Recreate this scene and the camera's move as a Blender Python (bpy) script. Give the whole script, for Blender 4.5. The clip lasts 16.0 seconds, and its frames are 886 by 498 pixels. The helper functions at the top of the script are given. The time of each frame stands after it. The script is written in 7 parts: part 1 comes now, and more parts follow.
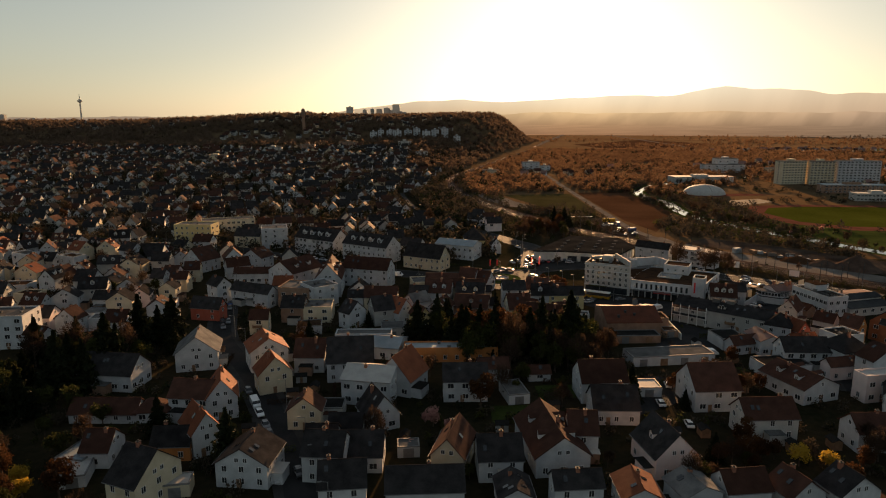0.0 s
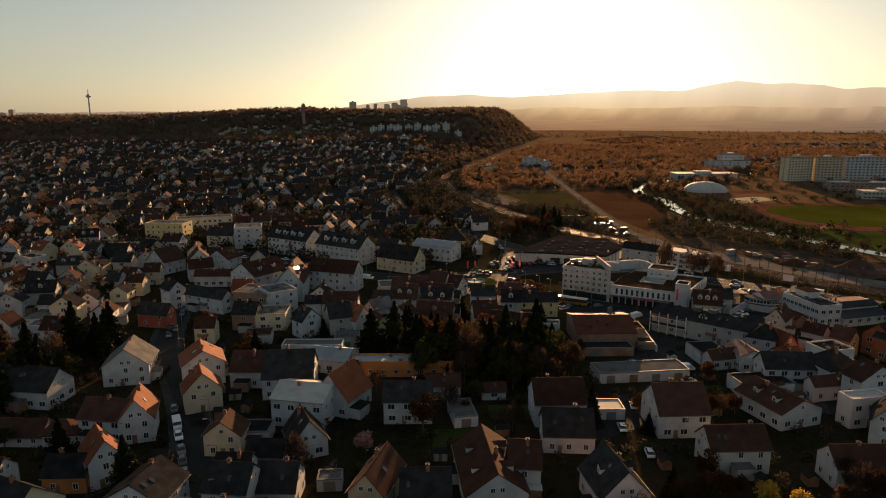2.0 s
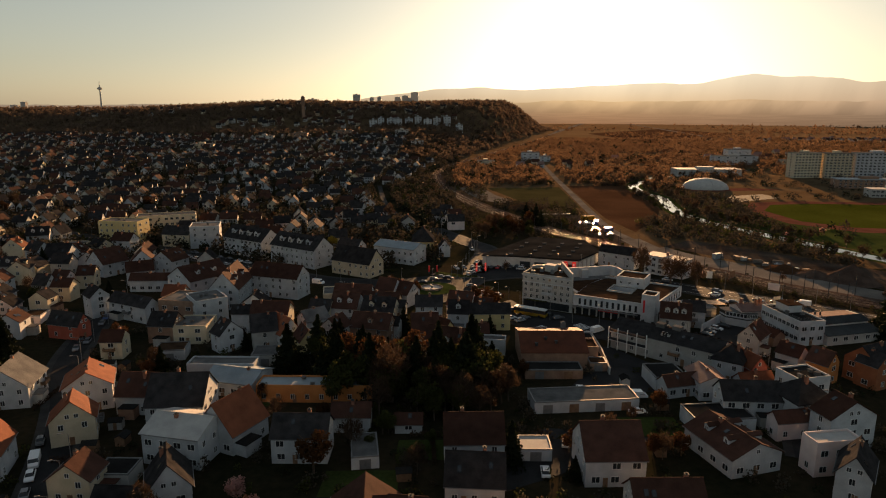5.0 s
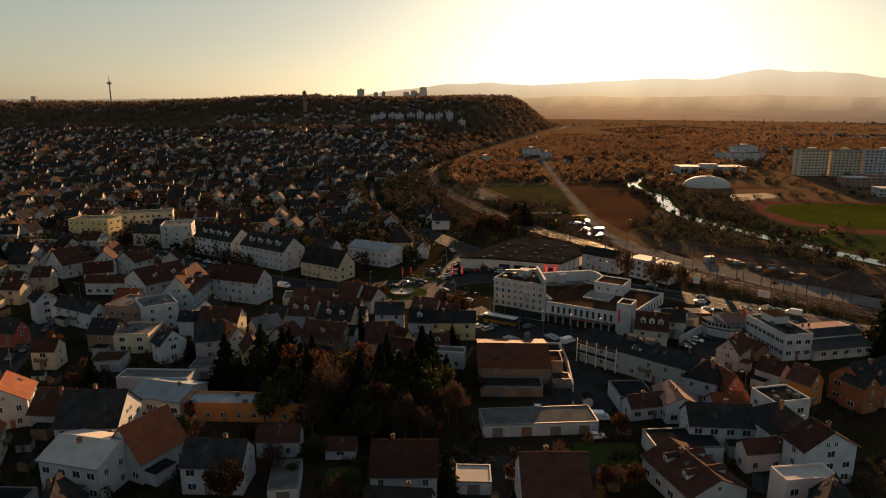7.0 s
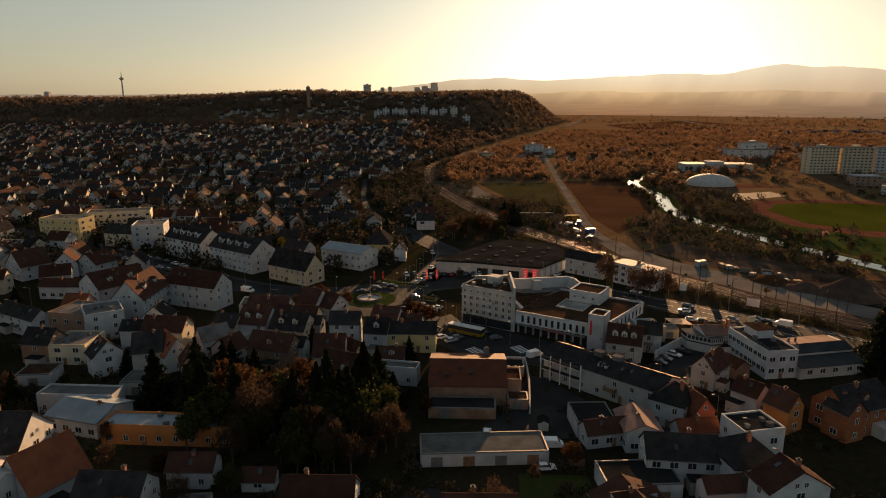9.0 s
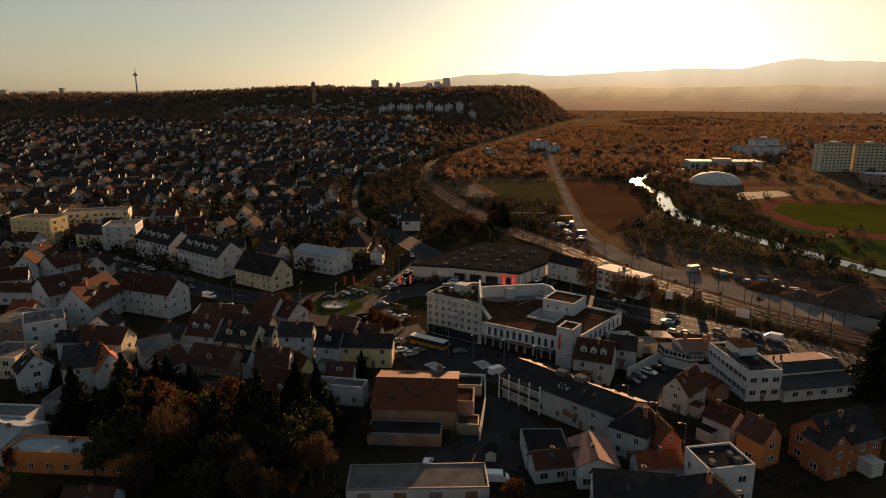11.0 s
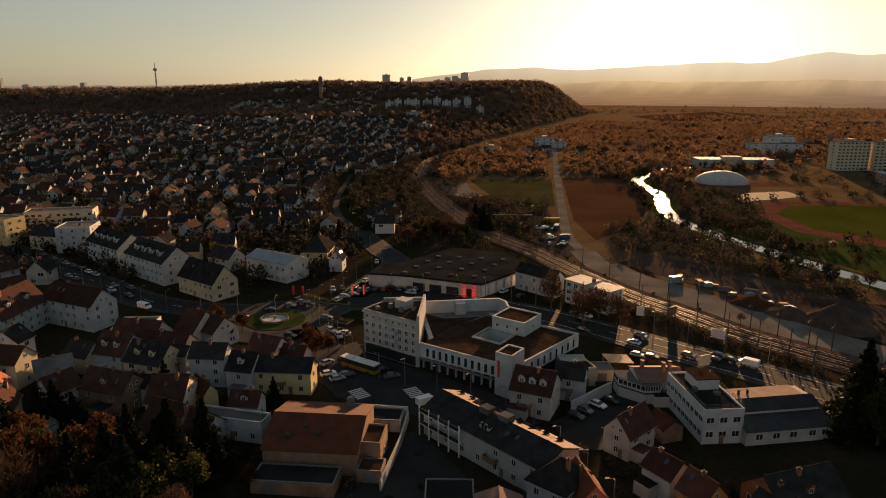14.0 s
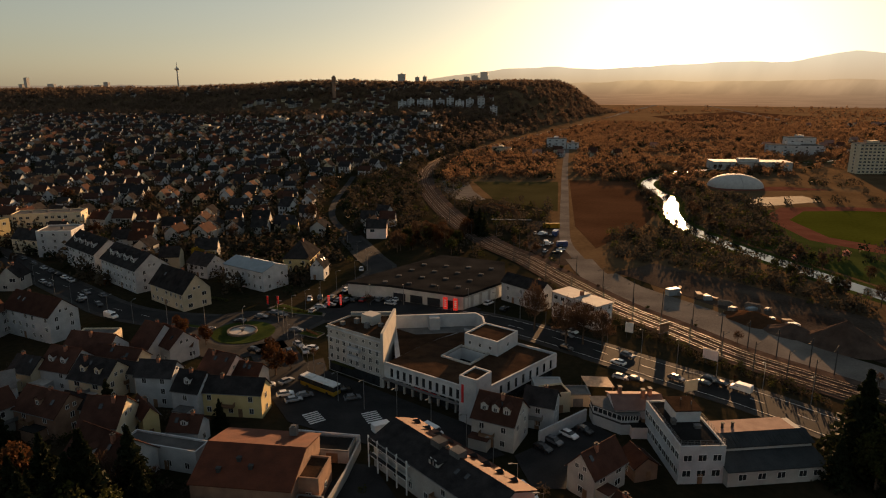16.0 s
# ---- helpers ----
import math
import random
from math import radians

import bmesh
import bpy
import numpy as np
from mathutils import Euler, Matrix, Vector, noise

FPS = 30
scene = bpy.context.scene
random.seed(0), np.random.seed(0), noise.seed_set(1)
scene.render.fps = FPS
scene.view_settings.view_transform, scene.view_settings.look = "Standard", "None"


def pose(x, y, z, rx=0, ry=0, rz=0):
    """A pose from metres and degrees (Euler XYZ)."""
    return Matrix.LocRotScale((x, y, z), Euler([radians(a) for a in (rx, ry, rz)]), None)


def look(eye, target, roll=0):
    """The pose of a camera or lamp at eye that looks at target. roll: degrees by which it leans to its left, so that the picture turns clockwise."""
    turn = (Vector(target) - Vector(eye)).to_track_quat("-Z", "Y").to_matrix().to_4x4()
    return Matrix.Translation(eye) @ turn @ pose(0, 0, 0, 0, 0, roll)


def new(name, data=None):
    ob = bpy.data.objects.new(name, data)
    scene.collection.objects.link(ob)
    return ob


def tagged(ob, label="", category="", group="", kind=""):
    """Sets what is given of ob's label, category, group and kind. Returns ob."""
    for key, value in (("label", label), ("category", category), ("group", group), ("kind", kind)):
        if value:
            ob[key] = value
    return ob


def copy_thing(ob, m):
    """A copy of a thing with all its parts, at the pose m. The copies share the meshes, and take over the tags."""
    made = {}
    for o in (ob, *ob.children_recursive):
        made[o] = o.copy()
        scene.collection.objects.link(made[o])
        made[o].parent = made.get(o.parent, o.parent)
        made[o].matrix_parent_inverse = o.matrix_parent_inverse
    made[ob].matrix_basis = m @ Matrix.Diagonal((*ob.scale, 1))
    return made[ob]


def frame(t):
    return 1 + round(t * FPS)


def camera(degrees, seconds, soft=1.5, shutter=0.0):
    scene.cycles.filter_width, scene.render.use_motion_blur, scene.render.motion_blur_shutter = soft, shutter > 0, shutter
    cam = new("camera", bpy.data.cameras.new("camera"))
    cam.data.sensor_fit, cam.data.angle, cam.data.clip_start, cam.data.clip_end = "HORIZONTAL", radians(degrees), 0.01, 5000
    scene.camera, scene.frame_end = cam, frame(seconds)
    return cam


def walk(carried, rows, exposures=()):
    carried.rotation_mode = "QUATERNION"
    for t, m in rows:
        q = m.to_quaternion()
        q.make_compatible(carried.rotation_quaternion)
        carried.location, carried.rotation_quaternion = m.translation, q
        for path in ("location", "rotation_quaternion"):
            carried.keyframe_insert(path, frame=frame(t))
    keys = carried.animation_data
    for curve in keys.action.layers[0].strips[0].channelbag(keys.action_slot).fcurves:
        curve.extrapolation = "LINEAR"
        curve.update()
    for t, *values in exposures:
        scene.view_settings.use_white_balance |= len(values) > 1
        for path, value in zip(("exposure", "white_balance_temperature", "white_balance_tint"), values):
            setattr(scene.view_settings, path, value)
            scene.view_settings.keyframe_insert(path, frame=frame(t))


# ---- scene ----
cam = camera(68.3, 16.0, soft=1.1)
PATH = [
    (0, (-1.071, -3.283, 74.585), (-1.065, -1.322, 74.192), -0.0),
    (0.5, (3.198, 0.803, 74.548), (3.195, 2.763, 74.152), -0.0),
    (1, (7.471, 4.845, 74.47), (7.459, 6.804, 74.069), 0.0),
    (1.5, (11.702, 8.892, 74.4), (11.683, 10.85, 73.996), 0.0),
    (2, (15.933, 12.898, 74.33), (15.908, 14.856, 73.923), 0.0),
    (2.5, (20.153, 16.864, 74.263), (20.122, 18.821, 73.852), 0.0),
    (3, (24.302, 20.837, 74.24), (24.264, 22.793, 73.825), 0.1),
    (3.5, (28.373, 24.72, 74.205), (28.329, 26.675, 73.787), 0.0),
    (4, (32.313, 28.491, 74.163), (32.262, 30.445, 73.742), 0.0),
    (6.5, (51.472, 46.976, 73.892), (51.381, 48.925, 73.455), 0.2),
    (7, (55.236, 50.641, 73.902), (55.137, 52.59, 73.461), 0.2),
    (7.5, (59.03, 54.247, 73.924), (58.921, 56.194, 73.481), 0.2),
    (8, (62.839, 57.872, 73.945), (62.721, 59.818, 73.498), 0.1),
    (8.5, (66.685, 61.725, 73.969), (66.558, 63.67, 73.519), 0.2),
    (9, (70.508, 65.578, 73.99), (70.37, 67.521, 73.536), 0.2),
    (11.5, (88.833, 84.763, 74.069), (88.641, 86.698, 73.6), 0.1),
    (12, (92.412, 88.529, 74.084), (92.21, 90.462, 73.613), 0.1),
    (12.5, (95.913, 92.255, 74.105), (95.699, 94.187, 73.632), 0.1),
    (13, (99.41, 95.968, 74.136), (99.178, 97.897, 73.66), 0.1),
    (13.5, (103.005, 99.717, 74.206), (102.77, 101.644, 73.726), 0.1),
    (14, (106.493, 103.403, 74.295), (106.25, 105.329, 73.813), 0.1),
    (14.5, (109.785, 106.998, 74.386), (109.512, 108.92, 73.902), 0.1),
    (15, (112.933, 110.61, 74.514), (112.63, 112.526, 74.028), 0.1),
    (15.5, (115.752, 114.186, 74.664), (115.448, 116.103, 74.181), 0.1),
    (16, (118.295, 117.651, 74.751), (117.991, 119.568, 74.267), 0.1),
]
walk(cam, [(t, look(eye, target, roll)) for t, eye, target, roll in PATH], [(0, 1.58), (16, 1.4)])

R = random.Random(7)

# ---- light ----
SUN_AZ, SUN_EL = 11.0, 8.0
world = bpy.data.worlds.new("evening_sky")
scene.world = world
world.use_nodes = True
wn = world.node_tree
sky = wn.nodes.new("ShaderNodeTexSky")
sky.sky_type = "NISHITA"
sky.sun_disc = False
sky.sun_elevation = radians(SUN_EL)
sky.sun_rotation = radians(SUN_AZ)
sky.air_density, sky.dust_density, sky.ozone_density, sky.altitude = 1.05, 0.9, 2.0, 100
soft = wn.nodes.new("ShaderNodeGamma")
soft.inputs["Gamma"].default_value = 0.68
pale = wn.nodes.new("ShaderNodeHueSaturation")
pale.inputs["Saturation"].default_value = 0.7
warm = wn.nodes.new("ShaderNodeMix")
warm.data_type, warm.blend_type = "RGBA", "MULTIPLY"
warm.inputs[0].default_value = 1.0
warm.inputs[7].default_value = (1.02, 0.975, 0.88, 1)
wn.links.new(sky.outputs[0], soft.inputs["Color"])
wn.links.new(soft.outputs[0], pale.inputs["Color"])
wn.links.new(pale.outputs[0], warm.inputs[6])
wn.links.new(warm.outputs[2], wn.nodes["Background"].inputs[0])
wn.nodes["Background"].inputs[1].default_value = 0.062
sun = new("sun", bpy.data.lights.new("sun", "SUN"))
sun.data.energy, sun.data.angle, sun.data.color = 4.3, radians(0.6), (1.0, 0.55, 0.25)
sd = Vector((math.sin(radians(SUN_AZ)) * math.cos(radians(SUN_EL)), math.cos(radians(SUN_AZ)) * math.cos(radians(SUN_EL)), math.sin(radians(SUN_EL))))
sun.matrix_world = look(sd * 500, (0, 0, 0))


# ---- materials ----
def mat(name, a, b, rough=0.8, scale=0.6, fine=9.0, bump=0.15, spec=0.3, metal=0.0, tone=0.0, see=0.0, dist=0.02, sheen=0.0):
    """Two colours mixed by coarse and fine grain, with relief; tone: how much single objects differ; see: light let through."""
    m = bpy.data.materials.new(name)
    m.use_nodes = True
    n, l = m.node_tree.nodes, m.node_tree.links
    p = n["Principled BSDF"]
    geo = n.new("ShaderNodeNewGeometry")
    t1, t2 = n.new("ShaderNodeTexNoise"), n.new("ShaderNodeTexNoise")
    t1.inputs["Scale"].default_value, t2.inputs["Scale"].default_value = scale, fine
    t1.inputs["Detail"].default_value = 5
    l.new(geo.outputs["Position"], t1.inputs["Vector"]), l.new(geo.outputs["Position"], t2.inputs["Vector"])
    add = n.new("ShaderNodeMath")
    add.operation = "MULTIPLY_ADD"
    add.inputs[1].default_value = 0.45
    l.new(t2.outputs[0], add.inputs[0]), l.new(t1.outputs[0], add.inputs[2])
    ramp = n.new("ShaderNodeValToRGB")
    ramp.color_ramp.elements[0].position, ramp.color_ramp.elements[1].position = 0.5, 0.95
    ramp.color_ramp.elements[0].color, ramp.color_ramp.elements[1].color = (*a, 1), (*b, 1)
    l.new(add.outputs[0], ramp.inputs[0])
    col = ramp.outputs[0]
    if tone:
        info, hsv = n.new("ShaderNodeObjectInfo"), n.new("ShaderNodeHueSaturation")
        ma = n.new("ShaderNodeMapRange")
        ma.inputs["To Min"].default_value, ma.inputs["To Max"].default_value = 1 - tone, 1 + tone
        l.new(info.outputs["Random"], ma.inputs[0]), l.new(ma.outputs[0], hsv.inputs["Value"])
        l.new(col, hsv.inputs["Color"])
        col = hsv.outputs[0]
    l.new(col, p.inputs["Base Color"])
    p.inputs["Roughness"].default_value, p.inputs["Metallic"].default_value = rough, metal
    p.inputs["Specular IOR Level"].default_value = spec
    if sheen:
        p.inputs["Sheen Weight"].default_value, p.inputs["Sheen Roughness"].default_value = sheen, 0.45
        p.inputs["Sheen Tint"].default_value = (1.0, 0.6, 0.3, 1)
    bp = n.new("ShaderNodeBump")
    bp.inputs["Strength"].default_value, bp.inputs["Distance"].default_value = bump, dist
    l.new(t2.outputs[0], bp.inputs["Height"]), l.new(bp.outputs[0], p.inputs["Normal"])
    if see:
        tr, mix = n.new("ShaderNodeBsdfTranslucent"), n.new("ShaderNodeMixShader")
        mix.inputs[0].default_value = see
        l.new(col, tr.inputs[0]), l.new(p.outputs[0], mix.inputs[1]), l.new(tr.outputs[0], mix.inputs[2])
        l.new(mix.outputs[0], n["Material Output"].inputs[0])
    return m


def tiled(name, a, b, rough=0.8, tone=0.25, pitch=0.34, spec=0.05):
    """Roof tiles: rows across the slope as relief, weathered in patches."""
    m = mat(name, a, b, rough, 0.45, 5.0, 0.3, spec, 0, tone)
    n, l = m.node_tree.nodes, m.node_tree.links
    tc, wv = n.new("ShaderNodeTexCoord"), n.new("ShaderNodeTexWave")
    wv.bands_direction, wv.wave_profile = "Z", "SAW"
    wv.inputs["Scale"].default_value = 1 / pitch / 2
    l.new(tc.outputs["Object"], wv.inputs["Vector"])
    b2 = n.new("ShaderNodeBump")
    b2.inputs["Strength"].default_value, b2.inputs["Distance"].default_value = 0.5, 0.03
    old = next(x for x in n if x.type == "BUMP")
    l.new(wv.outputs["Fac"], b2.inputs["Height"]), l.new(old.outputs[0], b2.inputs["Normal"])
    l.new(b2.outputs[0], n["Principled BSDF"].inputs["Normal"])
    return m


WALL = {
    "w": mat("white_render", (0.335, 0.348, 0.362), (0.49, 0.506, 0.522), 0.85, 0.35, 6, 0.1, 0.2, 0, 0.12),
    "c": mat("cream_render", (0.43, 0.37, 0.26), (0.57, 0.49, 0.36), 0.85, 0.35, 6, 0.1, 0.2, 0, 0.12),
    "y": mat("yellow_render", (0.48, 0.38, 0.18), (0.58, 0.47, 0.24), 0.85, 0.35, 6, 0.1, 0.2, 0, 0.08),
    "g": mat("grey_render", (0.32, 0.31, 0.29), (0.45, 0.44, 0.41), 0.85, 0.35, 6, 0.1, 0.2, 0, 0.15),
    "p": mat("pink_render", (0.58, 0.47, 0.44), (0.72, 0.6, 0.57), 0.85, 0.35, 6, 0.1, 0.2, 0, 0.06),
    "o": mat("orange_render", (0.4, 0.15, 0.045), (0.52, 0.21, 0.065), 0.85, 0.35, 6, 0.1, 0.2, 0, 0.06),
    "b": mat("brown_brick", (0.19, 0.115, 0.08), (0.3, 0.19, 0.13), 0.85, 0.5, 12, 0.25, 0.2, 0, 0.12),
    "B": mat("orange_brick", (0.2, 0.07, 0.03), (0.3, 0.11, 0.05), 0.85, 0.5, 12, 0.25, 0.2, 0, 0.08),
    "X": mat("red_render", (0.3, 0.075, 0.045), (0.4, 0.11, 0.07), 0.85, 0.35, 6, 0.1, 0.2, 0, 0.06),
}
ROOF = {
    "d": tiled("dark_tiles", (0.018, 0.0172, 0.018), (0.042, 0.039, 0.039), spec=0.0),
    "r": tiled("redbrown_tiles", (0.043, 0.022, 0.017), (0.075, 0.037, 0.027), spec=0.015),
    "R": tiled("red_tiles", (0.145, 0.05, 0.027), (0.225, 0.08, 0.042)),
    "G": mat("grey_felt", (0.08, 0.08, 0.08), (0.16, 0.155, 0.15), 0.85, 0.3, 4, 0.2, 0.0, 0, 0.25),
    "k": mat("zinc_sheet", (0.2, 0.24, 0.265), (0.28, 0.325, 0.355), 0.6, 0.3, 3, 0.05, 0.5, 0.3, 0.1),
    "L": mat("pale_sheet", (0.34, 0.325, 0.31), (0.45, 0.43, 0.4), 0.75, 0.4, 4, 0.1, 0.1, 0, 0.1),
    "t": mat("moss_gravel", (0.026, 0.017, 0.012), (0.06, 0.036, 0.022), 0.95, 0.35, 3, 0.4, 0.0, 0, 0.15),
    "p": tiled("faded_tiles", (0.17, 0.1, 0.085), (0.25, 0.155, 0.13)),
}
ZINC = mat("dark_zinc", (0.022, 0.026, 0.028), (0.045, 0.05, 0.053), 0.8, 0.3, 3, 0.05, 0.15, 0.0, 0.1)
PALEWOOD = mat("pale_boards", (0.3, 0.2, 0.13), (0.45, 0.32, 0.22), 0.8, 1, 9, 0.2)
TERRA = tiled("terracotta_tiles", (0.06, 0.018, 0.009), (0.1, 0.03, 0.014), spec=0.2)
FELT = mat("dark_felt", (0.014, 0.0138, 0.0135), (0.032, 0.031, 0.03), 0.95, 0.12, 3, 0.2, 0.0)
GLASS = mat("window_glass", (0.02, 0.022, 0.025), (0.035, 0.037, 0.04), 0.08, 0.5, 2, 0.0, 0.6)
FRAME = mat("white_frame", (0.6, 0.6, 0.58), (0.72, 0.72, 0.7), 0.5, 2, 9, 0.02)
BRICK = mat("chimney_brick", (0.2, 0.08, 0.05), (0.3, 0.14, 0.09), 0.9, 2, 9, 0.3)
METAL = mat("grey_metal", (0.13, 0.13, 0.13), (0.2, 0.2, 0.2), 0.65, 1, 6, 0.05, 0.3, 0.3)
DARK = mat("dark_metal", (0.03, 0.03, 0.03), (0.06, 0.06, 0.06), 0.75, 1, 6, 0.05, 0.15, 0.0)
WOOD = mat("weathered_wood", (0.14, 0.08, 0.045), (0.24, 0.14, 0.08), 0.8, 1, 9, 0.2)
ASPHALT = mat("asphalt", (0.02, 0.02, 0.021), (0.038, 0.037, 0.037), 0.85, 0.15, 3, 0.2, 0.04)
PAVING = mat("paving", (0.03, 0.029, 0.028), (0.058, 0.056, 0.054), 0.85, 0.3, 5, 0.2, 0.04)
GRAVEL = mat("pale_gravel", (0.1, 0.088, 0.078), (0.19, 0.17, 0.15), 0.9, 0.08, 2, 0.3, 0.0)
BALLAST = mat("ballast", (0.05, 0.035, 0.028), (0.1, 0.07, 0.055), 0.95, 0.3, 5, 0.5, 0.0)
STEEL = mat("rail_steel", (0.13, 0.1, 0.08), (0.22, 0.18, 0.15), 0.55, 1, 5, 0.02, 0.5, 0.9)
PAINT = mat("road_paint", (0.5, 0.5, 0.48), (0.7, 0.7, 0.68), 0.7, 2, 9, 0.05)
GRASS = mat("grass", (0.024, 0.034, 0.01), (0.055, 0.07, 0.02), 0.9, 0.06, 1.2, 0.4, 0.0, dist=0.1)
MEADOW = mat("winter_meadow", (0.036, 0.034, 0.014), (0.066, 0.058, 0.026), 0.9, 0.03, 0.8, 0.4, 0.0, dist=0.1)
FIELD = mat("meadow", (0.036, 0.044, 0.006), (0.066, 0.075, 0.012), 0.85, 0.02, 0.5, 0.3, 0.0, dist=0.1)
SITE = mat("bare_dirt", (0.03, 0.022, 0.018), (0.085, 0.066, 0.052), 0.95, 0.07, 1.2, 0.5, 0.0, dist=0.15)
SOIL = mat("ploughed_soil", (0.05, 0.026, 0.014), (0.095, 0.05, 0.028), 0.9, 0.02, 0.6, 0.5, 0.0, dist=0.15)
TRACK = mat("cinder_track", (0.1, 0.04, 0.028), (0.15, 0.065, 0.045), 0.9, 0.1, 2, 0.2, 0.0)
WATER = mat("river_water", (0.02, 0.025, 0.02), (0.03, 0.035, 0.03), 0.07, 0.5, 1.2, 0.12, 0.6, dist=0.05)
EARTH = mat("garden_earth", (0.012, 0.014, 0.007), (0.04, 0.03, 0.018), 0.95, 0.035, 0.6, 0.5, 0.0, dist=0.1)
PLAIN = mat("far_fields", (0.085, 0.058, 0.034), (0.13, 0.094, 0.055), 0.85, 0.006, 0.05, 0.3, 0.0, dist=0.4, sheen=0.02)
BARK = mat("bark", (0.05, 0.035, 0.025), (0.1, 0.07, 0.05), 0.9, 3, 12, 0.4)
TWIG = mat("budding_twigs", (0.036, 0.023, 0.015), (0.068, 0.043, 0.027), 0.85, 0.4, 5, 0.1, 0.1, 0, 0.3, 0.3)
# leafless brown, raised to stand in for the haze over the ridge
WOODS = mat("hazed_bare_woods", (0.095, 0.066, 0.047), (0.15, 0.105, 0.074), 0.9, 0.02, 1, 0.1, 0.0, 0, 0, 0.32, sheen=0.03)
THICK = mat("thicket_twigs", (0.044, 0.036, 0.026), (0.078, 0.064, 0.046), 0.9, 0.05, 1, 0.1, 0.0, 0, 0, 0.2, sheen=0.02)
# valley ground, base colour brightened to imitate the veil of low-sun haze
VALLEY = mat("hazed_valley_grass", (0.06, 0.042, 0.024), (0.12, 0.084, 0.048), 0.9, 0.03, 0.5, 0.4, 0.0, dist=0.1, sheen=0.02)
# twig brown lightened and warmed, so the colour itself carries distance haze
HEDGES = mat("hazed_hedges", (0.11, 0.064, 0.038), (0.165, 0.1, 0.058), 0.9, 0.02, 1, 0.1, 0.0, 0, 0, 0.42, sheen=0.06)
RUST = mat("orange_leaves", (0.036, 0.018, 0.009), (0.08, 0.036, 0.014), 0.8, 0.4, 5, 0.1, 0.03, 0, 0.25, 0.25)
YELL = mat("yellow_blossom", (0.32, 0.2, 0.02), (0.5, 0.34, 0.04), 0.8, 0.4, 5, 0.1, 0.2, 0, 0.15, 0.4)
PINK = mat("pink_blossom", (0.4, 0.2, 0.18), (0.58, 0.34, 0.3), 0.8, 0.4, 5, 0.1, 0.2, 0, 0.15, 0.4)
LEAF = mat("fresh_leaves", (0.026, 0.03, 0.009), (0.06, 0.062, 0.018), 0.7, 0.4, 5, 0.1, 0.03, 0, 0.3, 0.25)
NEEDLE = mat("dark_needles", (0.009, 0.012, 0.006), (0.023, 0.028, 0.013), 0.7, 0.4, 5, 0.1, 0.03, 0, 0.25, 0.15)
RED = mat("red_sign", (0.5, 0.02, 0.02), (0.6, 0.03, 0.03), 0.5, 1, 5, 0.02)
CARS = [mat("car_paint_" + c, a, b, 0.25, 1, 4, 0.0, 0.6) for c, a, b in (
    ("white", (0.7, 0.7, 0.7), (0.75, 0.75, 0.75)), ("silver", (0.35, 0.35, 0.36), (0.4, 0.4, 0.41)), ("black", (0.015, 0.015, 0.017), (0.03, 0.03, 0.03)),
    ("grey", (0.1, 0.1, 0.11), (0.14, 0.14, 0.15)), ("blue", (0.03, 0.06, 0.15), (0.05, 0.08, 0.2)), ("red", (0.3, 0.02, 0.02), (0.35, 0.03, 0.03)))]
RUBBER = mat("tyre_rubber", (0.015, 0.015, 0.015), (0.03, 0.03, 0.03), 0.8, 3, 9, 0.1)


# ---- mesh helpers ----
def part(name, data, material, parent=None, label="", m=None):
    """Links a bmesh, or a mesh, as one object under a thing or a part."""
    if isinstance(data, bmesh.types.BMesh):
        me = bpy.data.meshes.new(name)
        data.to_mesh(me)
        data.free()
    else:
        me = data
    if not me.materials:
        for x in material if isinstance(material, (list, tuple)) else [material]:
            me.materials.append(x)
    ob = new(name, me)
    if parent is not None:
        ob.parent = parent
    if m is not None:
        ob.matrix_basis = m
    if label:
        tagged(ob, label)
    return ob


def root(name, m, label, category, group=""):
    ob = new(name)
    ob.empty_display_size = 0.5
    ob.matrix_basis = m
    return tagged(ob, label, category, group)


def mesh(name, verts, faces):
    me = bpy.data.meshes.new(name)
    me.from_pydata(verts, [], faces)
    me.update()
    return me


def box(bm, x0, y0, z0, x1, y1, z1, mi=0):
    v = [bm.verts.new(p) for p in ((x0, y0, z0), (x1, y0, z0), (x1, y1, z0), (x0, y1, z0), (x0, y0, z1), (x1, y0, z1), (x1, y1, z1), (x0, y1, z1))]
    for f in ((3, 2, 1, 0), (4, 5, 6, 7), (0, 1, 5, 4), (1, 2, 6, 5), (2, 3, 7, 6), (3, 0, 4, 7)):
        bm.faces.new([v[i] for i in f]).material_index = mi
    return v


def prism(bm, profile, x0, x1, mi=0):
    """A closed outline in y and z, drawn out along x."""
    a, b = [bm.verts.new((x0, y, z)) for y, z in profile], [bm.verts.new((x1, y, z)) for y, z in profile]
    n = len(profile)
    fs = [bm.faces.new(a[::-1]), bm.faces.new(b)] + [bm.faces.new((a[i], a[(i + 1) % n], b[(i + 1) % n], b[i])) for i in range(n)]
    for f in fs:
        f.material_index = mi
    bmesh.ops.recalc_face_normals(bm, faces=fs)


def tube(bm, p, q, r0, r1, n=6, mi=0):
    p, q = Vector(p), Vector(q)
    t = (q - p).to_track_quat("Z", "Y")
    a, b = [], []
    for i in range(n):
        c = Vector((math.cos(2 * math.pi * i / n), math.sin(2 * math.pi * i / n), 0))
        a.append(bm.verts.new(p + t @ (c * r0))), b.append(bm.verts.new(q + t @ (c * r1)))
    for i in range(n):
        bm.faces.new((a[i], a[(i + 1) % n], b[(i + 1) % n], b[i])).material_index = mi
    bm.faces.new(a[::-1]).material_index = mi
    bm.faces.new(b).material_index = mi


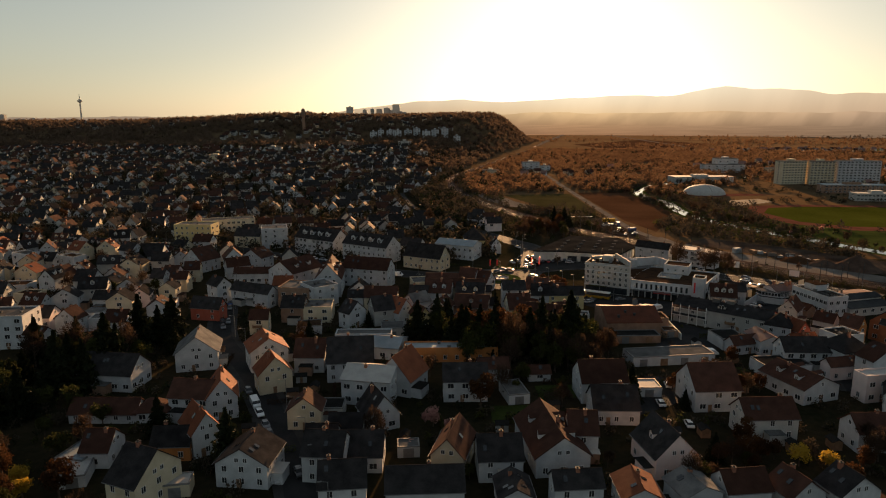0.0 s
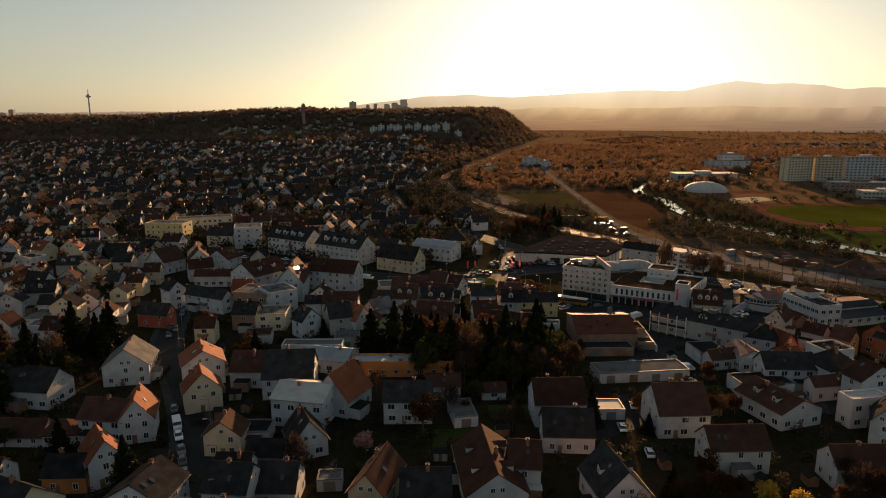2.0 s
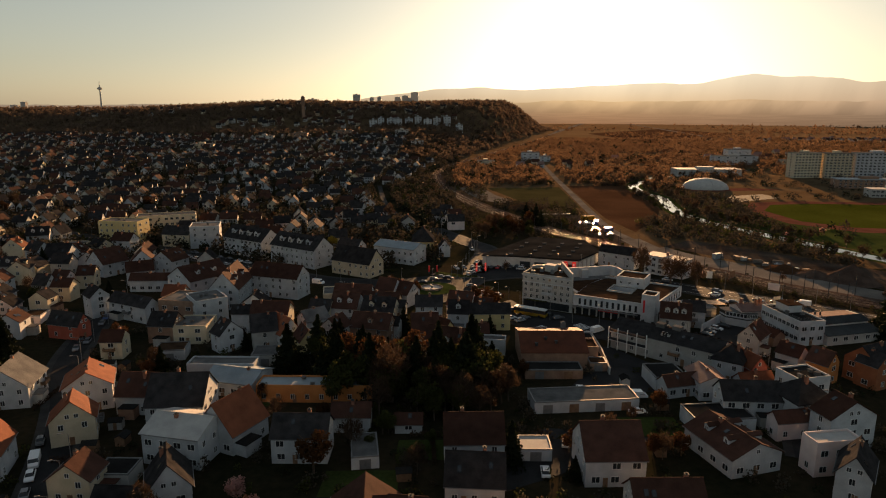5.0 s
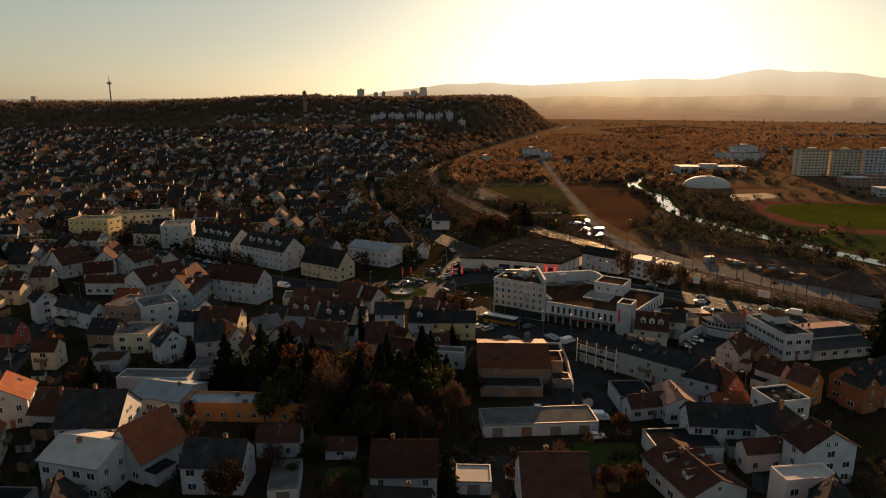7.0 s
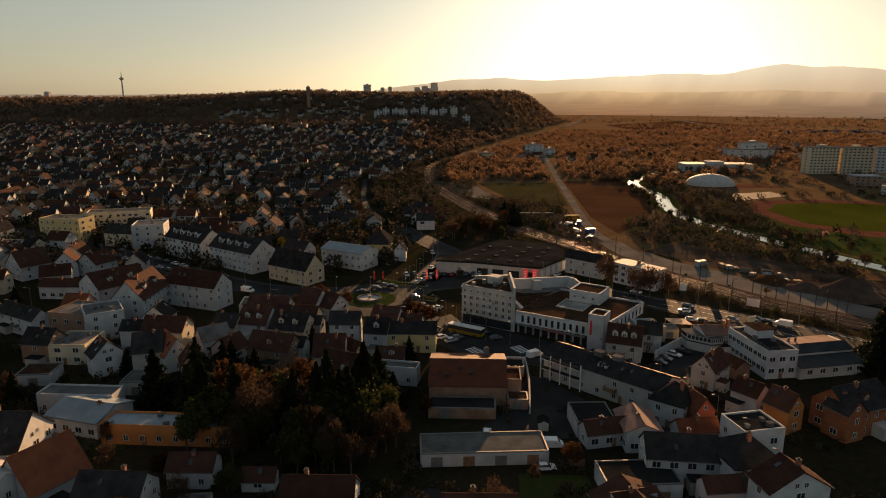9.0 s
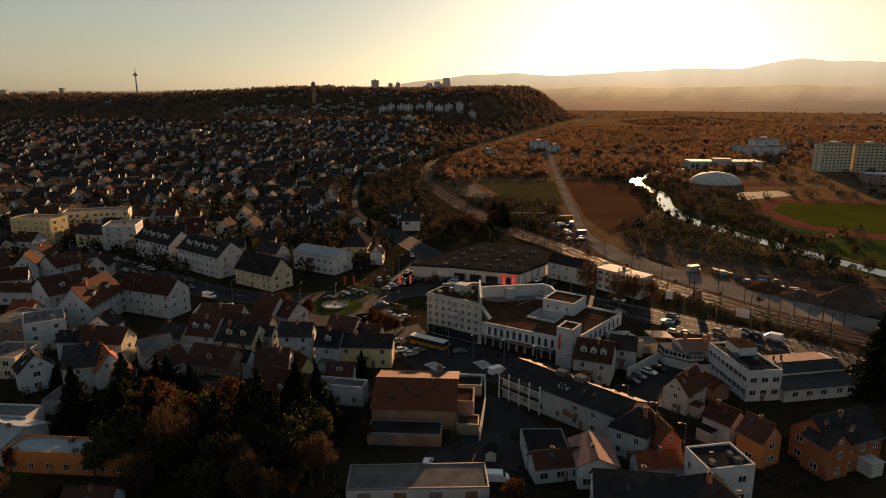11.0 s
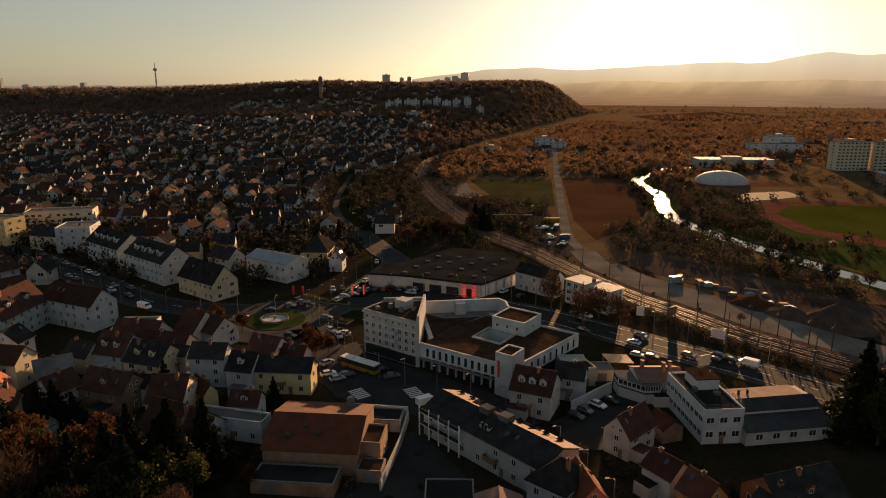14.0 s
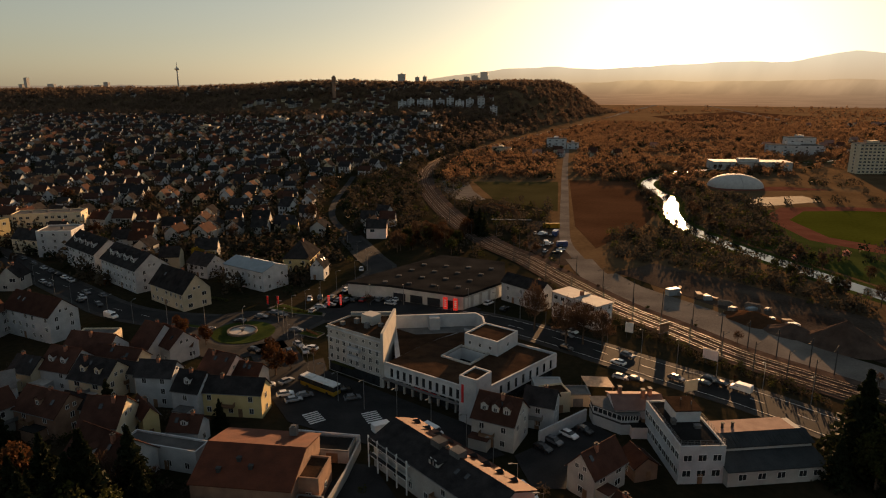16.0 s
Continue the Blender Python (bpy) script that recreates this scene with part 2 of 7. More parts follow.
# ---- ground ----
def smooth(a, b, x):
    t = min(1, max(0, (x - a) / (b - a)))
    return t * t * (3 - 2 * t)


def height(x, y):
    """The valley floor is level; a wooded ridge rises behind the town."""
    foot = float(np.interp(y, (600, 749, 830, 936, 1217, 1468, 2188, 3852), (25, 9, 14, 39, 110, 178, 347, 759)))
    side = 1 - smooth(foot - 115, foot + 4, x)
    z = 12 * smooth(560, 800, y) + 20 * smooth(780, 1180, y) + 46 * smooth(1120, 1480, y)
    side *= 1 - smooth(1800, 2200, y)
    return z * side * (1 - 0.22 * smooth(-200, -900, x)) + 6 * noise.noise((x / 260, y / 260, 3)) * smooth(800, 1300, y) * side


def span(lo, mid0, mid1, hi, step, k=1.12):
    out = list(np.arange(mid0, mid1 + step, step))
    s, a = step, out[-1]
    while a < hi:
        s *= k
        a += s
        out.append(min(a, hi))
    s, a = step, out[0]
    while a > lo:
        s *= k
        a -= s
        out.insert(0, max(a, lo))
    return out


XS, YS = span(-4200, -600, 500, 4200, 20), span(-700, 0, 1700, 4750, 20)
gv = [(x, y, height(x, y)) for y in YS for x in XS]
nx = len(XS)
gf = [(j * nx + i, j * nx + i + 1, (j + 1) * nx + i + 1, (j + 1) * nx + i) for j in range(len(YS) - 1) for i in range(nx - 1)]
gm = mesh("ground", gv, gf)
gm.materials.append(EARTH), gm.materials.append(PLAIN), gm.materials.append(VALLEY)
for f in gm.polygons:
    c = f.center
    f.material_index = 1 if c.y > 1350 and c.x > 150 or c.y > 1900 else 0
    if f.material_index == 0 and (c.x > 150 and c.y > 330 or c.x > 126 and c.y > 372 or c.x > 300 or c.y > 560 and c.x > -20 or c.y > 860):
        f.material_index = 2
    f.use_smooth = True
tagged(new("ground", gm), "dark earth and garden ground of the valley", "ground", kind="structure")


def along(pts, step=6.0):
    """A polyline as a smooth curve, at even steps."""
    p = [Vector((x, y, 0)) for x, y in pts]
    p = [p[0] * 2 - p[1]] + p + [p[-1] * 2 - p[-2]]
    out = []
    for i in range(1, len(p) - 2):
        n = max(2, int((p[i + 1] - p[i]).length / step))
        for k in range(n):
            t = k / n
            out.append(0.5 * (2 * p[i] + (p[i + 1] - p[i - 1]) * t + (2 * p[i - 1] - 5 * p[i] + 4 * p[i + 1] - p[i + 2]) * t * t + (3 * p[i] - p[i - 1] - 3 * p[i + 1] + p[i + 2]) * t ** 3))
    out.append(p[-2])
    return out


def ribbon(name, pts, width, z, material, label, category, off=0.0, thick=0.0, step=6.0):
    """A strip along a curve, with a level top and, if thick, real edges."""
    c = along(pts, step)
    v, f = [], []
    for i, p in enumerate(c):
        d = (c[min(i + 1, len(c) - 1)] - c[max(i - 1, 0)]).normalized()
        n = Vector((-d.y, d.x, 0))
        for s in (-width / 2, width / 2):
            q = p + n * (off + s)
            h = height(p.x, p.y)
            v.append((q.x, q.y, h + z))
            v.append((q.x, q.y, h + z - max(thick, 0.02)))
    for i in range(len(c) - 1):
        a, b = 4 * i, 4 * i + 4
        f += [(a, b, b + 2, a + 2), (a, a + 1, b + 1, b), (a + 2, b + 2, b + 3, a + 3)]
    ob = new(name, mesh(name, v, f))
    ob.data.materials.append(material)
    return tagged(ob, label, category, kind="structure")


def patch(name, pts, z, material, label, category, thick=0.1):
    bm = bmesh.new()
    top = [bm.verts.new((x, y, z + height(x, y))) for x, y in pts]
    low = [bm.verts.new((x, y, z + height(x, y) - thick)) for x, y in pts]
    fs = [bm.faces.new(top)] + [bm.faces.new((top[i], low[i], low[(i + 1) % len(pts)], top[(i + 1) % len(pts)])) for i in range(len(pts))]
    bmesh.ops.recalc_face_normals(bm, faces=fs)
    if fs[0].normal.z < 0:
        bmesh.ops.reverse_faces(bm, faces=fs)
    return tagged(part(name, bm, material), label, category, kind="structure")


LEFT_STREET = [(-95, 275), (-87, 246), (-76, 211), (-60.5, 185), (-50, 165), (-41, 145), (-31, 121), (-22, 92), (-14, 60)]
HIGH_STREET = [(40, 304), (14, 304), (-10, 305), (-30, 312), (-55, 327), (-90, 348), (-130, 372), (-200, 408)]
NORTH_STREET = [(40, 304), (45, 318), (48, 342), (52, 373), (42, 392), (20, 432)]
BACK_LANE = [(20, 432), (-5, 480), (-22, 540), (-40, 640)]
PLAZA_STREET = [(38, 290), (48, 276), (56, 264), (68, 252), (84, 246), (99, 238), (110, 222), (118, 206), (122, 185), (116, 165)]
MAIN_ROAD = [(46, 316), (60, 322), (82, 324), (100, 320), (116, 312), (134, 300), (152, 287), (170, 275), (190, 258), (230, 222), (300, 165)]
HAUL_ROAD = [(142, 955), (135, 727), (132, 600), (130, 509), (129, 440), (134, 405), (139, 380), (148, 361), (165, 341), (179, 323), (190, 308), (202, 296), (262, 240), (335, 180)]
RAILWAY = [(347, 2188), (178, 1468), (110, 1217), (39, 936), (14, 830), (9, 749), (14, 681), (25, 618), (56, 516), (89, 436), (112, 400), (126, 374), (145, 341), (161, 321), (174, 304), (187, 292), (202, 279), (258, 232), (340, 172)]
RIVER = [(420, 860), (330, 800), (262, 752), (232, 724), (203, 672), (196, 630), (202, 580), (194, 525), (195, 485), (206, 447), (222, 412), (240, 374), (266, 330), (310, 280), (380, 215)]
for si, (pts, w, nm) in enumerate(((LEFT_STREET, 6.5, "side street"), (HIGH_STREET, 10, "high street"), (NORTH_STREET, 9, "street"), (PLAZA_STREET, 9, "street"), (MAIN_ROAD, 11, "main road"))):
    ribbon("pavement", pts, w + 4.0, 0.16 + 0.004 * si, PAVING, "grey paved walk along a town " + nm, "pavement", thick=0.2)
    ribbon("road", pts, w, 0.19 + 0.005 * si, ASPHALT, "dark asphalt " + nm, "road", thick=0.05)
ribbon("road", BACK_LANE, 4, 0.1, ASPHALT, "narrow asphalt lane between gardens", "road")
ribbon("haul_road", HAUL_ROAD[5:8], 12, 0.12, GRAVEL, "pale gravel haul road beside the railway", "road")
ribbon("haul_road", HAUL_ROAD[6:], 20, 0.14, GRAVEL, "wide pale gravel strip beside the railway", "road")
ribbon("haul_road", HAUL_ROAD[:6], 5.5, 0.1, GRAVEL, "narrow pale farm lane between fields", "road")
patch("gravel_yard", [(30, 672), (40, 690), (56, 640), (66, 590), (78, 556), (70, 546), (56, 556), (42, 596)], 0.1, GRAVEL, "pale gravel strip inside the railway bend", "yard")
ribbon("track_bed", RAILWAY, 15, 0.3, BALLAST, "brown ballast bed of the railway", "railway", thick=0.4)
for off in (-5.7, -4.26, -1.7, -0.26, 2.0, 3.44):
    ribbon("rail", RAILWAY, 0.1, 0.48, STEEL, "shiny worn steel rail", "rail", off, 0.15)
ribbon("river", RIVER, 9.5, 0.06, WATER, "still river water mirroring the evening sky", "river")
ribbon("riverbank", RIVER, 17, 0.035, GRASS, "dark grassy bank of the river", "bank")
patch("field", [(137, 660), (190, 668), (184, 520), (172, 483), (143, 427), (135, 477)], 0.05, SOIL, "brown ploughed field by the river", "field")
patch("field", [(60, 640), (128, 650), (126, 520), (84, 556)], 0.05, MEADOW, "dull green meadow inside the railway bend", "meadow")
patch("dirt_lot", [(108, 489), (128, 486), (127, 440), (131, 400), (124, 386), (111, 422)], 0.07, SITE, "dusty storage yard with parked machines", "yard")
patch("sports_pitch", [(243, 587), (297, 608), (302, 585), (247, 553)], 0.08, PAVING, "pale sports pitch", "pitch")
patch("meadow", [(212, 462), (250, 545), (330, 560), (420, 520), (330, 380), (262, 350)], 0.04, GRASS, "rough meadow along the river", "meadow")


# ---- houses ----
def window_mesh(w, h):
    """A window in one piece: white frame and middle bar standing proud, two sunk panes."""
    bm = bmesh.new()
    t, y0, y1 = 0.06, -0.07, -0.02
    xs, zs = [-w / 2, -w / 2 + t, -0.03, 0.03, w / 2 - t, w / 2], [0, t, h - t, h]
    v = [[bm.verts.new((x, y0, z)) for x in xs] for z in zs]
    for j in range(3):
        for i in range(5):
            if j == 1 and i in (1, 3):
                q = [v[1][i], v[1][i + 1], v[2][i + 1], v[2][i]]
                k = [bm.verts.new((p.co.x, y1, p.co.z)) for p in q]
                for e in range(4):
                    bm.faces.new((q[e], q[(e + 1) % 4], k[(e + 1) % 4], k[e]))
                bm.faces.new(k).material_index = 1
            else:
                bm.faces.new((v[j][i], v[j][i + 1], v[j + 1][i + 1], v[j + 1][i]))
    rim = v[0] + [v[1][5], v[2][5]] + v[3][::-1] + [v[2][0], v[1][0]]
    low = [bm.verts.new((p.co.x, 0.02, p.co.z)) for p in rim]
    for e in range(len(rim)):
        bm.faces.new((rim[(e + 1) % len(rim)], rim[e], low[e], low[(e + 1) % len(rim)]))
    me = bpy.data.meshes.new("window")
    bm.to_mesh(me)
    bm.free()
    me.materials.append(FRAME), me.materials.append(GLASS)
    return me


WIN = {k: window_mesh(*k) for k in ((1.1, 1.4), (1.7, 1.4), (0.9, 1.0), (2.3, 1.5), (1.0, 2.1))}
SKY = mesh("skylight", [(-0.4, -0.6, 0), (0.4, -0.6, 0), (0.4, 0.6, 0), (-0.4, 0.6, 0), (-0.4, -0.6, 0.12), (0.4, -0.6, 0.12), (0.4, 0.6, 0.12), (-0.4, 0.6, 0.12)],
           [(4, 5, 6, 7), (0, 1, 5, 4), (1, 2, 6, 5), (2, 3, 7, 6), (3, 0, 4, 7)])
SKY.materials.append(GLASS)


def put_window(parent, kind, x, y, z, turn):
    """A window whose outer side looks along -y turned by that many degrees."""
    return part("window", WIN[kind], FRAME, parent, m=pose(x, y, z, 0, 0, turn))


def facade(parent, length, eave, turn, dist, rr, gable=0.0, kinds=((1.1, 1.4), (1.7, 1.4), (1.1, 1.4)), base=0.0):
    """Windows in rows on the wall that lies dist from the middle, towards -y turned."""
    c, s = math.cos(radians(turn)), math.sin(radians(turn))
    out, mid = parent.matrix_basis.to_3x3() @ Vector((s, -c, 0)), parent.matrix_basis @ Vector((s * dist, -c * dist, 0))
    if all((Vector(p) - mid).dot(out) < 2 for p in ((-1, -3, 0), (118, 118, 0), (60, 55, 0))):
        return
    rows = max(1, int((eave + 0.5) / 2.8))
    n = max(1, int(length / (3.0 if length > 20 and mid.y > 270 else 3.3 if mid.y < 215 else (4.3 if mid.y < 300 else 4.8) if mid.x > -115 or mid.y < 200 else 5.5)))
    kind = rr.choice(kinds)

    def at(u, z, k):
        put_window(parent, k, c * u + s * dist, s * u - c * dist, z, turn)
    for r in range(rows):
        z = base + 0.95 + r * (eave - base) / rows * 0.98
        if z + kind[1] > eave - 0.1:
            continue
        for i in range(n):
            if rr.random() < 0.88:
                at((i + 0.5) / n * length - length / 2 + rr.uniform(-0.12, 0.12), z, kind)
    if gable > 2.6:
        for u in (-0.9, 0.9) if gable > 3.2 else (0,):
            at(u, eave + 0.45, (0.9, 1.0))


BUILT = []
TALK = {"w": "white rendered", "c": "cream rendered", "y": "yellow rendered", "g": "grey rendered", "p": "pale pink", "o": "orange rendered", "b": "brown brick", "X": "red rendered", "B": "orange brick"}
TOPS = {"d": "dark tiled", "r": "red-brown tiled", "R": "bright red tiled", "G": "grey felt", "k": "blue-grey zinc", "L": "pale sheet metal", "t": "mossy gravel", "p": "faded red tiled"}


def house(kind, x, y, rot, w, d, eave, rise, wall, top, dormers=0, bare=False):
    """A house with its middle at x, y: front w wide, d deep. kind: p eaves to the front, g gable to the front, h hipped, f flat."""
    rr = random.Random(int(x * 13 + y * 31))
    BUILT.append((x, y, math.hypot(w, d) / 2))
    shape = {"p": "gabled", "g": "gabled", "h": "hipped", "f": "flat"}[kind]
    small = eave < 4.1 and kind == "f"
    lab = f"{TALK[wall]} {'low building' if small else 'house'} with a {TOPS[top]} {shape} roof"
    if dormers:
        lab += " and dormers"
    h = root("garage" if small and w < 9 else "house", pose(x, y, height(x, y), 0, 0, rot + (90 if kind == "g" else 0)), lab, "garage" if small and w < 9 else "house")
    L, S = (d, w) if kind == "g" else (w, d)
    bm = bmesh.new()
    if kind == "f":
        box(bm, -L / 2, -S / 2, -0.5, L / 2, S / 2, eave - 0.35)
        part("wall", bm, WALL[wall], h)
        bm = bmesh.new()
        for a in ((-L / 2, -S / 2, L / 2, -S / 2 + 0.3), (-L / 2, S / 2 - 0.3, L / 2, S / 2), (-L / 2, -S / 2 + 0.3, -L / 2 + 0.3, S / 2 - 0.3), (L / 2 - 0.3, -S / 2 + 0.3, L / 2, S / 2 - 0.3)):
            box(bm, a[0], a[1], eave - 0.35, a[2], a[3], eave + (0.15 if not small else -0.05))
        part("parapet", bm, WALL[wall] if not small else METAL, h)
        bm = bmesh.new()
        box(bm, -L / 2 + 0.3, -S / 2 + 0.3, eave - 0.346, L / 2 - 0.3, S / 2 - 0.3, eave - 0.25)
        part("roof", bm, FELT if top == "d" else ROOF[top], h)
        if not small and L > 6 and S > 6:
            for k in range(rr.randint(1, 3)):
                bm = bmesh.new()
                sx, sy, sz = rr.uniform(0.3, 0.6), rr.uniform(0.3, 0.6), rr.uniform(0.4, 0.9)
                box(bm, -sx, -sy, 0, sx, sy, sz), box(bm, -sx - 0.1, -sy - 0.1, sz, sx + 0.1, sy + 0.1, sz + 0.12)
                part("roof_vent", bm, ROOF["G"], h, m=pose(rr.uniform(-0.3, 0.3) * L, rr.uniform(-0.3, 0.3) * S, eave - 0.25))
    elif kind == "h":
        box(bm, -L / 2, -S / 2, -0.5, L / 2, S / 2, eave)
        part("wall", bm, WALL[wall], h)
        o = 0.45
        long = L >= S
        rl = max(0.4, abs(L - S) / 2)
        rp = [(-rl, 0), (rl, 0)] if long else [(0, -rl), (0, rl)]
        bm = bmesh.new()
        lo = [bm.verts.new(p) for p in ((-L / 2 - o, -S / 2 - o, eave + 0.01), (L / 2 + o, -S / 2 - o, eave + 0.01), (L / 2 + o, S / 2 + o, eave + 0.01), (-L / 2 - o, S / 2 + o, eave + 0.01))]
        mi = [bm.verts.new(v.co + Vector((0, 0, 0.2))) for v in lo]
        hi = [bm.verts.new((*p, eave + rise + 0.2)) for p in rp]
        bm.faces.new(lo[::-1])
        for i in range(4):
            bm.faces.new((lo[i], lo[(i + 1) % 4], mi[(i + 1) % 4], mi[i]))
        if long:
            for f in ((mi[0], mi[1], hi[1], hi[0]), (mi[1], mi[2], hi[1]), (mi[2], mi[3], hi[0], hi[1]), (mi[3], mi[0], hi[0])):
                bm.faces.new(f)
        else:
            for f in ((mi[0], mi[1], hi[0]), (mi[1], mi[2], hi[1], hi[0]), (mi[2], mi[3], hi[1]), (mi[3], mi[0], hi[0], hi[1])):
                bm.faces.new(f)
        part("roof", bm, ROOF[top], h)
    else:
        sl = rise / (S / 2)
        prism(bm, [(-S / 2, -0.5), (S / 2, -0.5), (S / 2, eave), (0, eave + rise), (-S / 2, eave)], -L / 2, L / 2)
        part("wall", bm, WALL[wall], h)
        o = 0.45
        a, ze = S / 2 + o, eave - o * sl + 0.02
        bm = bmesh.new()
        prism(bm, [(-a, ze), (0, eave + rise + 0.02), (a, ze), (a, ze + 0.2), (0, eave + rise + 0.25), (-a, ze + 0.2)], -L / 2 - 0.3, L / 2 + 0.3)
        prism(bm, [(-0.14, eave + rise + 0.2), (0.14, eave + rise + 0.2), (0.07, eave + rise + 0.36), (-0.07, eave + rise + 0.36)], -L / 2 - 0.3, L / 2 + 0.3)
        part("roof", bm, ROOF[top], h)
        for sg in (-1, 1) if kind == "g" else (-1,):
            bm = bmesh.new()
            box(bm, -L / 2 - 0.25, sg * (a + 0.06) - 0.07, ze + 0.02, L / 2 + 0.25, sg * (a + 0.06) + 0.07, ze + 0.14)
            part("gutter", bm, METAL, h)
        tilt = math.degrees(math.atan(sl))
        sides = (-1, 1) if kind == "g" else (-1,)
        for sg in sides:
            for k in range(dormers):
                ux, f0 = ((k + 0.5) / dormers - 0.5) * L * 0.8, 0.68
                y0, zb = sg * S / 2 * f0, eave + rise * (1 - f0)
                bm = bmesh.new()
                dw = 1.35 if L > 24 else 0.8
                zt = min(zb + (2.0 if L > 24 else 1.5), eave + rise * 0.82)
                peak = min(zt + dw * 0.75, eave + rise * 0.97)
                v0, v1 = sg * (S / 2) * (1 - (zt - eave) / rise) * 0.95, sg * (S / 2) * (1 - (peak - eave) / rise) * 0.95
                dv = [bm.verts.new(p) for p in ((ux - dw, y0, zb - 0.2), (ux + dw, y0, zb - 0.2), (ux + dw, y0, zt), (ux, y0, peak), (ux - dw, y0, zt), (ux - dw, v0, zt), (ux + dw, v0, zt), (ux, v1, peak), (ux - dw, v0, zb - 0.2), (ux + dw, v0, zb - 0.2))]
                fs = [bm.faces.new([dv[i] for i in q]) for q in ((0, 1, 2, 3, 4), (0, 4, 5, 8), (1, 9, 6, 2), (4, 3, 7, 5), (3, 2, 6, 7))]
                bmesh.ops.recalc_face_normals(bm, faces=fs)
                dm = part("dormer", bm, WALL[wall], h, "gabled dormer with its own roof")
                bm = bmesh.new()
                for q in (-1, 1):
                    o = -0.22 if sg < 0 else 0.22
                    e = [(ux + q * (dw + 0.2), y0 + o, zt - 0.12), (ux, y0 + o, peak + 0.05), (ux, v1, peak + 0.05), (ux + q * (dw + 0.2), v0, zt - 0.12)]
                    lo, hi = [bm.verts.new(p) for p in e], [bm.verts.new((p[0], p[1], p[2] + 0.14)) for p in e]
                    fs = [bm.faces.new(lo), bm.faces.new(hi)] + [bm.faces.new((lo[i], lo[(i + 1) % 4], hi[(i + 1) % 4], hi[i])) for i in range(4)]
                    bmesh.ops.recalc_face_normals(bm, faces=fs)
                part("dormer_roof", bm, ROOF[top], dm)
                put_window(dm, (1.7, 1.4) if L > 24 else (0.9, 1.0), ux, y0, zb + 0.15, 0 if sg < 0 else 180)
            if top not in "Lk":
                for k in range(rr.choice((0, 0, 1, 1, 2))):
                    f0, ux = rr.uniform(0.3, 0.6), rr.uniform(-0.35, 0.35) * L
                    part("skylight", SKY, GLASS, h, "dark roof window", pose(ux, sg * S / 2 * f0, eave + rise * (1 - f0) + 0.24, -sg * tilt, 0, 0))
    if kind != "f" and eave > 3.2:
        bm = bmesh.new()
        cx, cy = rr.uniform(-0.3, 0.3) * L, rr.uniform(-0.12, 0.12) * S
        zt = eave + rise + rr.uniform(0.5, 1.0)
        box(bm, cx - 0.35, cy - 0.35, eave + rise * 0.5, cx + 0.35, cy + 0.35, zt)
        ch = part("chimney", bm, BRICK, h, "brick chimney stack")
        bm = bmesh.new()
        box(bm, cx - 0.43, cy - 0.43, zt, cx + 0.43, cy + 0.43, zt + 0.1), box(bm, cx - 0.15, cy - 0.15, zt + 0.1, cx + 0.15, cy + 0.15, zt + 0.35)
        part("chimney_cap", bm, DARK, ch)
    if kind in "pg" and eave > 4.4 and min(w, d) > 6 and y < 262 and rr.random() < 0.6:
        bx, bw, bd, bz = rr.uniform(-0.25, 0.25) * L, rr.uniform(1.4, 2.4), rr.uniform(1.8, 3.2), rr.uniform(2.4, 3.0)
        sg = -1 if kind == "p" or rr.random() < 0.5 else 1
        y0, y1 = sorted((sg * S / 2, sg * (S / 2 + bd)))
        bm = bmesh.new()
        box(bm, bx - bw, y0 + 0.01, -0.4, bx + bw, y1, bz)
        ex = part("extension", bm, WALL[rr.choice((wall, wall, "g", "b"))], h, "low lean-to extension")
        bm = bmesh.new()
        box(bm, bx - bw - 0.15, y0 - (0.15 if sg < 0 else -0.02), bz + 0.01, bx + bw + 0.15, y1 + (0.15 if sg > 0 else -0.02), bz + 0.16)
        part("extension_roof", bm, rr.choice((FELT, ROOF["G"], ROOF["r"], FELT, ROOF["L"])), ex)
    if kind in "pg" and eave > 5 and y < 262 and rr.random() < 0.3:
        bm = bmesh.new()
        bx, sg = rr.uniform(-0.25, 0.25) * L, -1
        yb = -S / 2
        box(bm, bx - 1.6, yb - 1.3, 2.75, bx + 1.6, yb - 0.02, 2.9), box(bm, bx - 1.6, yb - 1.3, 3.0, bx + 1.6, yb - 1.24, 3.75)
        box(bm, bx - 1.6, yb - 1.24, 3.0, bx - 1.54, yb - 0.02, 3.75), box(bm, bx + 1.54, yb - 1.24, 3.0, bx + 1.6, yb - 0.02, 3.75)
        part("balcony", bm, rr.choice((FRAME, WOOD, METAL)), h, "small balcony with a panelled rail")
    if small:
        for k in range(max(1, int(L / 6))):
            bm = bmesh.new()
            box(bm, -1.2, -0.05, 0, 1.2, 0.02, min(2.2, eave - 0.5))
            part("garage_door", bm, WOOD if k % 2 else METAL, h, "", pose((k + 0.5) / max(1, int(L / 6)) * L - L / 2, -S / 2, 0.02))
    elif eave > 2.4 and not bare:
        gab = rise if kind in "pg" else 0
        e2 = eave - (0.4 if kind == "f" else 0)
        if kind == "g":
            facade(h, S, e2, -90, L / 2, rr, gab), facade(h, L, e2, 0, S / 2, rr), facade(h, L, e2, 180, S / 2, rr)
        else:
            facade(h, L, e2, 0, S / 2, rr), facade(h, S, e2, -90, L / 2, rr, gab), facade(h, S, e2, 90, L / 2, rr, gab)
    if eave > 3 and not small:
        bm = bmesh.new()
        box(bm, -0.5, -0.06, 0.0, 0.5, 0.02, 2.05)
        dp = (-L / 2, rr.uniform(-0.2, 0.2) * S, 0.02, 0, 0, -90) if kind == "g" else (rr.uniform(-0.2, 0.2) * L, -S / 2, 0.02)
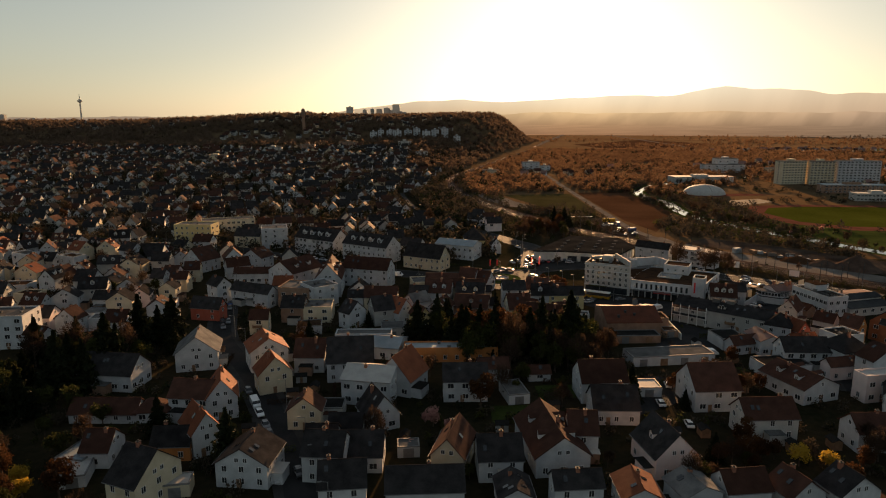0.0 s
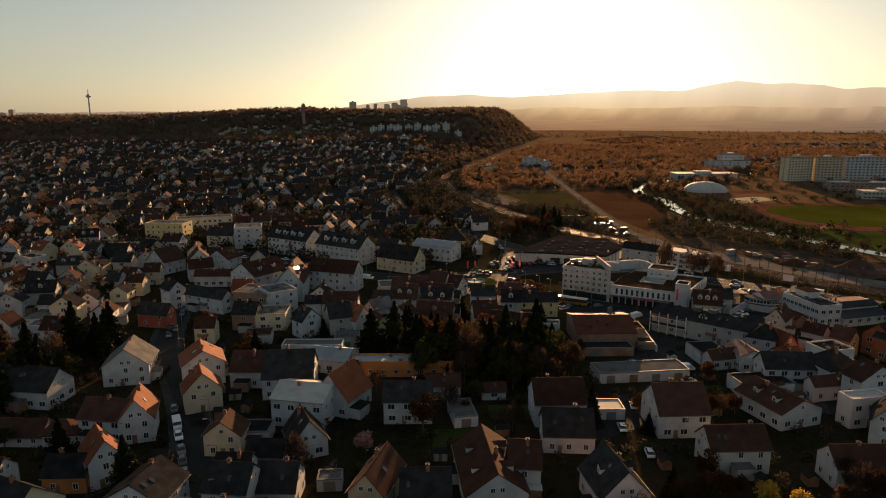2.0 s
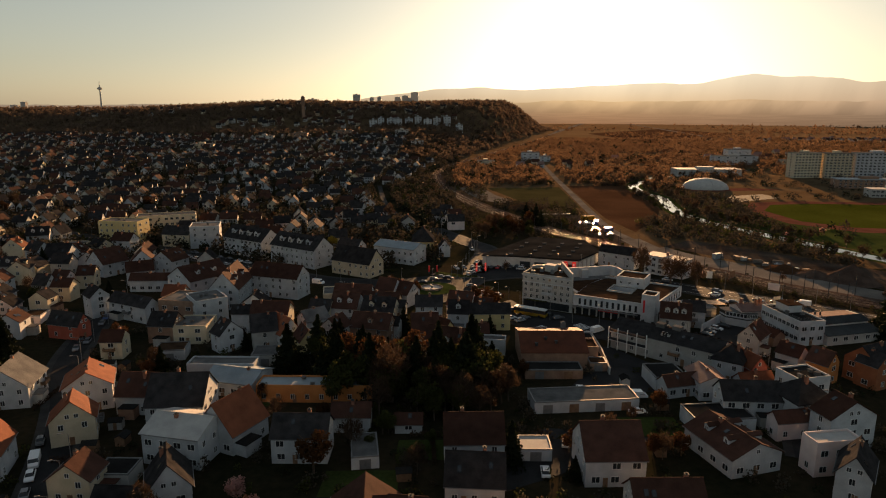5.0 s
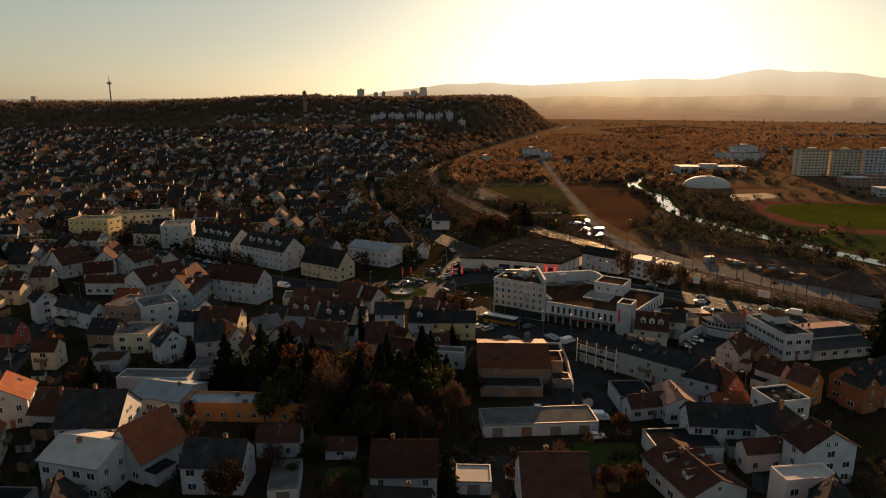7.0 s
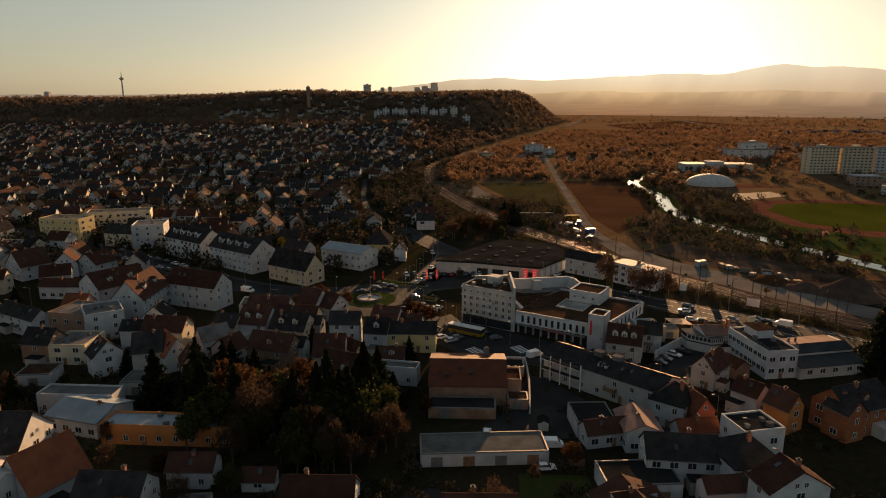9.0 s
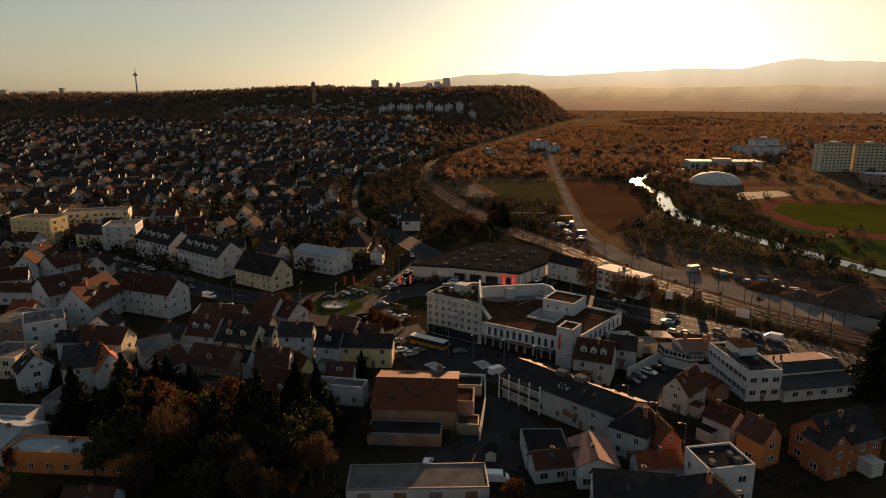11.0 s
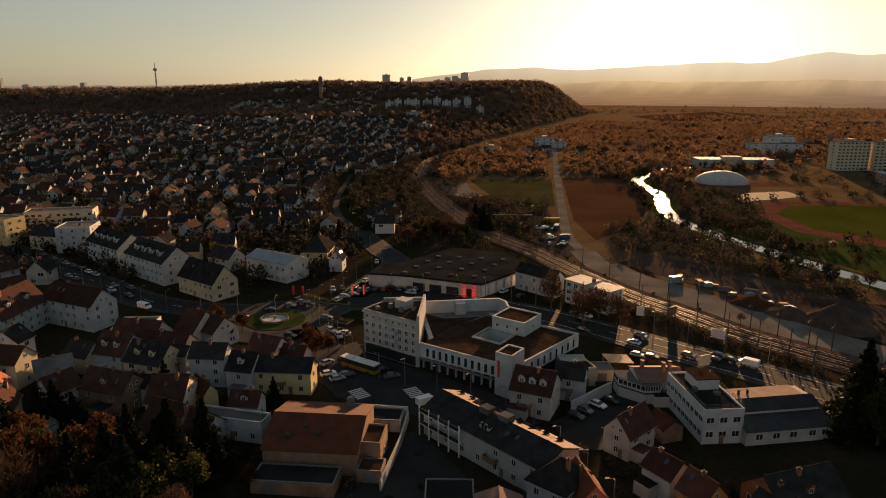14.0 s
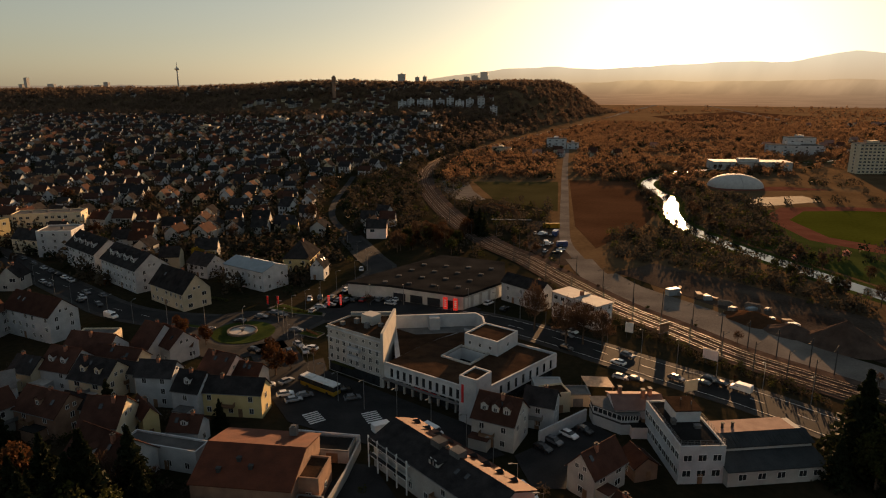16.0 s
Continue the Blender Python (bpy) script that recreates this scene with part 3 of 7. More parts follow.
        part("door", bm, WOOD, h, "dark wooden front door", pose(*dp))
    return h


house("g", 47.6, 127.8, 9.6, 9.6, 11.4, 5.0, 4.9, "p", "d", 1)
house("g", 23.6, 132.7, 6.7, 11.8, 19.6, 4.6, 4.3, "w", "r", 2)
house("p", 30.9, 134.5, -4.9, 6.4, 8.5, 6.0, 3.6, "w", "r")
house("p", 11.2, 125.1, 2.6, 9.3, 8.6, 5.1, 3.6, "w", "d")
house("g", 13.1, 112.6, 3.1, 6.5, 8.1, 4.0, 1.8, "w", "d")
house("p", 25.0, 111.6, 4.5, 9.4, 5.1, 6.0, 2.2, "w", "d")
house("g", 36.7, 111.0, -0.2, 7.4, 8.6, 5.0, 1.9, "w", "R")
house("g", 47.7, 111.5, 13.6, 7.9, 7.4, 5.0, 1.7, "w", "G")
house("p", 57.4, 112.5, 6.1, 8.8, 6.7, 5.0, 2.8, "w", "r")
house("g", 67.1, 110.9, 15.9, 8.1, 6.7, 5.0, 3.0, "w", "r")
house("g", 77.7, 111.4, 14.1, 9.2, 6.1, 5.0, 3.3, "w", "d")
house("g", 116.7, 154.0, -34.6, 5.9, 10.0, 6.0, 3.7, "w", "d")
house("p", 99.3, 136.3, 1.3, 12.3, 7.2, 5.0, 3.0, "w", "r")
house("p", 76.4, 142.4, 2.5, 12.6, 8.0, 5.7, 3.4, "g", "r")
house("g", 97.9, 166.8, 18.7, 12.2, 15.3, 4.3, 2.7, "w", "r", 2)
house("f", 116.4, 162.2, 10.3, 10.4, 4.7, 7.6, 0.0, "p", "L")
house("p", 116.8, 176.8, 10.3, 12.7, 4.1, 4.6, 1.7, "p", "r")
house("g", 124.5, 173.0, 13.8, 11.6, 6.0, 8.0, 3.5, "w", "r")
house("h", 120.6, 183.6, 14.3, 10.1, 10.0, 7.0, 4.2, "w", "d", 2)
house("f", 126.6, 195.2, 15.7, 9.4, 8.0, 8.0, 0.0, "w", "d")
house("g", 138.8, 208.5, 33.7, 5.7, 6.0, 6.0, 3.1, "o", "r")
house("g", 134.7, 217.2, 41.3, 6.3, 6.4, 5.0, 2.4, "w", "r")
house("p", 110.5, 246.8, -17.4, 9.6, 9.2, 6.3, 3.9, "g", "r", 3)
house("p", -8.4, 321.6, -29.0, 21.2, 10.5, 6.4, 5.6, "c", "d")
house("p", -38.4, 340.5, -31.2, 28.8, 13.0, 8.8, 5.2, "w", "d", 4)
house("p", -68.5, 359.0, -31.2, 28.0, 13.0, 8.8, 5.2, "w", "d", 4)
house("p", -34.0, 286.6, -16.8, 21.6, 9.6, 8.4, 4.2, "w", "r")
house("f", 77.3, 221.8, 1.0, 4.2, 7.6, 5.2, 0.0, "b", "t")
house("f", 78.4, 214.5, 1.0, 5.0, 4.6, 2.8, 0.0, "b", "t")
house("f", 73.8, 234.3, 2.0, 14.0, 5.6, 3.0, 0.0, "g", "d")
house("f", 65.0, 209.5, 2.0, 16.0, 6.0, 2.9, 0.0, "b", "d")
house("f", 70.2, 190.9, 7.3, 26.5, 8.3, 3.2, 0.0, "w", "G")
house("h", 114.2, 209.7, -33.2, 7.7, 8.8, 6.0, 3.7, "w", "d")
house("g", 118.8, 209.0, 17.0, 5.1, 9.0, 5.0, 2.9, "X", "R")
house("p", 116.4, 199.3, 10.7, 9.0, 4.5, 4.0, 1.9, "w", "R")
house("g", 104.0, 199.3, 3.9, 7.4, 10.0, 5.0, 1.5, "w", "p")
house("f", 94.9, 205.0, 6.5, 8.9, 9.7, 4.0, 0.0, "w", "d")
house("p", 98.5, 199.0, 16.1, 13.5, 4.7, 3.5, 2.0, "w", "r")
house("p", 109.1, 186.0, -1.9, 13.7, 7.6, 6.0, 3.2, "w", "d")
house("f", 100.1, 180.6, 7.8, 14.3, 8.7, 4.0, 0.0, "w", "d")
house("p", 42.2, 164.4, 3.3, 12.4, 10.2, 6.0, 4.3, "w", "r")
house("p", 42.5, 151.5, -2.1, 11.3, 9.8, 4.2, 4.2, "w", "d")
house("f", 55.5, 166.1, 1.3, 6.9, 6.2, 3.0, 0.0, "w", "L")
house("p", 70.0, 160.0, 3.6, 12.1, 12.0, 6.0, 5.1, "w", "r")
house("p", 5.4, 164.3, 1.4, 11.8, 8.1, 6.0, 3.4, "w", "d")
house("p", 13.9, 176.8, 3.3, 8.9, 5.3, 4.0, 2.2, "w", "r")
house("f", 18.8, 163.7, 10.5, 5.8, 10.2, 3.0, 0.0, "w", "G")
house("p", 27.3, 176.0, 3.3, 6.3, 3.7, 2.5, 1.6, "w", "r")
house("g", -12.0, 170.0, -24.0, 10.5, 11.4, 4.8, 6.0, "w", "R")
house("p", -19.9, 163.8, -10.5, 13.3, 11.8, 7.0, 2.1, "w", "L")
house("g", -16.7, 147.8, 25.2, 7.9, 9.0, 4.0, 4.9, "w", "d")
house("g", -34.4, 147.4, 1.3, 8.1, 6.5, 5.1, 3.1, "c", "r")
house("g", -48.1, 169.3, 26.3, 9.1, 7.2, 6.0, 4.4, "c", "R")
house("g", -54.6, 187.0, 25.0, 11.0, 10.4, 6.6, 3.6, "w", "R")
house("p", -40.4, 185.6, -0.2, 8.9, 9.4, 5.0, 4.0, "w", "r")
house("p", -27.8, 180.2, 5.6, 13.2, 12.7, 6.0, 5.4, "w", "d")
house("f", -26.7, 204.4, 1.2, 18.5, 5.6, 5.0, 0.0, "w", "G")
house("p", -20.1, 197.4, -11.9, 13.9, 11.1, 4.0, 1.7, "w", "k")
house("f", 1.9, 192.5, 1.1, 29.4, 6.4, 4.6, 0.0, "o", "k")
house("p", -25.4, 124.5, -4.8, 8.5, 8.3, 6.4, 3.5, "w", "d")
house("p", -17.5, 128.8, -0.2, 7.7, 8.6, 4.0, 3.7, "w", "d")
house("p", -20.3, 113.2, 6.0, 9.0, 7.9, 6.0, 3.4, "w", "d")
house("p", -4.3, 113.1, 2.7, 15.0, 7.4, 5.0, 3.2, "w", "d")
house("g", 1.6, 128.4, -13.6, 7.1, 12.4, 5.0, 3.9, "c", "r")
house("g", -75.7, 188.2, 13.5, 12.1, 12.0, 5.7, 4.8, "w", "G")
house("p", -64.0, 154.2, -7.3, 11.0, 7.9, 5.7, 3.3, "w", "r")
house("g", -57.6, 154.8, 18.5, 7.4, 10.0, 6.0, 4.6, "w", "R")
house("g", -56.3, 135.8, 38.0, 6.5, 9.0, 6.0, 4.1, "w", "R")
house("g", -41.4, 123.8, -6.0, 11.0, 10.2, 5.3, 3.4, "w", "d")
house("p", -61.1, 132.9, 3.2, 8.5, 6.8, 3.8, 2.9, "o", "d")
house("p", -60.3, 115.8, -22.6, 7.7, 11.8, 6.0, 5.0, "c", "d")
house("p", -94.3, 172.6, -7.3, 16.5, 10.1, 5.0, 4.3, "w", "d")
house("p", -85.3, 151.1, -0.2, 16.8, 6.5, 2.6, 2.7, "w", "r")
house("h", -73.6, 151.2, 4.4, 7.9, 6.0, 2.7, 2.6, "w", "r")
house("f", -80.2, 130.3, -10.2, 6.8, 10.1, 3.0, 0.0, "w", "k")
house("f", -54.8, 117.6, 9.9, 5.9, 4.7, 3.0, 0.0, "c", "L")
house("f", -145.3, 207.2, 5.0, 13.6, 12.0, 11.2, 0.0, "w", "G")
house("g", -88.9, 234.7, 76.7, 5.3, 12.0, 5.1, 3.3, "X", "d")
house("f", -50.6, 253.8, 37.3, 10.9, 12.3, 9.0, 0.0, "w", "G")
house("f", -58.9, 255.9, -9.2, 13.7, 12.6, 8.0, 0.0, "b", "G")
house("f", -47.2, 235.1, 3.5, 10.4, 11.2, 6.0, 0.0, "c", "G")
house("p", -56.0, 233.3, -3.1, 8.4, 7.7, 6.0, 3.3, "b", "d")
house("g", -92.3, 257.4, 48.0, 6.4, 7.9, 8.0, 2.9, "w", "d")
house("p", -77.3, 254.6, -25.0, 19.0, 6.1, 6.0, 2.6, "w", "d")
house("p", -34.2, 242.3, 3.5, 5.8, 5.0, 7.0, 2.1, "w", "d")
house("p", -24.4, 243.6, -1.3, 12.6, 7.5, 7.0, 3.2, "c", "r")
house("g", -33.5, 226.0, 48.2, 7.7, 6.0, 6.0, 3.6, "w", "d")
house("p", -23.3, 230.6, 20.7, 7.7, 9.5, 6.0, 4.0, "g", "d")
house("g", -17.2, 231.3, 44.9, 7.0, 9.0, 5.0, 4.3, "w", "R")
house("g", -8.6, 224.3, 28.0, 5.1, 8.0, 5.0, 3.2, "y", "r")
house("p", -10.5, 243.2, 41.8, 8.4, 6.6, 5.0, 2.8, "w", "G")
house("f", -8.7, 276.5, 10.8, 10.9, 10.6, 5.0, 0.0, "c", "G")
house("g", -49.5, 275.1, 3.6, 10.8, 20.4, 8.0, 6.1, "w", "r", 2)
house("g", -68.0, 290.2, -34.1, 15.6, 18.6, 7.0, 4.6, "w", "r", 2)
house("g", -94.5, 322.5, -21.5, 12.0, 10.1, 6.0, 3.9, "w", "r")
house("p", -120.9, 317.2, 60.1, 12.1, 12.7, 6.0, 5.4, "w", "r")
house("g", -106.5, 320.8, 23.1, 9.2, 10.0, 6.0, 4.6, "w", "r")
house("p", -84.6, 290.5, 3.6, 22.9, 4.9, 5.0, 2.1, "w", "r")
house("p", -98.6, 301.9, 28.7, 10.6, 7.7, 6.0, 3.3, "w", "r")
house("p", -151.1, 331.4, 3.8, 11.3, 12.2, 5.2, 5.2, "w", "d")
house("f", -147.7, 384.1, -4.5, 22.5, 12.0, 12.8, 0.0, "y", "G")
house("f", -140.9, 421.5, 21.4, 33.1, 12.0, 10.0, 0.0, "c", "G")
house("f", -99.7, 377.8, 16.1, 14.9, 14.0, 11.8, 0.0, "w", "G")
house("p", -114.1, 377.4, -7.1, 15.4, 8.6, 7.0, 3.7, "c", "d")
house("g", 29.7, 359.7, 3.8, 5.4, 8.0, 5.0, 3.4, "w", "d")
house("p", -17.0, 355.5, -22.0, 12.0, 9.0, 5.4, 3.6, "w", "d")
house("h", 18.2, 370.8, 3.9, 11.1, 15.2, 6.0, 6.5, "y", "d")
house("p", 112.9, 339.6, -38.4, 17.9, 6.2, 6.9, 2.6, "w", "d")
house("p", 119.2, 254.8, -12.9, 7.0, 6.1, 6.0, 2.6, "w", "d")
house("f", 122.2, 262.5, 23.2, 6.0, 5.2, 5.0, 0.0, "c", "t")
house("p", 8.4, 347.2, -25.4, 22.3, 12.2, 7.6, 2.0, "w", "k")
house("p", 47.9, 249.2, 2.7, 15.1, 5.8, 6.1, 2.5, "y", "d")
house("p", 38.3, 248.4, -5.3, 6.8, 7.8, 6.5, 3.3, "w", "d", 1)
house("p", 27.9, 251.0, 3.3, 9.0, 6.4, 7.9, 2.7, "w", "d")
house("p", 16.1, 256.1, -8.0, 6.7, 4.3, 5.5, 1.8, "g", "d")
house("p", 11.0, 252.4, -10.1, 11.3, 9.3, 5.5, 4.0, "c", "d", 2)
house("p", -1.3, 256.8, -9.1, 9.6, 9.9, 5.5, 4.2, "w", "r", 2)
house("p", -9.9, 254.0, -8.9, 7.5, 6.9, 5.0, 2.9, "c", "d")
house("p", -0.6, 266.2, -3.6, 13.6, 9.3, 6.0, 4.0, "w", "r")
house("p", 10.1, 261.6, -6.0, 13.5, 6.2, 6.0, 2.6, "c", "r")
house("p", 11.1, 276.0, -17.4, 7.2, 11.7, 5.0, 5.0, "w", "r")
house("p", 16.2, 276.6, -29.8, 10.4, 8.7, 5.0, 3.7, "w", "r")
house("p", 18.8, 277.7, 9.3, 5.7, 4.9, 4.0, 2.1, "w", "r")
house("p", 39.1, 261.0, -15.2, 8.7, 8.9, 5.5, 3.8, "p", "r")
house("p", 46.6, 260.4, -6.6, 7.1, 5.4, 5.0, 2.3, "w", "r")
house("p", 27.6, 232.5, 6.0, 8.3, 10.2, 6.0, 4.3, "c", "r")
house("g", 32.4, 237.5, 50.3, 3.4, 8.0, 5.0, 2.1, "y", "r")
house("p", 44.4, 234.6, 3.3, 6.7, 5.4, 4.0, 2.3, "w", "r", 1)
house("f", 44.2, 226.3, -6.3, 17.3, 4.4, 5.0, 0.0, "w", "G")
house("p", 36.0, 220.3, -18.5, 13.3, 11.5, 5.0, 4.9, "w", "r", 1)
house("p", 10.7, 235.6, -11.9, 12.7, 8.4, 5.5, 3.6, "b", "r", 1)
house("p", 15.5, 238.7, -9.7, 7.4, 4.7, 5.0, 2.0, "w", "d")
house("f", 58.5, 218.0, 2.0, 3.0, 8.0, 3.4, 0.0, "g", "d")
house("g", 130.0, 231.8, -41.2, 6.2, 9.8, 5.3, 3.6, "g", "r")
house("g", 138.5, 238.0, 25.0, 5.0, 6.0, 3.2, 1.7, "b", "r")
house("p", 154.5, 210.0, 25.0, 14.0, 9.5, 6.6, 4.0, "B", "d", 1)
house("g", 150.6, 205.4, 25.0, 5.6, 6.0, 6.9, 2.8, "B", "d")
house("f", 120.5, 268.0, 10.0, 7.0, 5.0, 4.2, 0.0, "w", "L")
house("f", 127.5, 266.5, 10.0, 6.0, 5.0, 3.4, 0.0, "c", "G")
house("p", -76.1, 130.4, -0.2, 6.1, 7.8, 4.0, 3.3, "w", "r")
house("f", -77.9, 123.1, 14.1, 5.2, 8.9, 2.8, 0.0, "w", "L")
house("f", -29.3, 152.5, 1.3, 7.2, 6.3, 3.5, 0.0, "g", "d")
house("p", -23.7, 142.1, -1.6, 7.9, 5.6, 3.0, 2.4, "w", "d")
house("p", -27.9, 133.7, 1.3, 7.0, 6.6, 4.0, 2.8, "w", "d")
house("f", -8.5, 133.0, 5.0, 5.0, 4.0, 2.8, 0.0, "w", "G")


# ---- the buildings round the walled car park ----
def office():
    t = house("f", 148.1, 245.3, 11.7, 8.9, 19, 8, 0, "w", "d", bare=True)
    for z in (1.6, 4.9):
        for k in range(3):
            put_window(t, (1.7, 1.4), -2.9 + k * 2.9, -9.5, z, 0)
        for k in range(9):
            put_window(t, (1.7, 1.4), -4.45, -8.2 + k * 2.05, z, -90)
    bm = bmesh.new()
    box(bm, -1.6, 0.4, 7.76, 3.6, 6.4, 10.2)
    pent = part("penthouse", bm, WALL["w"], t, "white rooftop stair house")
    bm = bmesh.new()
    box(bm, -1.9, 0.1, 10.21, 3.9, 6.7, 10.42)
    part("penthouse_roof", bm, ROOF["t"], pent)
    bm = bmesh.new()
    tube(bm, (2.6, 3, 10.4), (2.6, 3, 11.2), 0.12, 0.12), tube(bm, (1.2, 5, 10.4), (1.2, 5, 11.0), 0.1, 0.1)
    part("flue", bm, METAL, pent)
    ring = [(-4.3, 9.3), (-4.3, -9.3), (4.3, -9.3), (4.3, 9.3)]
    for (ax, ay), (bx, by) in zip(ring, ring[1:]):
        n = int(math.hypot(bx - ax, by - ay) / 1.2)
        for k in range(n):
            x, y = ax + (bx - ax) * k / n, ay + (by - ay) * k / n
            bm = bmesh.new()
            box(bm, -0.025, -0.025, 0, 0.025, 0.025, 1.05)
            part("railing_post", bm, METAL, t, m=pose(x, y, 8.15))
        for z in (8.5, 8.85, 9.2):
            bm = bmesh.new()
            tube(bm, (ax, ay, z), (bx, by, z), 0.03, 0.03, 5)
            part("rail", bm, METAL, t)


def workshop_hall():
    t = root("workshop", pose(154.9, 235.6, 0, 0, 0, 15.8), "long workshop with weathered cream wall and stepped zinc roofs", "workshop")
    L = 20.5
    bm = bmesh.new()
    prism(bm, [(0, -0.5), (13.5, -0.5), (13.5, 6.2), (8.4, 6.45), (5.2, 5.2), (5.0, 4.4), (0, 3.3)], 0, L)
    part("wall", bm, WALL["g"], t, "stained cream wall")
    bm = bmesh.new()
    prism(bm, [(-0.4, 3.25), (5.0, 4.44), (5.0, 4.58), (-0.4, 3.4)], -0.3, L + 0.3)
    part("lower_roof", bm, ZINC, t, "dark zinc lean-to roof")
    bm = bmesh.new()
    prism(bm, [(4.9, 5.16), (8.5, 6.48), (8.5, 6.62), (4.9, 5.3)], -0.3, L + 0.6)
    part("upper_roof", bm, ZINC, t, "dark zinc upper roof")
    bm = bmesh.new()
    prism(bm, [(8.5, 6.47), (13.8, 6.23), (13.8, 6.36), (8.5, 6.62)], -0.3, L - 1.5)
    part("top_roof", bm, ROOF["p"], t, "pale sheet roof")
    for k in range(24):
        bm = bmesh.new()
        prism(bm, [(4.9, 5.3), (8.5, 6.62), (8.5, 6.67), (4.9, 5.35)], -0.03, 0.03)
        part("roof_seam", bm, ZINC, t, m=pose(0.3 + k * 0.86, 0, 0))
    for x in (4.2, 6.4):
        bm = bmesh.new()
        tube(bm, (x, 10.5, 6.3), (x, 10.5, 7.6), 0.28, 0.28, 8), tube(bm, (x, 10.5, 7.6), (x, 10.5, 7.75), 0.4, 0.4, 8)
        part("flue", bm, DARK, t)
    for x in (3, 7, 11, 15.5, 18.5):
        put_window(t, (1.7, 1.4), x, 0, 1.2, 0)
    BUILT.append((163, 244, 12))


def bow_house():
    t = house("p", 140.3, 258.6, 8, 11, 8.4, 5.4, 1.4, "p", "p")
    for x, y in ((-3.6, 0.4), (1.2, -1.0), (3.0, -0.2)):
        bm = bmesh.new()
        box(bm, x - 0.35, y - 0.5, 5.6, x + 0.35, y + 0.5, 8.6)
        st = part("chimney", bm, BRICK, t, "tall dark brick chimney stack")
        bm = bmesh.new()
        box(bm, x - 0.45, y - 0.6, 8.6, x + 0.45, y + 0.6, 8.8)
        part("chimney_cap", bm, DARK, st)
    pts = [(-9.6, -1.0), (-4.4, -5.6), (-0.6, -5.4), (-0.6, -4.1), (-5.4, -4.1), (-5.4, 3), (-9.6, 3)]
    for z0, z1, mt, nm, grow in ((-0.4, 2.5, WALL["w"], "bow_wall", 0), (2.5, 2.9, DARK, "awning", 0.1), (2.9, 3.4, WALL["w"], "bow_wall", 0), (3.4, 4.5, GLASS, "window_band", -0.08), (4.5, 4.75, WALL["w"], "bow_fascia", 0.02), (4.75, 4.9, ROOF["G"], "bow_roof", 0.25)):
        bm = bmesh.new()
        cx, cy = -5.4, -1.5
        q = [(cx + (x - cx) * (1 + grow / 4), cy + (y - cy) * (1 + grow / 4)) for x, y in pts]
        lo, hi = [bm.verts.new((x, y, z0)) for x, y in q], [bm.verts.new((x, y, z1)) for x, y in q]
        bm.faces.new(lo[::-1]), bm.faces.new(hi)
        for i in range(len(q)):
            bm.faces.new((lo[i], lo[(i + 1) % len(q)], hi[(i + 1) % len(q)], hi[i]))
        part(nm, bm, mt, t)
    for i in range(2):
        (ax, ay), (bx, by) = pts[i], pts[i + 1]
        for k in range(7):
            x, y = ax + (bx - ax) * k / 6, ay + (by - ay) * k / 6
            bm = bmesh.new()
            box(bm, -0.06, -0.06, 3.4, 0.06, 0.06, 4.5)
            part("mullion", bm, FRAME, t, m=pose(x, y, 0))
    BUILT.append((134, 256, 5))


def wooden_deck(x, y, rot, w, d, h):
    t = root("pergola", pose(x, y, 0, 0, 0, rot), "slatted pale wooden canopy on posts", "canopy")
    for sx in (-1, 1):
        for sy in (-1, 1):
            bm = bmesh.new()
            box(bm, -0.08, -0.08, 0, 0.08, 0.08, h)
            part("post", bm, WOOD, t, m=pose(sx * w * 0.45, sy * d * 0.45, 0))
    for k in range(9):
        bm = bmesh.new()
        box(bm, -w / 2, -d / 22, 0, w / 2, d / 22, 0.06)
        part("slat", bm, PALEWOOD, t, m=pose(0, (k - 4) * d / 9, h, 0, 4, 0))


def gym_hall():
    t = root("hall", pose(65.9, 222.3, 0, 0, 0, 2), "brown brick hall with a terracotta tiled roof", "hall")
    bm = bmesh.new()
    prism(bm, [(-8.5, -0.5), (8.5, -0.5), (8.5, 6.5), (0, 8.4), (-8.5, 5)], -9.5, 9.5)
    part("wall", bm, WALL["b"], t)
    bm = bmesh.new()
    prism(bm, [(-8.9, 4.88), (0, 8.44), (8.8, 6.46), (8.8, 6.64), (0, 8.66), (-8.9, 5.06)], -9.8, 9.8)
    part("roof", bm, TERRA, t)
    for x, y, z in ((-5, -6, 6.1), (-2, -3.6, 7.0), (0.8, -5, 6.4)):
        bm = bmesh.new()
        box(bm, x - 0.35, y - 0.35, z - 0.4, x + 0.35, y + 0.35, z + 0.8), box(bm, x - 0.45, y - 0.45, z + 0.8, x + 0.45, y + 0.45, z + 0.95)
        part("roof_vent", bm, DARK, t)
    bm = bmesh.new()
    box(bm, 4.2, 6, 6.8, 5.6, 7.4, 9.0), box(bm, 4.6, 6.3, 9.0, 5.3, 7.1, 9.3)
    part("chimney", bm, ROOF["G"], t)
    BUILT.append((65.9, 222.3, 12.7))


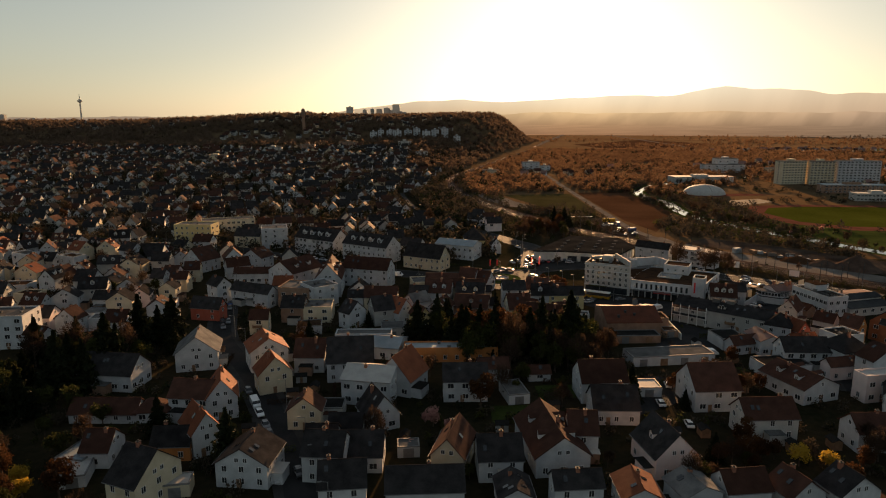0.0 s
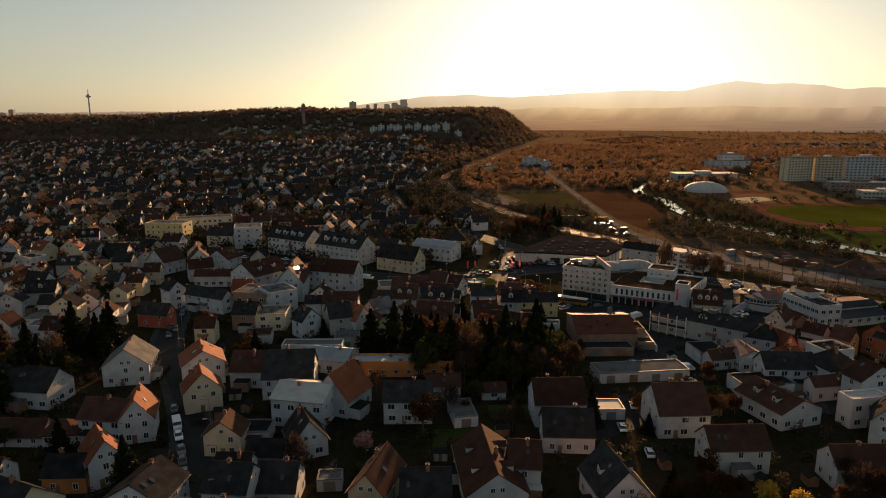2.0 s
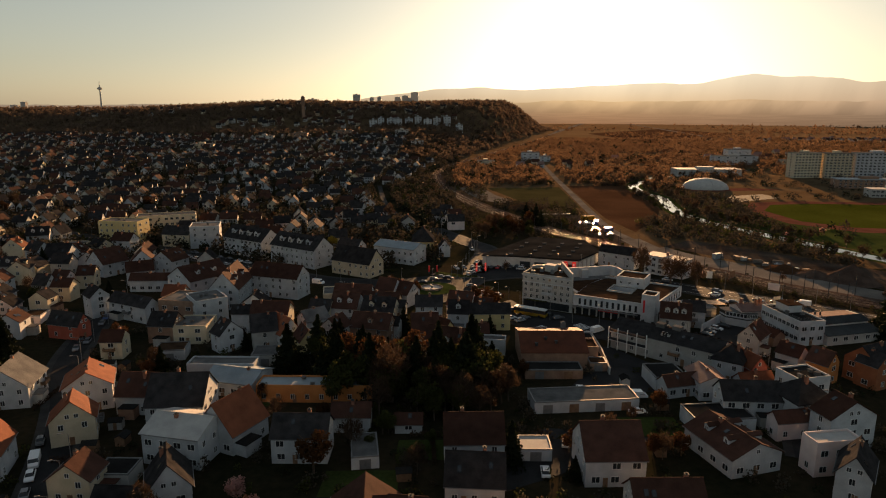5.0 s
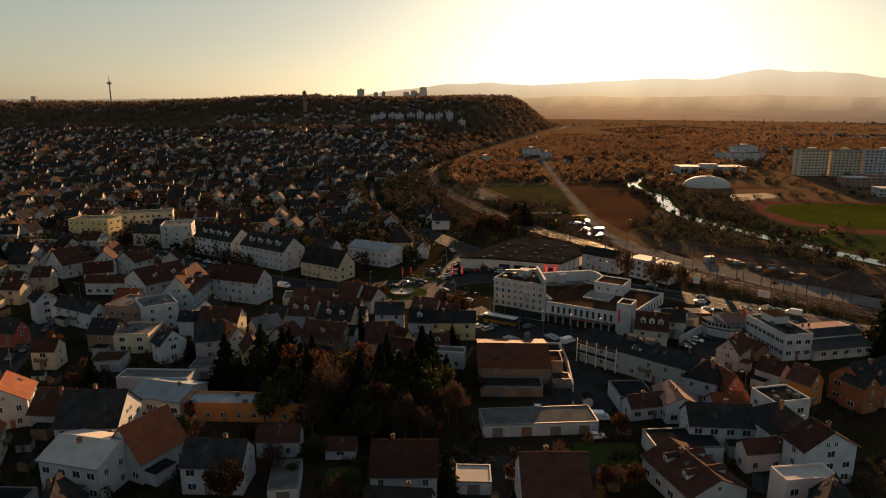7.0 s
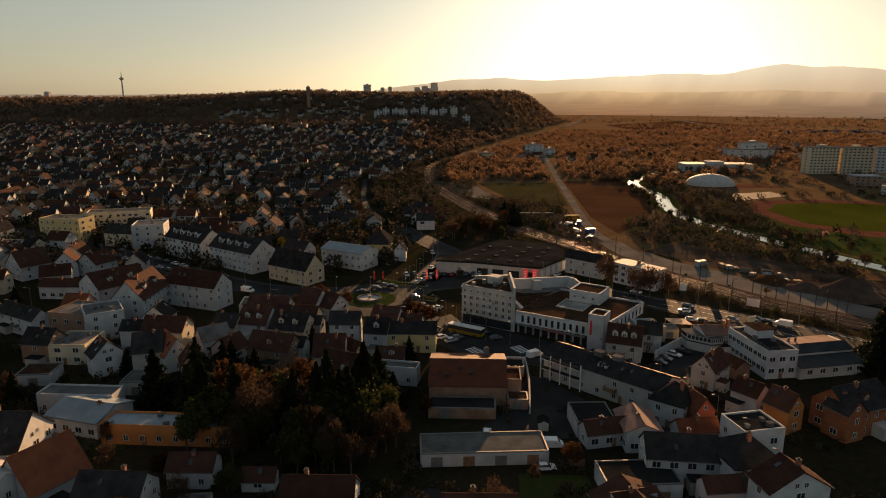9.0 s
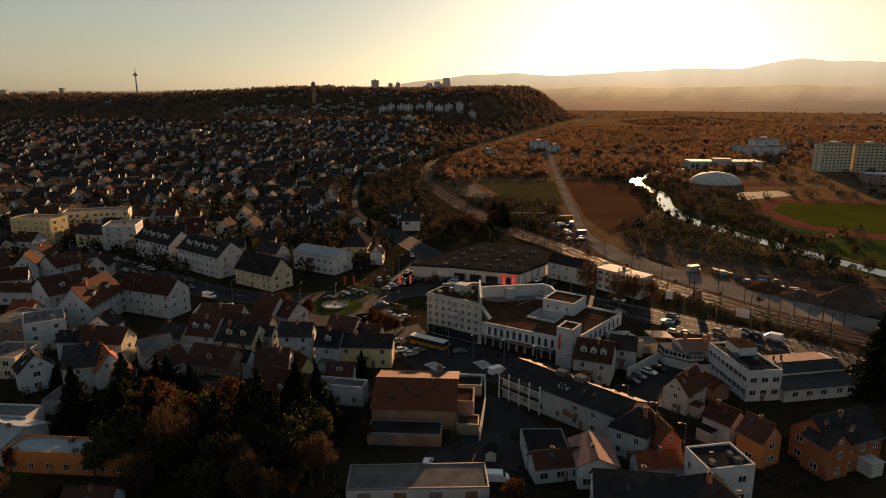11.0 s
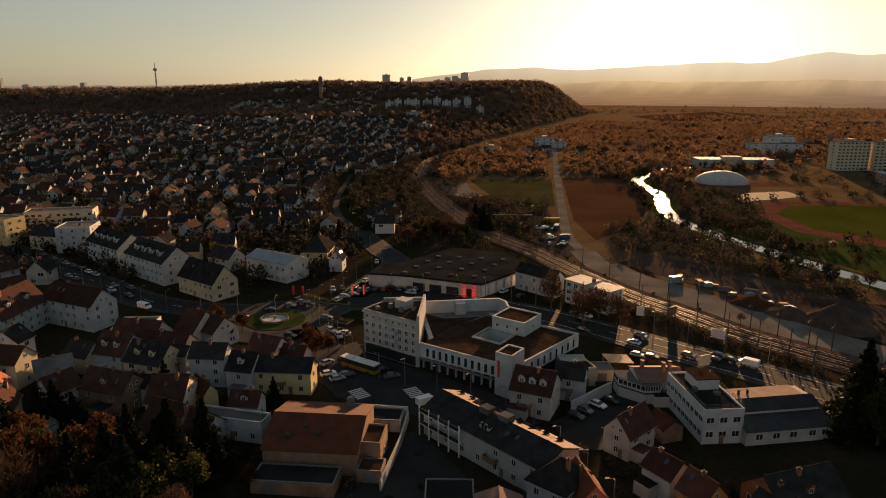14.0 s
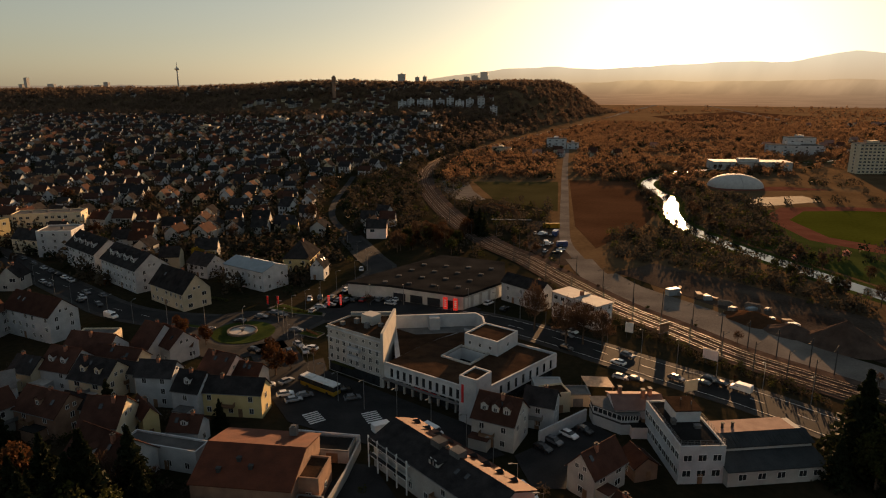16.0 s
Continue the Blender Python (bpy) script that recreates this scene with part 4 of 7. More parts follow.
def hotel_balconies(t):
    """Framed balconies on the street front of the long cream building."""
    for k in range(4):
        x = -15.2 + k * 3.1
        for z in (2.9, 5.6):
            bm = bmesh.new()
            box(bm, x - 1.4, -6.7, z, x + 1.4, -5.52, z + 0.16)
            part("balcony_slab", bm, FRAME, t)
            bm = bmesh.new()
            box(bm, x - 1.4, -6.7, z + 0.16, x + 1.4, -6.62, z + 1.0)
            part("balcony_panel", bm, GLASS, t)
    for k in range(5):
        bm = bmesh.new()
        box(bm, -16.75 + k * 3.1 - 0.12, -6.72, 0, -16.75 + k * 3.1 + 0.12, -6.5, 7.2)
        part("balcony_post", bm, FRAME, t)
    for k in range(9):
        x = -14 + k * 3.4
        bm = bmesh.new()
        a, b2, c2 = bm.verts.new((x - 0.7, 4.2, 7.2)), bm.verts.new((x + 0.7, 4.2, 7.2)), bm.verts.new((x, 4.2, 8.1))
        d2 = bm.verts.new((x, 2.2, 8.45))
        bm.faces.new((b2, a, c2)), bm.faces.new((a, d2, c2)), bm.faces.new((c2, d2, b2)), bm.faces.new((a, b2, d2))
        part("dormer", bm, ROOF["d"], t)
    bm = bmesh.new()
    prism(bm, [(0.05, 8.74), (5.98, 6.34), (5.98, 6.42), (0.05, 8.83)], -16.8, 16.8)
    part("rear_roof", bm, TERRA, t, "terracotta tiles on the rear slope")
    for x, y in ((2, 0.6), (-3, 0.3)):
        bm = bmesh.new()
        box(bm, x - 1.3, y - 1.1, 8.0, x + 1.3, y + 1.1, 9.7)
        part("roof_box", bm, ROOF["G"], t, "grey lift housing on the ridge")


gym_hall()
hotel_balconies(house("p", 102.3, 225.6, -40, 33, 11, 6.3, 2.2, "g", "d", 1))
office()
workshop_hall()
bow_house()
wooden_deck(133, 273, 12, 7, 6, 2.8)


# ---- the white shop block and its neighbours ----
def frame_of(ax, ay, bx, by):
    """The pose whose x runs from a to b, at a, and the length."""
    return pose(ax, ay, 0, 0, 0, math.degrees(math.atan2(by - ay, bx - ax))), math.hypot(bx - ax, by - ay)


def poly(bm, pts, z0, z1):
    """An upright prism over any outline."""
    lo, hi = [bm.verts.new((x, y, z0)) for x, y in pts], [bm.verts.new((x, y, z1)) for x, y in pts]
    fs = [bm.faces.new(lo[::-1]), bm.faces.new(hi)] + [bm.faces.new((lo[i], lo[(i + 1) % len(pts)], hi[(i + 1) % len(pts)], hi[i])) for i in range(len(pts))]
    bmesh.ops.recalc_face_normals(bm, faces=fs)


def rim(pts, t):
    """Four-sided strips of width t inside the edges of an outline that runs counter-clockwise."""
    v = [Vector(p) for p in pts]
    n = len(v)
    inner = []
    for i in range(n):
        a, b = (v[i] - v[i - 1]).normalized(), (v[(i + 1) % n] - v[i]).normalized()
        na, nb = Vector((-a.y, a.x)), Vector((-b.y, b.x))
        inner.append(v[i] + (na + nb) * t / (1 + na.dot(nb)))
    return [(v[i], v[(i + 1) % n], inner[(i + 1) % n], inner[i]) for i in range(n)], inner


def parapet_on(parent, pts, z, h, t, material, roof=None, sides=9):
    strips, inner = rim(pts, t)
    strips = strips[:sides]
    bm = bmesh.new()
    for q in strips:
        poly(bm, [(p.x, p.y) for p in q], z + 0.003, z + h)
    bmesh.ops.remove_doubles(bm, verts=bm.verts, dist=0.001)
    part("parapet", bm, material, parent)
    if roof:
        bm = bmesh.new()
        poly(bm, [(p.x, p.y) for p in inner], z + 0.003, z + 0.1)
        part("roof", bm, roof, parent, "brown gravel roof")


def shop_block():
    """Two-storey white shop block: closed upper wall with a row of slots over a dark glazed ground floor; roof terrace and towers."""
    m, L = frame_of(79.5, 267, 103, 254.5)
    t = root("shop_block", m, "white shop block with slot windows and brown flat roofs", "shop")
    main = [(0.5, -0.5), (29, 0.3), (32.6, 31), (3, 31), (0.5, 18)]
    bm = bmesh.new()
    well = [(9.6, 12.2), (9.6, 20.4), (18, 20.4), (18, 12.2), (9.6, 12.2)]
    poly(bm, main + [(0.5, 12.2)] + well + [(0.5, 12.2)], 3.3, 6.6)
    part("wall", bm, WALL["w"], t)
    bm = bmesh.new()
    poly(bm, [(1.2, 0.6), (28.2, 1.2), (31.8, 30.2), (3.6, 30.2), (1.2, 17.6)], -0.3, 3.298)
    part("shop_front", bm, GLASS, t, "dark glazed shop front")
    for i in range(10):
        bm = bmesh.new()
        x = 1.2 + i * 2.65
        box(bm, x - 0.22, 0.05, -0.3, x + 0.22, 0.58, 3.298)
        part("pillar", bm, WALL["g"], t)
    bm = bmesh.new()
    box(bm, 10, -0.75, 2.5, 17, -0.35, 3.2)
    part("sign_board", bm, RED, t, "red shop sign board")
    bm = bmesh.new()
    box(bm, 0.6, -1.5, 3.0, 24, -0.52, 3.2)
    part("canopy", bm, METAL, t, "thin canopy over the shop windows")
    parapet_on(t, main, 6.6, 0.7, 0.45, WALL["w"], sides=3)
    inner = [(p.x, p.y) for p in rim(main, 0.45)[1]]
    inner[4], inner[0] = (0.5, 18), (0.5, inner[0][1])
    bm = bmesh.new()
    poly(bm, inner + [(inner[0][0], 12.2)] + well + [(inner[0][0], 12.2)], 6.603, 6.7)
    part("roof", bm, ROOF["t"], t, "brown gravel roof")
    def slot(x, y, turn):
        b2 = bmesh.new()
        box(b2, -0.42, -0.03, 0, 0.42, 0.02, 2.2)
        part("slot_window", b2, GLASS, t, "tall dark slot window", pose(x, y, 3.9, 0, 0, turn))
        b2 = bmesh.new()
        box(b2, -0.5, -0.1, -0.1, 0.5, 0.02, -0.004)
        part("window_sill", b2, METAL, t, m=pose(x, y, 3.9, 0, 0, turn))

    for i in range(11):
        slot(3.0 + i * 2.0, -0.43 + i * 0.056, 1.6)
    for i in range(8):
        slot(29 + (8 + i * 2.9 - 0.3) * 0.117, 8 + i * 2.9, 90 - 6.7)
    for x0, y0, x1, y1, z0, z, nm in ((25.3, -2.6, 30.0, 3.6, -0.3, 11.0, "stair_tower"), (10.3, 20.8, 20.8, 30.9, 6.7, 10.3, "roof_house")):
        bm = bmesh.new()
        box(bm, x0, y0, z0, x1, y1, z)
        tw = part(nm, bm, WALL["w"], t, "white block standing above the roof")
        parapet_on(tw, [(x0, y0), (x1, y0), (x1, y1), (x0, y1)], z, 0.45, 0.4, WALL["w"], ROOF["t"])
        if nm == "roof_house":
            for i in range(3):
                put_window(tw, (0.9, 1.0), x0 + 1.8 + i * 3.2, y0, 8.0, 0)
            put_window(tw, (0.9, 1.0), x1, y0 + 5, 8.0, 90)
    bm = bmesh.new()
    box(bm, 26.0, -2.72, 5.0, 26.6, -2.6, 9.4)
    part("banner", bm, RED, t, "narrow upright red banner")
    bm = bmesh.new()
    box(bm, 9.62, 12.22, 3.31, 17.98, 20.38, 3.36)
    part("light_well", bm, FELT, t, "dark floor of the sunken light well")
    for a in ((9.2, 11.8, 18.4, 12.2), (9.2, 20.4, 18.4, 20.78), (9.2, 12.2, 9.6, 20.4), (18, 12.2, 18.4, 20.4)):
        bm = bmesh.new()
        box(bm, a[0], a[1], 6.71, a[2], a[3], 7.2)
        part("kerb", bm, WALL["g"], t)
    bm = bmesh.new()
    poly(bm, [(0.45, 4), (0.45, 18), (2.95, 31), (10, 31.02), (7, 35), (3.2, 36.5), (-14.5, 20)], -0.3, 6.58)
    part("rear_wing", bm, WALL["w"], t)
    bm = bmesh.new()
    poly(bm, [(0.3, 6), (0.3, 18), (2.9, 31.2), (9, 31.2), (6.5, 34.2), (3.2, 35.6), (-13.3, 20.2)], 6.584, 6.66)
    part("rear_roof", bm, ROOF["t"], t, "brown gravel roof")
    bm = bmesh.new()
    poly(bm, [(-13.3, 20.2), (-6.0, 20.0), (5.6, 31.25), (8.96, 31.25), (6.5, 34.2), (3.2, 35.6)], 6.664, 6.72)
    part("terrace", bm, ROOF["G"], t, "grey roof terrace")
    for q in ([(-14.5, 20), (-14.0, 19.6), (3.6, 35.9), (3.2, 36.5)], [(3.61, 35.9), (3.2, 36.5), (7, 35), (6.6, 34.5)], [(7.02, 35), (6.6, 34.49), (9.6, 30.9), (10, 31.2)], [(-6.5, 26.3), (-4.7, 24.9), (-2.6, 26.9), (-4.4, 28.3)]):
        bm = bmesh.new()
        poly(bm, q, 6.665, 10.6 if len(q) and q[0][0] != -6.5 else 10.3)
        part("screen_wall", bm, WALL["w"], t, "white screen wall on the roof terrace")
    return t


def corner_building():
    """Tall wedge-shaped old building with rows of windows, glazed shops below and a plain fire wall."""
    m, L = frame_of(61.5, 276.5, 79.3, 267.2)
    t = root("corner_building", m, "grey-beige five-storey corner building with shops below", "building")
    E, plan = 12.6, [(1, -0.8), (20, -0.8), (10.2, 15.5), (1, 8.2)]
    bm = bmesh.new()
    poly(bm, plan, -0.4, E)
    part("wall", bm, WALL["g"], t)
    for z, k in ((3.2, 0.12), (9.6, 0.22), (E - 0.4, 0.3)):
        bm = bmesh.new()
        box(bm, 1 - k, -0.8 - k, z, 20, -0.802, z + 0.3), box(bm, 1 - k, -0.802, z, 0.998, 8.2, z + 0.3)
        part("cornice", bm, WALL["w"], t)
    bm = bmesh.new()
    box(bm, 1.5, -0.88, 0.2, 19.5, -0.803, 2.9)
    part("shop_front", bm, GLASS, t, "dark glazed shop front")
    bm = bmesh.new()
    box(bm, 3, -1.9, 2.9, 11, -0.9, 3.15)
    part("awning", bm, LEAF, t, "dull green shop awning")
    for r in range(4):
        for i in range(8):
            put_window(t, (1.1, 1.4) if r < 3 else (0.9, 1.0), 2.3 + i * 2.35, -0.8, 3.75 + r * 2.25 + (0.25 if r == 3 else 0), 0)
        for i in range(3):
            put_window(t, (1.1, 1.4) if r < 3 else (0.9, 1.0), 1, 0.9 + i * 2.8, 3.75 + r * 2.25 + (0.25 if r == 3 else 0), -90)
    parapet_on(t, plan, E, 0.5, 0.35, WALL["g"], ROOF["t"])
    bm = bmesh.new()
    poly(bm, [(20.05, -0.8), (20.6, -0.5), (10.8, 15.9), (10.25, 15.5)], -0.4, E + 2.2)
    part("fire_wall", bm, WALL["g"], t, "plain fire wall beside the shop block")
    for k in range(5):
        bm = bmesh.new()
        box(bm, -0.6, -0.5, 0, 0.6, 0.5, 0.9 + 0.5 * (k % 2))
        part("roof_vent", bm, METAL, t, m=pose(4 + k * 2.3, 2 + (k * 3) % 7, E + 0.1))
    bm = bmesh.new()
    box(bm, 7, 6, E + 0.1, 11, 9.5, E + 2.6)
    part("lift_house", bm, WALL["g"], t)
    bm = bmesh.new()
    poly(bm, [(0.9, 8.3), (1.3, 7.8), (10.5, 15.1), (10.1, 15.6)], E + 0.502, E + 1.3)
    part("glass_rail", bm, ROOF["k"], t, "pale blue rail along the rear roof edge")
    for r in range(2):
        bm = bmesh.new()
        box(bm, 8.9, -1.8, 5.6 + r * 2.3, 13.0, -0.804, 6.5 + r * 2.3)
        part("balcony", bm, WALL["w"], t)
    return t


def supermarket():
    t = root("supermarket", pose(48, 337, 0), "large low supermarket with a dark flat roof", "supermarket")
    plan = [(0, 0), (16, -1.5), (44, -9), (57, 10), (55, 37), (28, 44)]
    bm = bmesh.new()
    poly(bm, [(p[0] * 0.985 + 0.4, p[1] * 0.985 + 0.2) for p in plan], -0.3, 4.9)
    part("wall", bm, WALL["g"], t)
    bm = bmesh.new()
    poly(bm, plan, 4.904, 5.7)
    part("roof", bm, FELT, t, "dark felt roof")
    for i in range(4):
        for j in range(4):
            bm = bmesh.new()
            box(bm, -0.9, -0.6, 0, 0.9, 0.6, 0.35)
            part("rooflight", bm, ROOF["G"], t, "grey rooflight dome", pose(14 + i * 9 + j * 3.2, i * -0.6 + 2 + j * 8.5, 5.7))
    for i in range(5):
        f = (i + 0.5) / 5
        bm = bmesh.new()
        box(bm, -1.5, -0.1, 0.6, 1.5, 0.0, 4.3)
        part("wall_panel", bm, FRAME, t, "pale panel between dark piers", pose(44 + 13 * f - 0.1, -9 + 19 * f, 0, 0, 0, 55.6))
    for i in range(4):
        f = (i + 0.5) / 4
        bm = bmesh.new()
        box(bm, -2.4, -0.1, 0.4, 2.4, 0.0, 3.2)
        part("shop_window", bm, GLASS, t, "dark shop window", pose(17 + 26 * f, -1.9 - 6.9 * f, 0, 0, 0, -15))
    return t


def flats_block():
    m, L = frame_of(121.9, 328.6, 135, 315.5)
    t = root("apartment_block", m, "white three-storey flats with a pale flat roof", "building")
    D, E = 8.0, 8.0
    bm = bmesh.new()
    box(bm, 0, 0, -0.3, L * 0.48, D, E + 0.3), box(bm, L * 0.48 + 0.01, 0.6, -0.3, L, D, E)
    part("wall", bm, WALL["w"], t)
    bm = bmesh.new()
    box(bm, -0.4, -0.4, E + 0.302, L * 0.48 + 0.2, D + 0.4, E + 0.6), box(bm, L * 0.48 + 0.21, 0.2, E + 0.004, L + 0.4, D + 0.4, E + 0.28)
    part("roof", bm, ROOF["L"], t, "pale flat roof")
    bm = bmesh.new()
    box(bm, L * 0.45, 4, E + 0.605, L * 0.5, 5, E + 2)
    part("chimney", bm, BRICK, t)
    for r in range(3):
        for i in range(6):
            put_window(t, (1.7, 1.4), 1.6 + i * (L - 3.2) / 5, 0 if i < 3 else 0.6, 0.9 + r * 2.65, 0)
        for i in range(2):
            put_window(t, (1.1, 1.4), L, 2.6 + i * 4, 0.9 + r * 2.65, 90)
    for r in range(2):
        bm = bmesh.new()
        box(bm, L * 0.4, -1.1, 3.3 + r * 2.65, L * 0.56, -0.01, 4.3 + r * 2.65)
        part("balcony", bm, METAL, t)
    return t


shop_block()
corner_building()
supermarket()
flats_block()
BUILT += [(91, 276, 22), (98, 268, 18), (72, 279, 13), (80, 355, 32), (129, 327, 11)]


def fountain_roundabout():
    for r, z, mt, nm, lb in ((11.5, 0.21, PAVING, "kerb_ring", "paved ring of the roundabout"), (9.6, 0.32, GRASS, "lawn", "round lawn of the roundabout")):
        bm = bmesh.new()
        bmesh.ops.create_cone(bm, cap_ends=True, segments=40, radius1=r, radius2=r, depth=0.3)
        tagged(part(nm, bm, mt, m=pose(27, 296.8, z - 0.15)), lb, "roundabout", kind="structure")
    t = root("fountain", pose(26.5, 297, 0.32), "round pale fountain basin on the roundabout lawn", "fountain")
    bm = bmesh.new()
    for i in range(32):
        a, b = 2 * math.pi * i / 32, 2 * math.pi * (i + 1) / 32
        v = [bm.verts.new((r * math.cos(k), r * math.sin(k), z)) for k in (a, b) for r, z in ((4.6, 0), (4.6, 0.6), (4.1, 0.6), (4.1, 0.1))]
        for j in range(3):
            bm.faces.new((v[j], v[j + 4], v[j + 5], v[j + 1]))
    bmesh.ops.remove_doubles(bm, verts=bm.verts, dist=0.001)
    part("basin", bm, GRAVEL, t)
    bm = bmesh.new()
    bmesh.ops.create_cone(bm, cap_ends=True, segments=32, radius1=4.15, radius2=4.15, depth=0.1)
    part("water", bm, ROOF["L"], t, "pale basin floor", pose(0, 0, 0.06))
    bm = bmesh.new()
    tube(bm, (0, 0, 0), (0, 0, 1.1), 0.35, 0.2, 10), tube(bm, (0, 0, 1.1), (0, 0, 1.3), 0.9, 0.9, 12)
    part("spout", bm, METAL, t)


bm = bmesh.new()
bmesh.ops.create_cone(bm, cap_ends=True, segments=48, radius1=20, radius2=20, depth=0.2)
tagged(part("road", bm, ASPHALT, m=pose(27, 296.8, 0.105)), "dark asphalt circle of the roundabout", "road", kind="structure")
fountain_roundabout()
patch("plaza", [(44, 268), (58, 282), (62, 274), (80, 264), (102, 252), (112, 240), (104, 234), (80, 240), (62, 246)], 0.2, ASPHALT, "dark asphalt square before the shops", "plaza")
patch("car_park", [(40, 322), (46, 350), (62, 350), (98, 331), (96, 326), (62, 326)], 0.2, ASPHALT, "asphalt car park of the supermarket", "car park")
patch("car_park", [(114, 240), (119, 245), (129.3, 257.5), (135, 252), (137, 245), (126, 230), (118, 229)], 0.225, ASPHALT, "small asphalt car park behind the shops", "car park")
patch("yard", [(66, 196), (96, 200), (100, 212), (86, 232), (82, 232), (74, 210)], 0.1, ASPHALT, "asphalt yard between workshops", "yard")
patch("yard", [(46, 150), (60, 158), (84, 174), (60, 178), (48, 170)], 0.09, ASPHALT, "asphalt yard with parked cars", "yard")
def island(pts, label):
    """A kerbed traffic island with a planted bed."""
    c = sum((Vector(p) for p in pts), Vector((0, 0))) / len(pts)
    patch("kerb", pts, 0.33, GRAVEL, "pale kerb of a traffic island", "kerb", 0.2)
    patch("traffic_island", [tuple(c + (Vector(p) - c) * 0.9) for p in pts], 0.37, GRASS, label, "island", 0.1)


island([(25, 319.5), (36, 315.4), (47, 314.6), (46.6, 317.5), (38, 319.6), (28, 325)], "planted traffic island beside the roundabout")
island([(43.6, 298.2), (51.2, 295.6), (52.4, 300), (46.6, 302)], "small planted traffic island beside the roundabout")
island([(3, 299.2), (12, 297.4), (12, 299.4), (3, 301)], "narrow planted traffic island in the high street")
for pts, off, step, w in ((MAIN_ROAD[2:], 0.0, 6.0, 0.16), (HIGH_STREET[2:], 0.0, 6.0, 0.14)):
    c = along(pts, step)
    for i in range(0, min(len(c) - 1, 44), 2):
        d = c[i + 1] - c[i]
        n = Vector((-d.y, d.x, 0)).normalized() * off
        bm = bmesh.new()
        box(bm, 0, -w / 2, 0, d.length * 0.62, w / 2, 0.008)
        tagged(part("road_marking", bm, PAINT, m=pose(c[i].x + n.x, c[i].y + n.y, 0.222, 0, 0, math.degrees(math.atan2(d.y, d.x)))), "worn white line on the asphalt", "marking", kind="structure")
for off in (-5.0, 5.0):
    ribbon("road_marking", MAIN_ROAD[2:], 0.14, 0.222, PAINT, "worn white edge line of the main road", "marking", off)
for bx, by, rot in ((67.3, 248.6, 42), (80.6, 251.0, 34)):
    for i in range(6):
        bm = bmesh.new()
        box(bm, -1.9, -0.25, 0, 1.9, 0.25, 0.01)
        c, s = math.cos(radians(rot + 90)), math.sin(radians(rot + 90))
        tagged(part("road_marking", bm, PAINT, m=pose(bx + c * (i - 2.5) * 0.95, by + s * (i - 2.5) * 0.95, 0.235, 0, 0, rot)), "worn white bar of a zebra crossing", "marking", kind="structure")


# ---- trees ----
def leaves(n, size, rx, rz, zc, seed, lobes=14, thin=0.0, cone=False):
    """Many small leaf or twig faces in uneven lobes round a crown's middle."""
    g = np.random.default_rng(seed)
    if cone:
        h = g.random(n) ** 1.35
        a = g.random(n) * 2 * np.pi
        tier = 0.75 + 0.25 * np.cos(h * 38)
        r = (1 - h) * rx * tier * np.sqrt(g.random(n)) * (0.85 + 0.25 * np.sin(a * 3 + seed))
        c = np.stack([r * np.cos(a), r * np.sin(a), zc + h * rz - 0.12 * r], 1)
    else:
        d = g.normal(size=(lobes, 3))
        d /= np.linalg.norm(d, axis=1)[:, None]
        lc = d * np.array([rx, rx, rz]) * (0.35 + 0.4 * g.random((lobes, 1)))
        lr = 0.25 + 0.3 * g.random(lobes)
        k = g.integers(0, lobes, n)
        q = g.normal(size=(n, 3))
        q /= np.linalg.norm(q, axis=1)[:, None]
        c = lc[k] + q * (lr[k] * (0.5 + 0.5 * g.random(n)))[:, None] * np.array([rx, rx, rz]) + np.array([0, 0, zc])
    u, w = g.normal(size=(n, 3)), g.normal(size=(n, 3))
    if thin:
        u = c - np.array([0, 0, zc - rz * 0.8])
        u = u + g.normal(size=(n, 3)) * np.linalg.norm(u, axis=1)[:, None] * 0.5
    u /= np.linalg.norm(u, axis=1)[:, None]
    w -= u * (u * w).sum(1)[:, None]
    w /= np.linalg.norm(w, axis=1)[:, None]
    s = size * (0.6 + 0.8 * g.random(n))[:, None]
    u, w = u * s, w * s * (thin or 0.7)
    v = np.stack([c - u, c + w, c + u, c - w], 1).reshape(-1, 3)
    me = bpy.data.meshes.new("crown")
    me.from_pydata(v.tolist(), [], np.arange(4 * n).reshape(n, 4).tolist())
    me.update()
    return me


def trunk(h, r, reach, seed, limbs=9):
    rr = random.Random(seed)
    bm = bmesh.new()
    tube(bm, (0, 0, -0.2), (rr.uniform(-0.2, 0.2), rr.uniform(-0.2, 0.2), h * 0.55), r, r * 0.6, 8), tube(bm, (0, 0, h * 0.54), (0, 0.2, h * 0.92), r * 0.6, r * 0.12, 6)
    for i in range(limbs):
        a, z0 = i * 2.4 + rr.random(), h * rr.uniform(0.28, 0.62)
        k = reach * rr.uniform(0.6, 1)
        e = (k * math.cos(a), k * math.sin(a), z0 + k * rr.uniform(0.5, 1.1))
        tube(bm, (0, 0, z0), e, r * 0.34, r * 0.08, 5)
        tube(bm, Vector((0, 0, z0)).lerp(Vector(e), 0.55), (e[0] * 0.8 - e[1] * 0.4, e[1] * 0.8 + e[0] * 0.4, e[2] + 0.6), r * 0.18, r * 0.04, 4)
    return bm


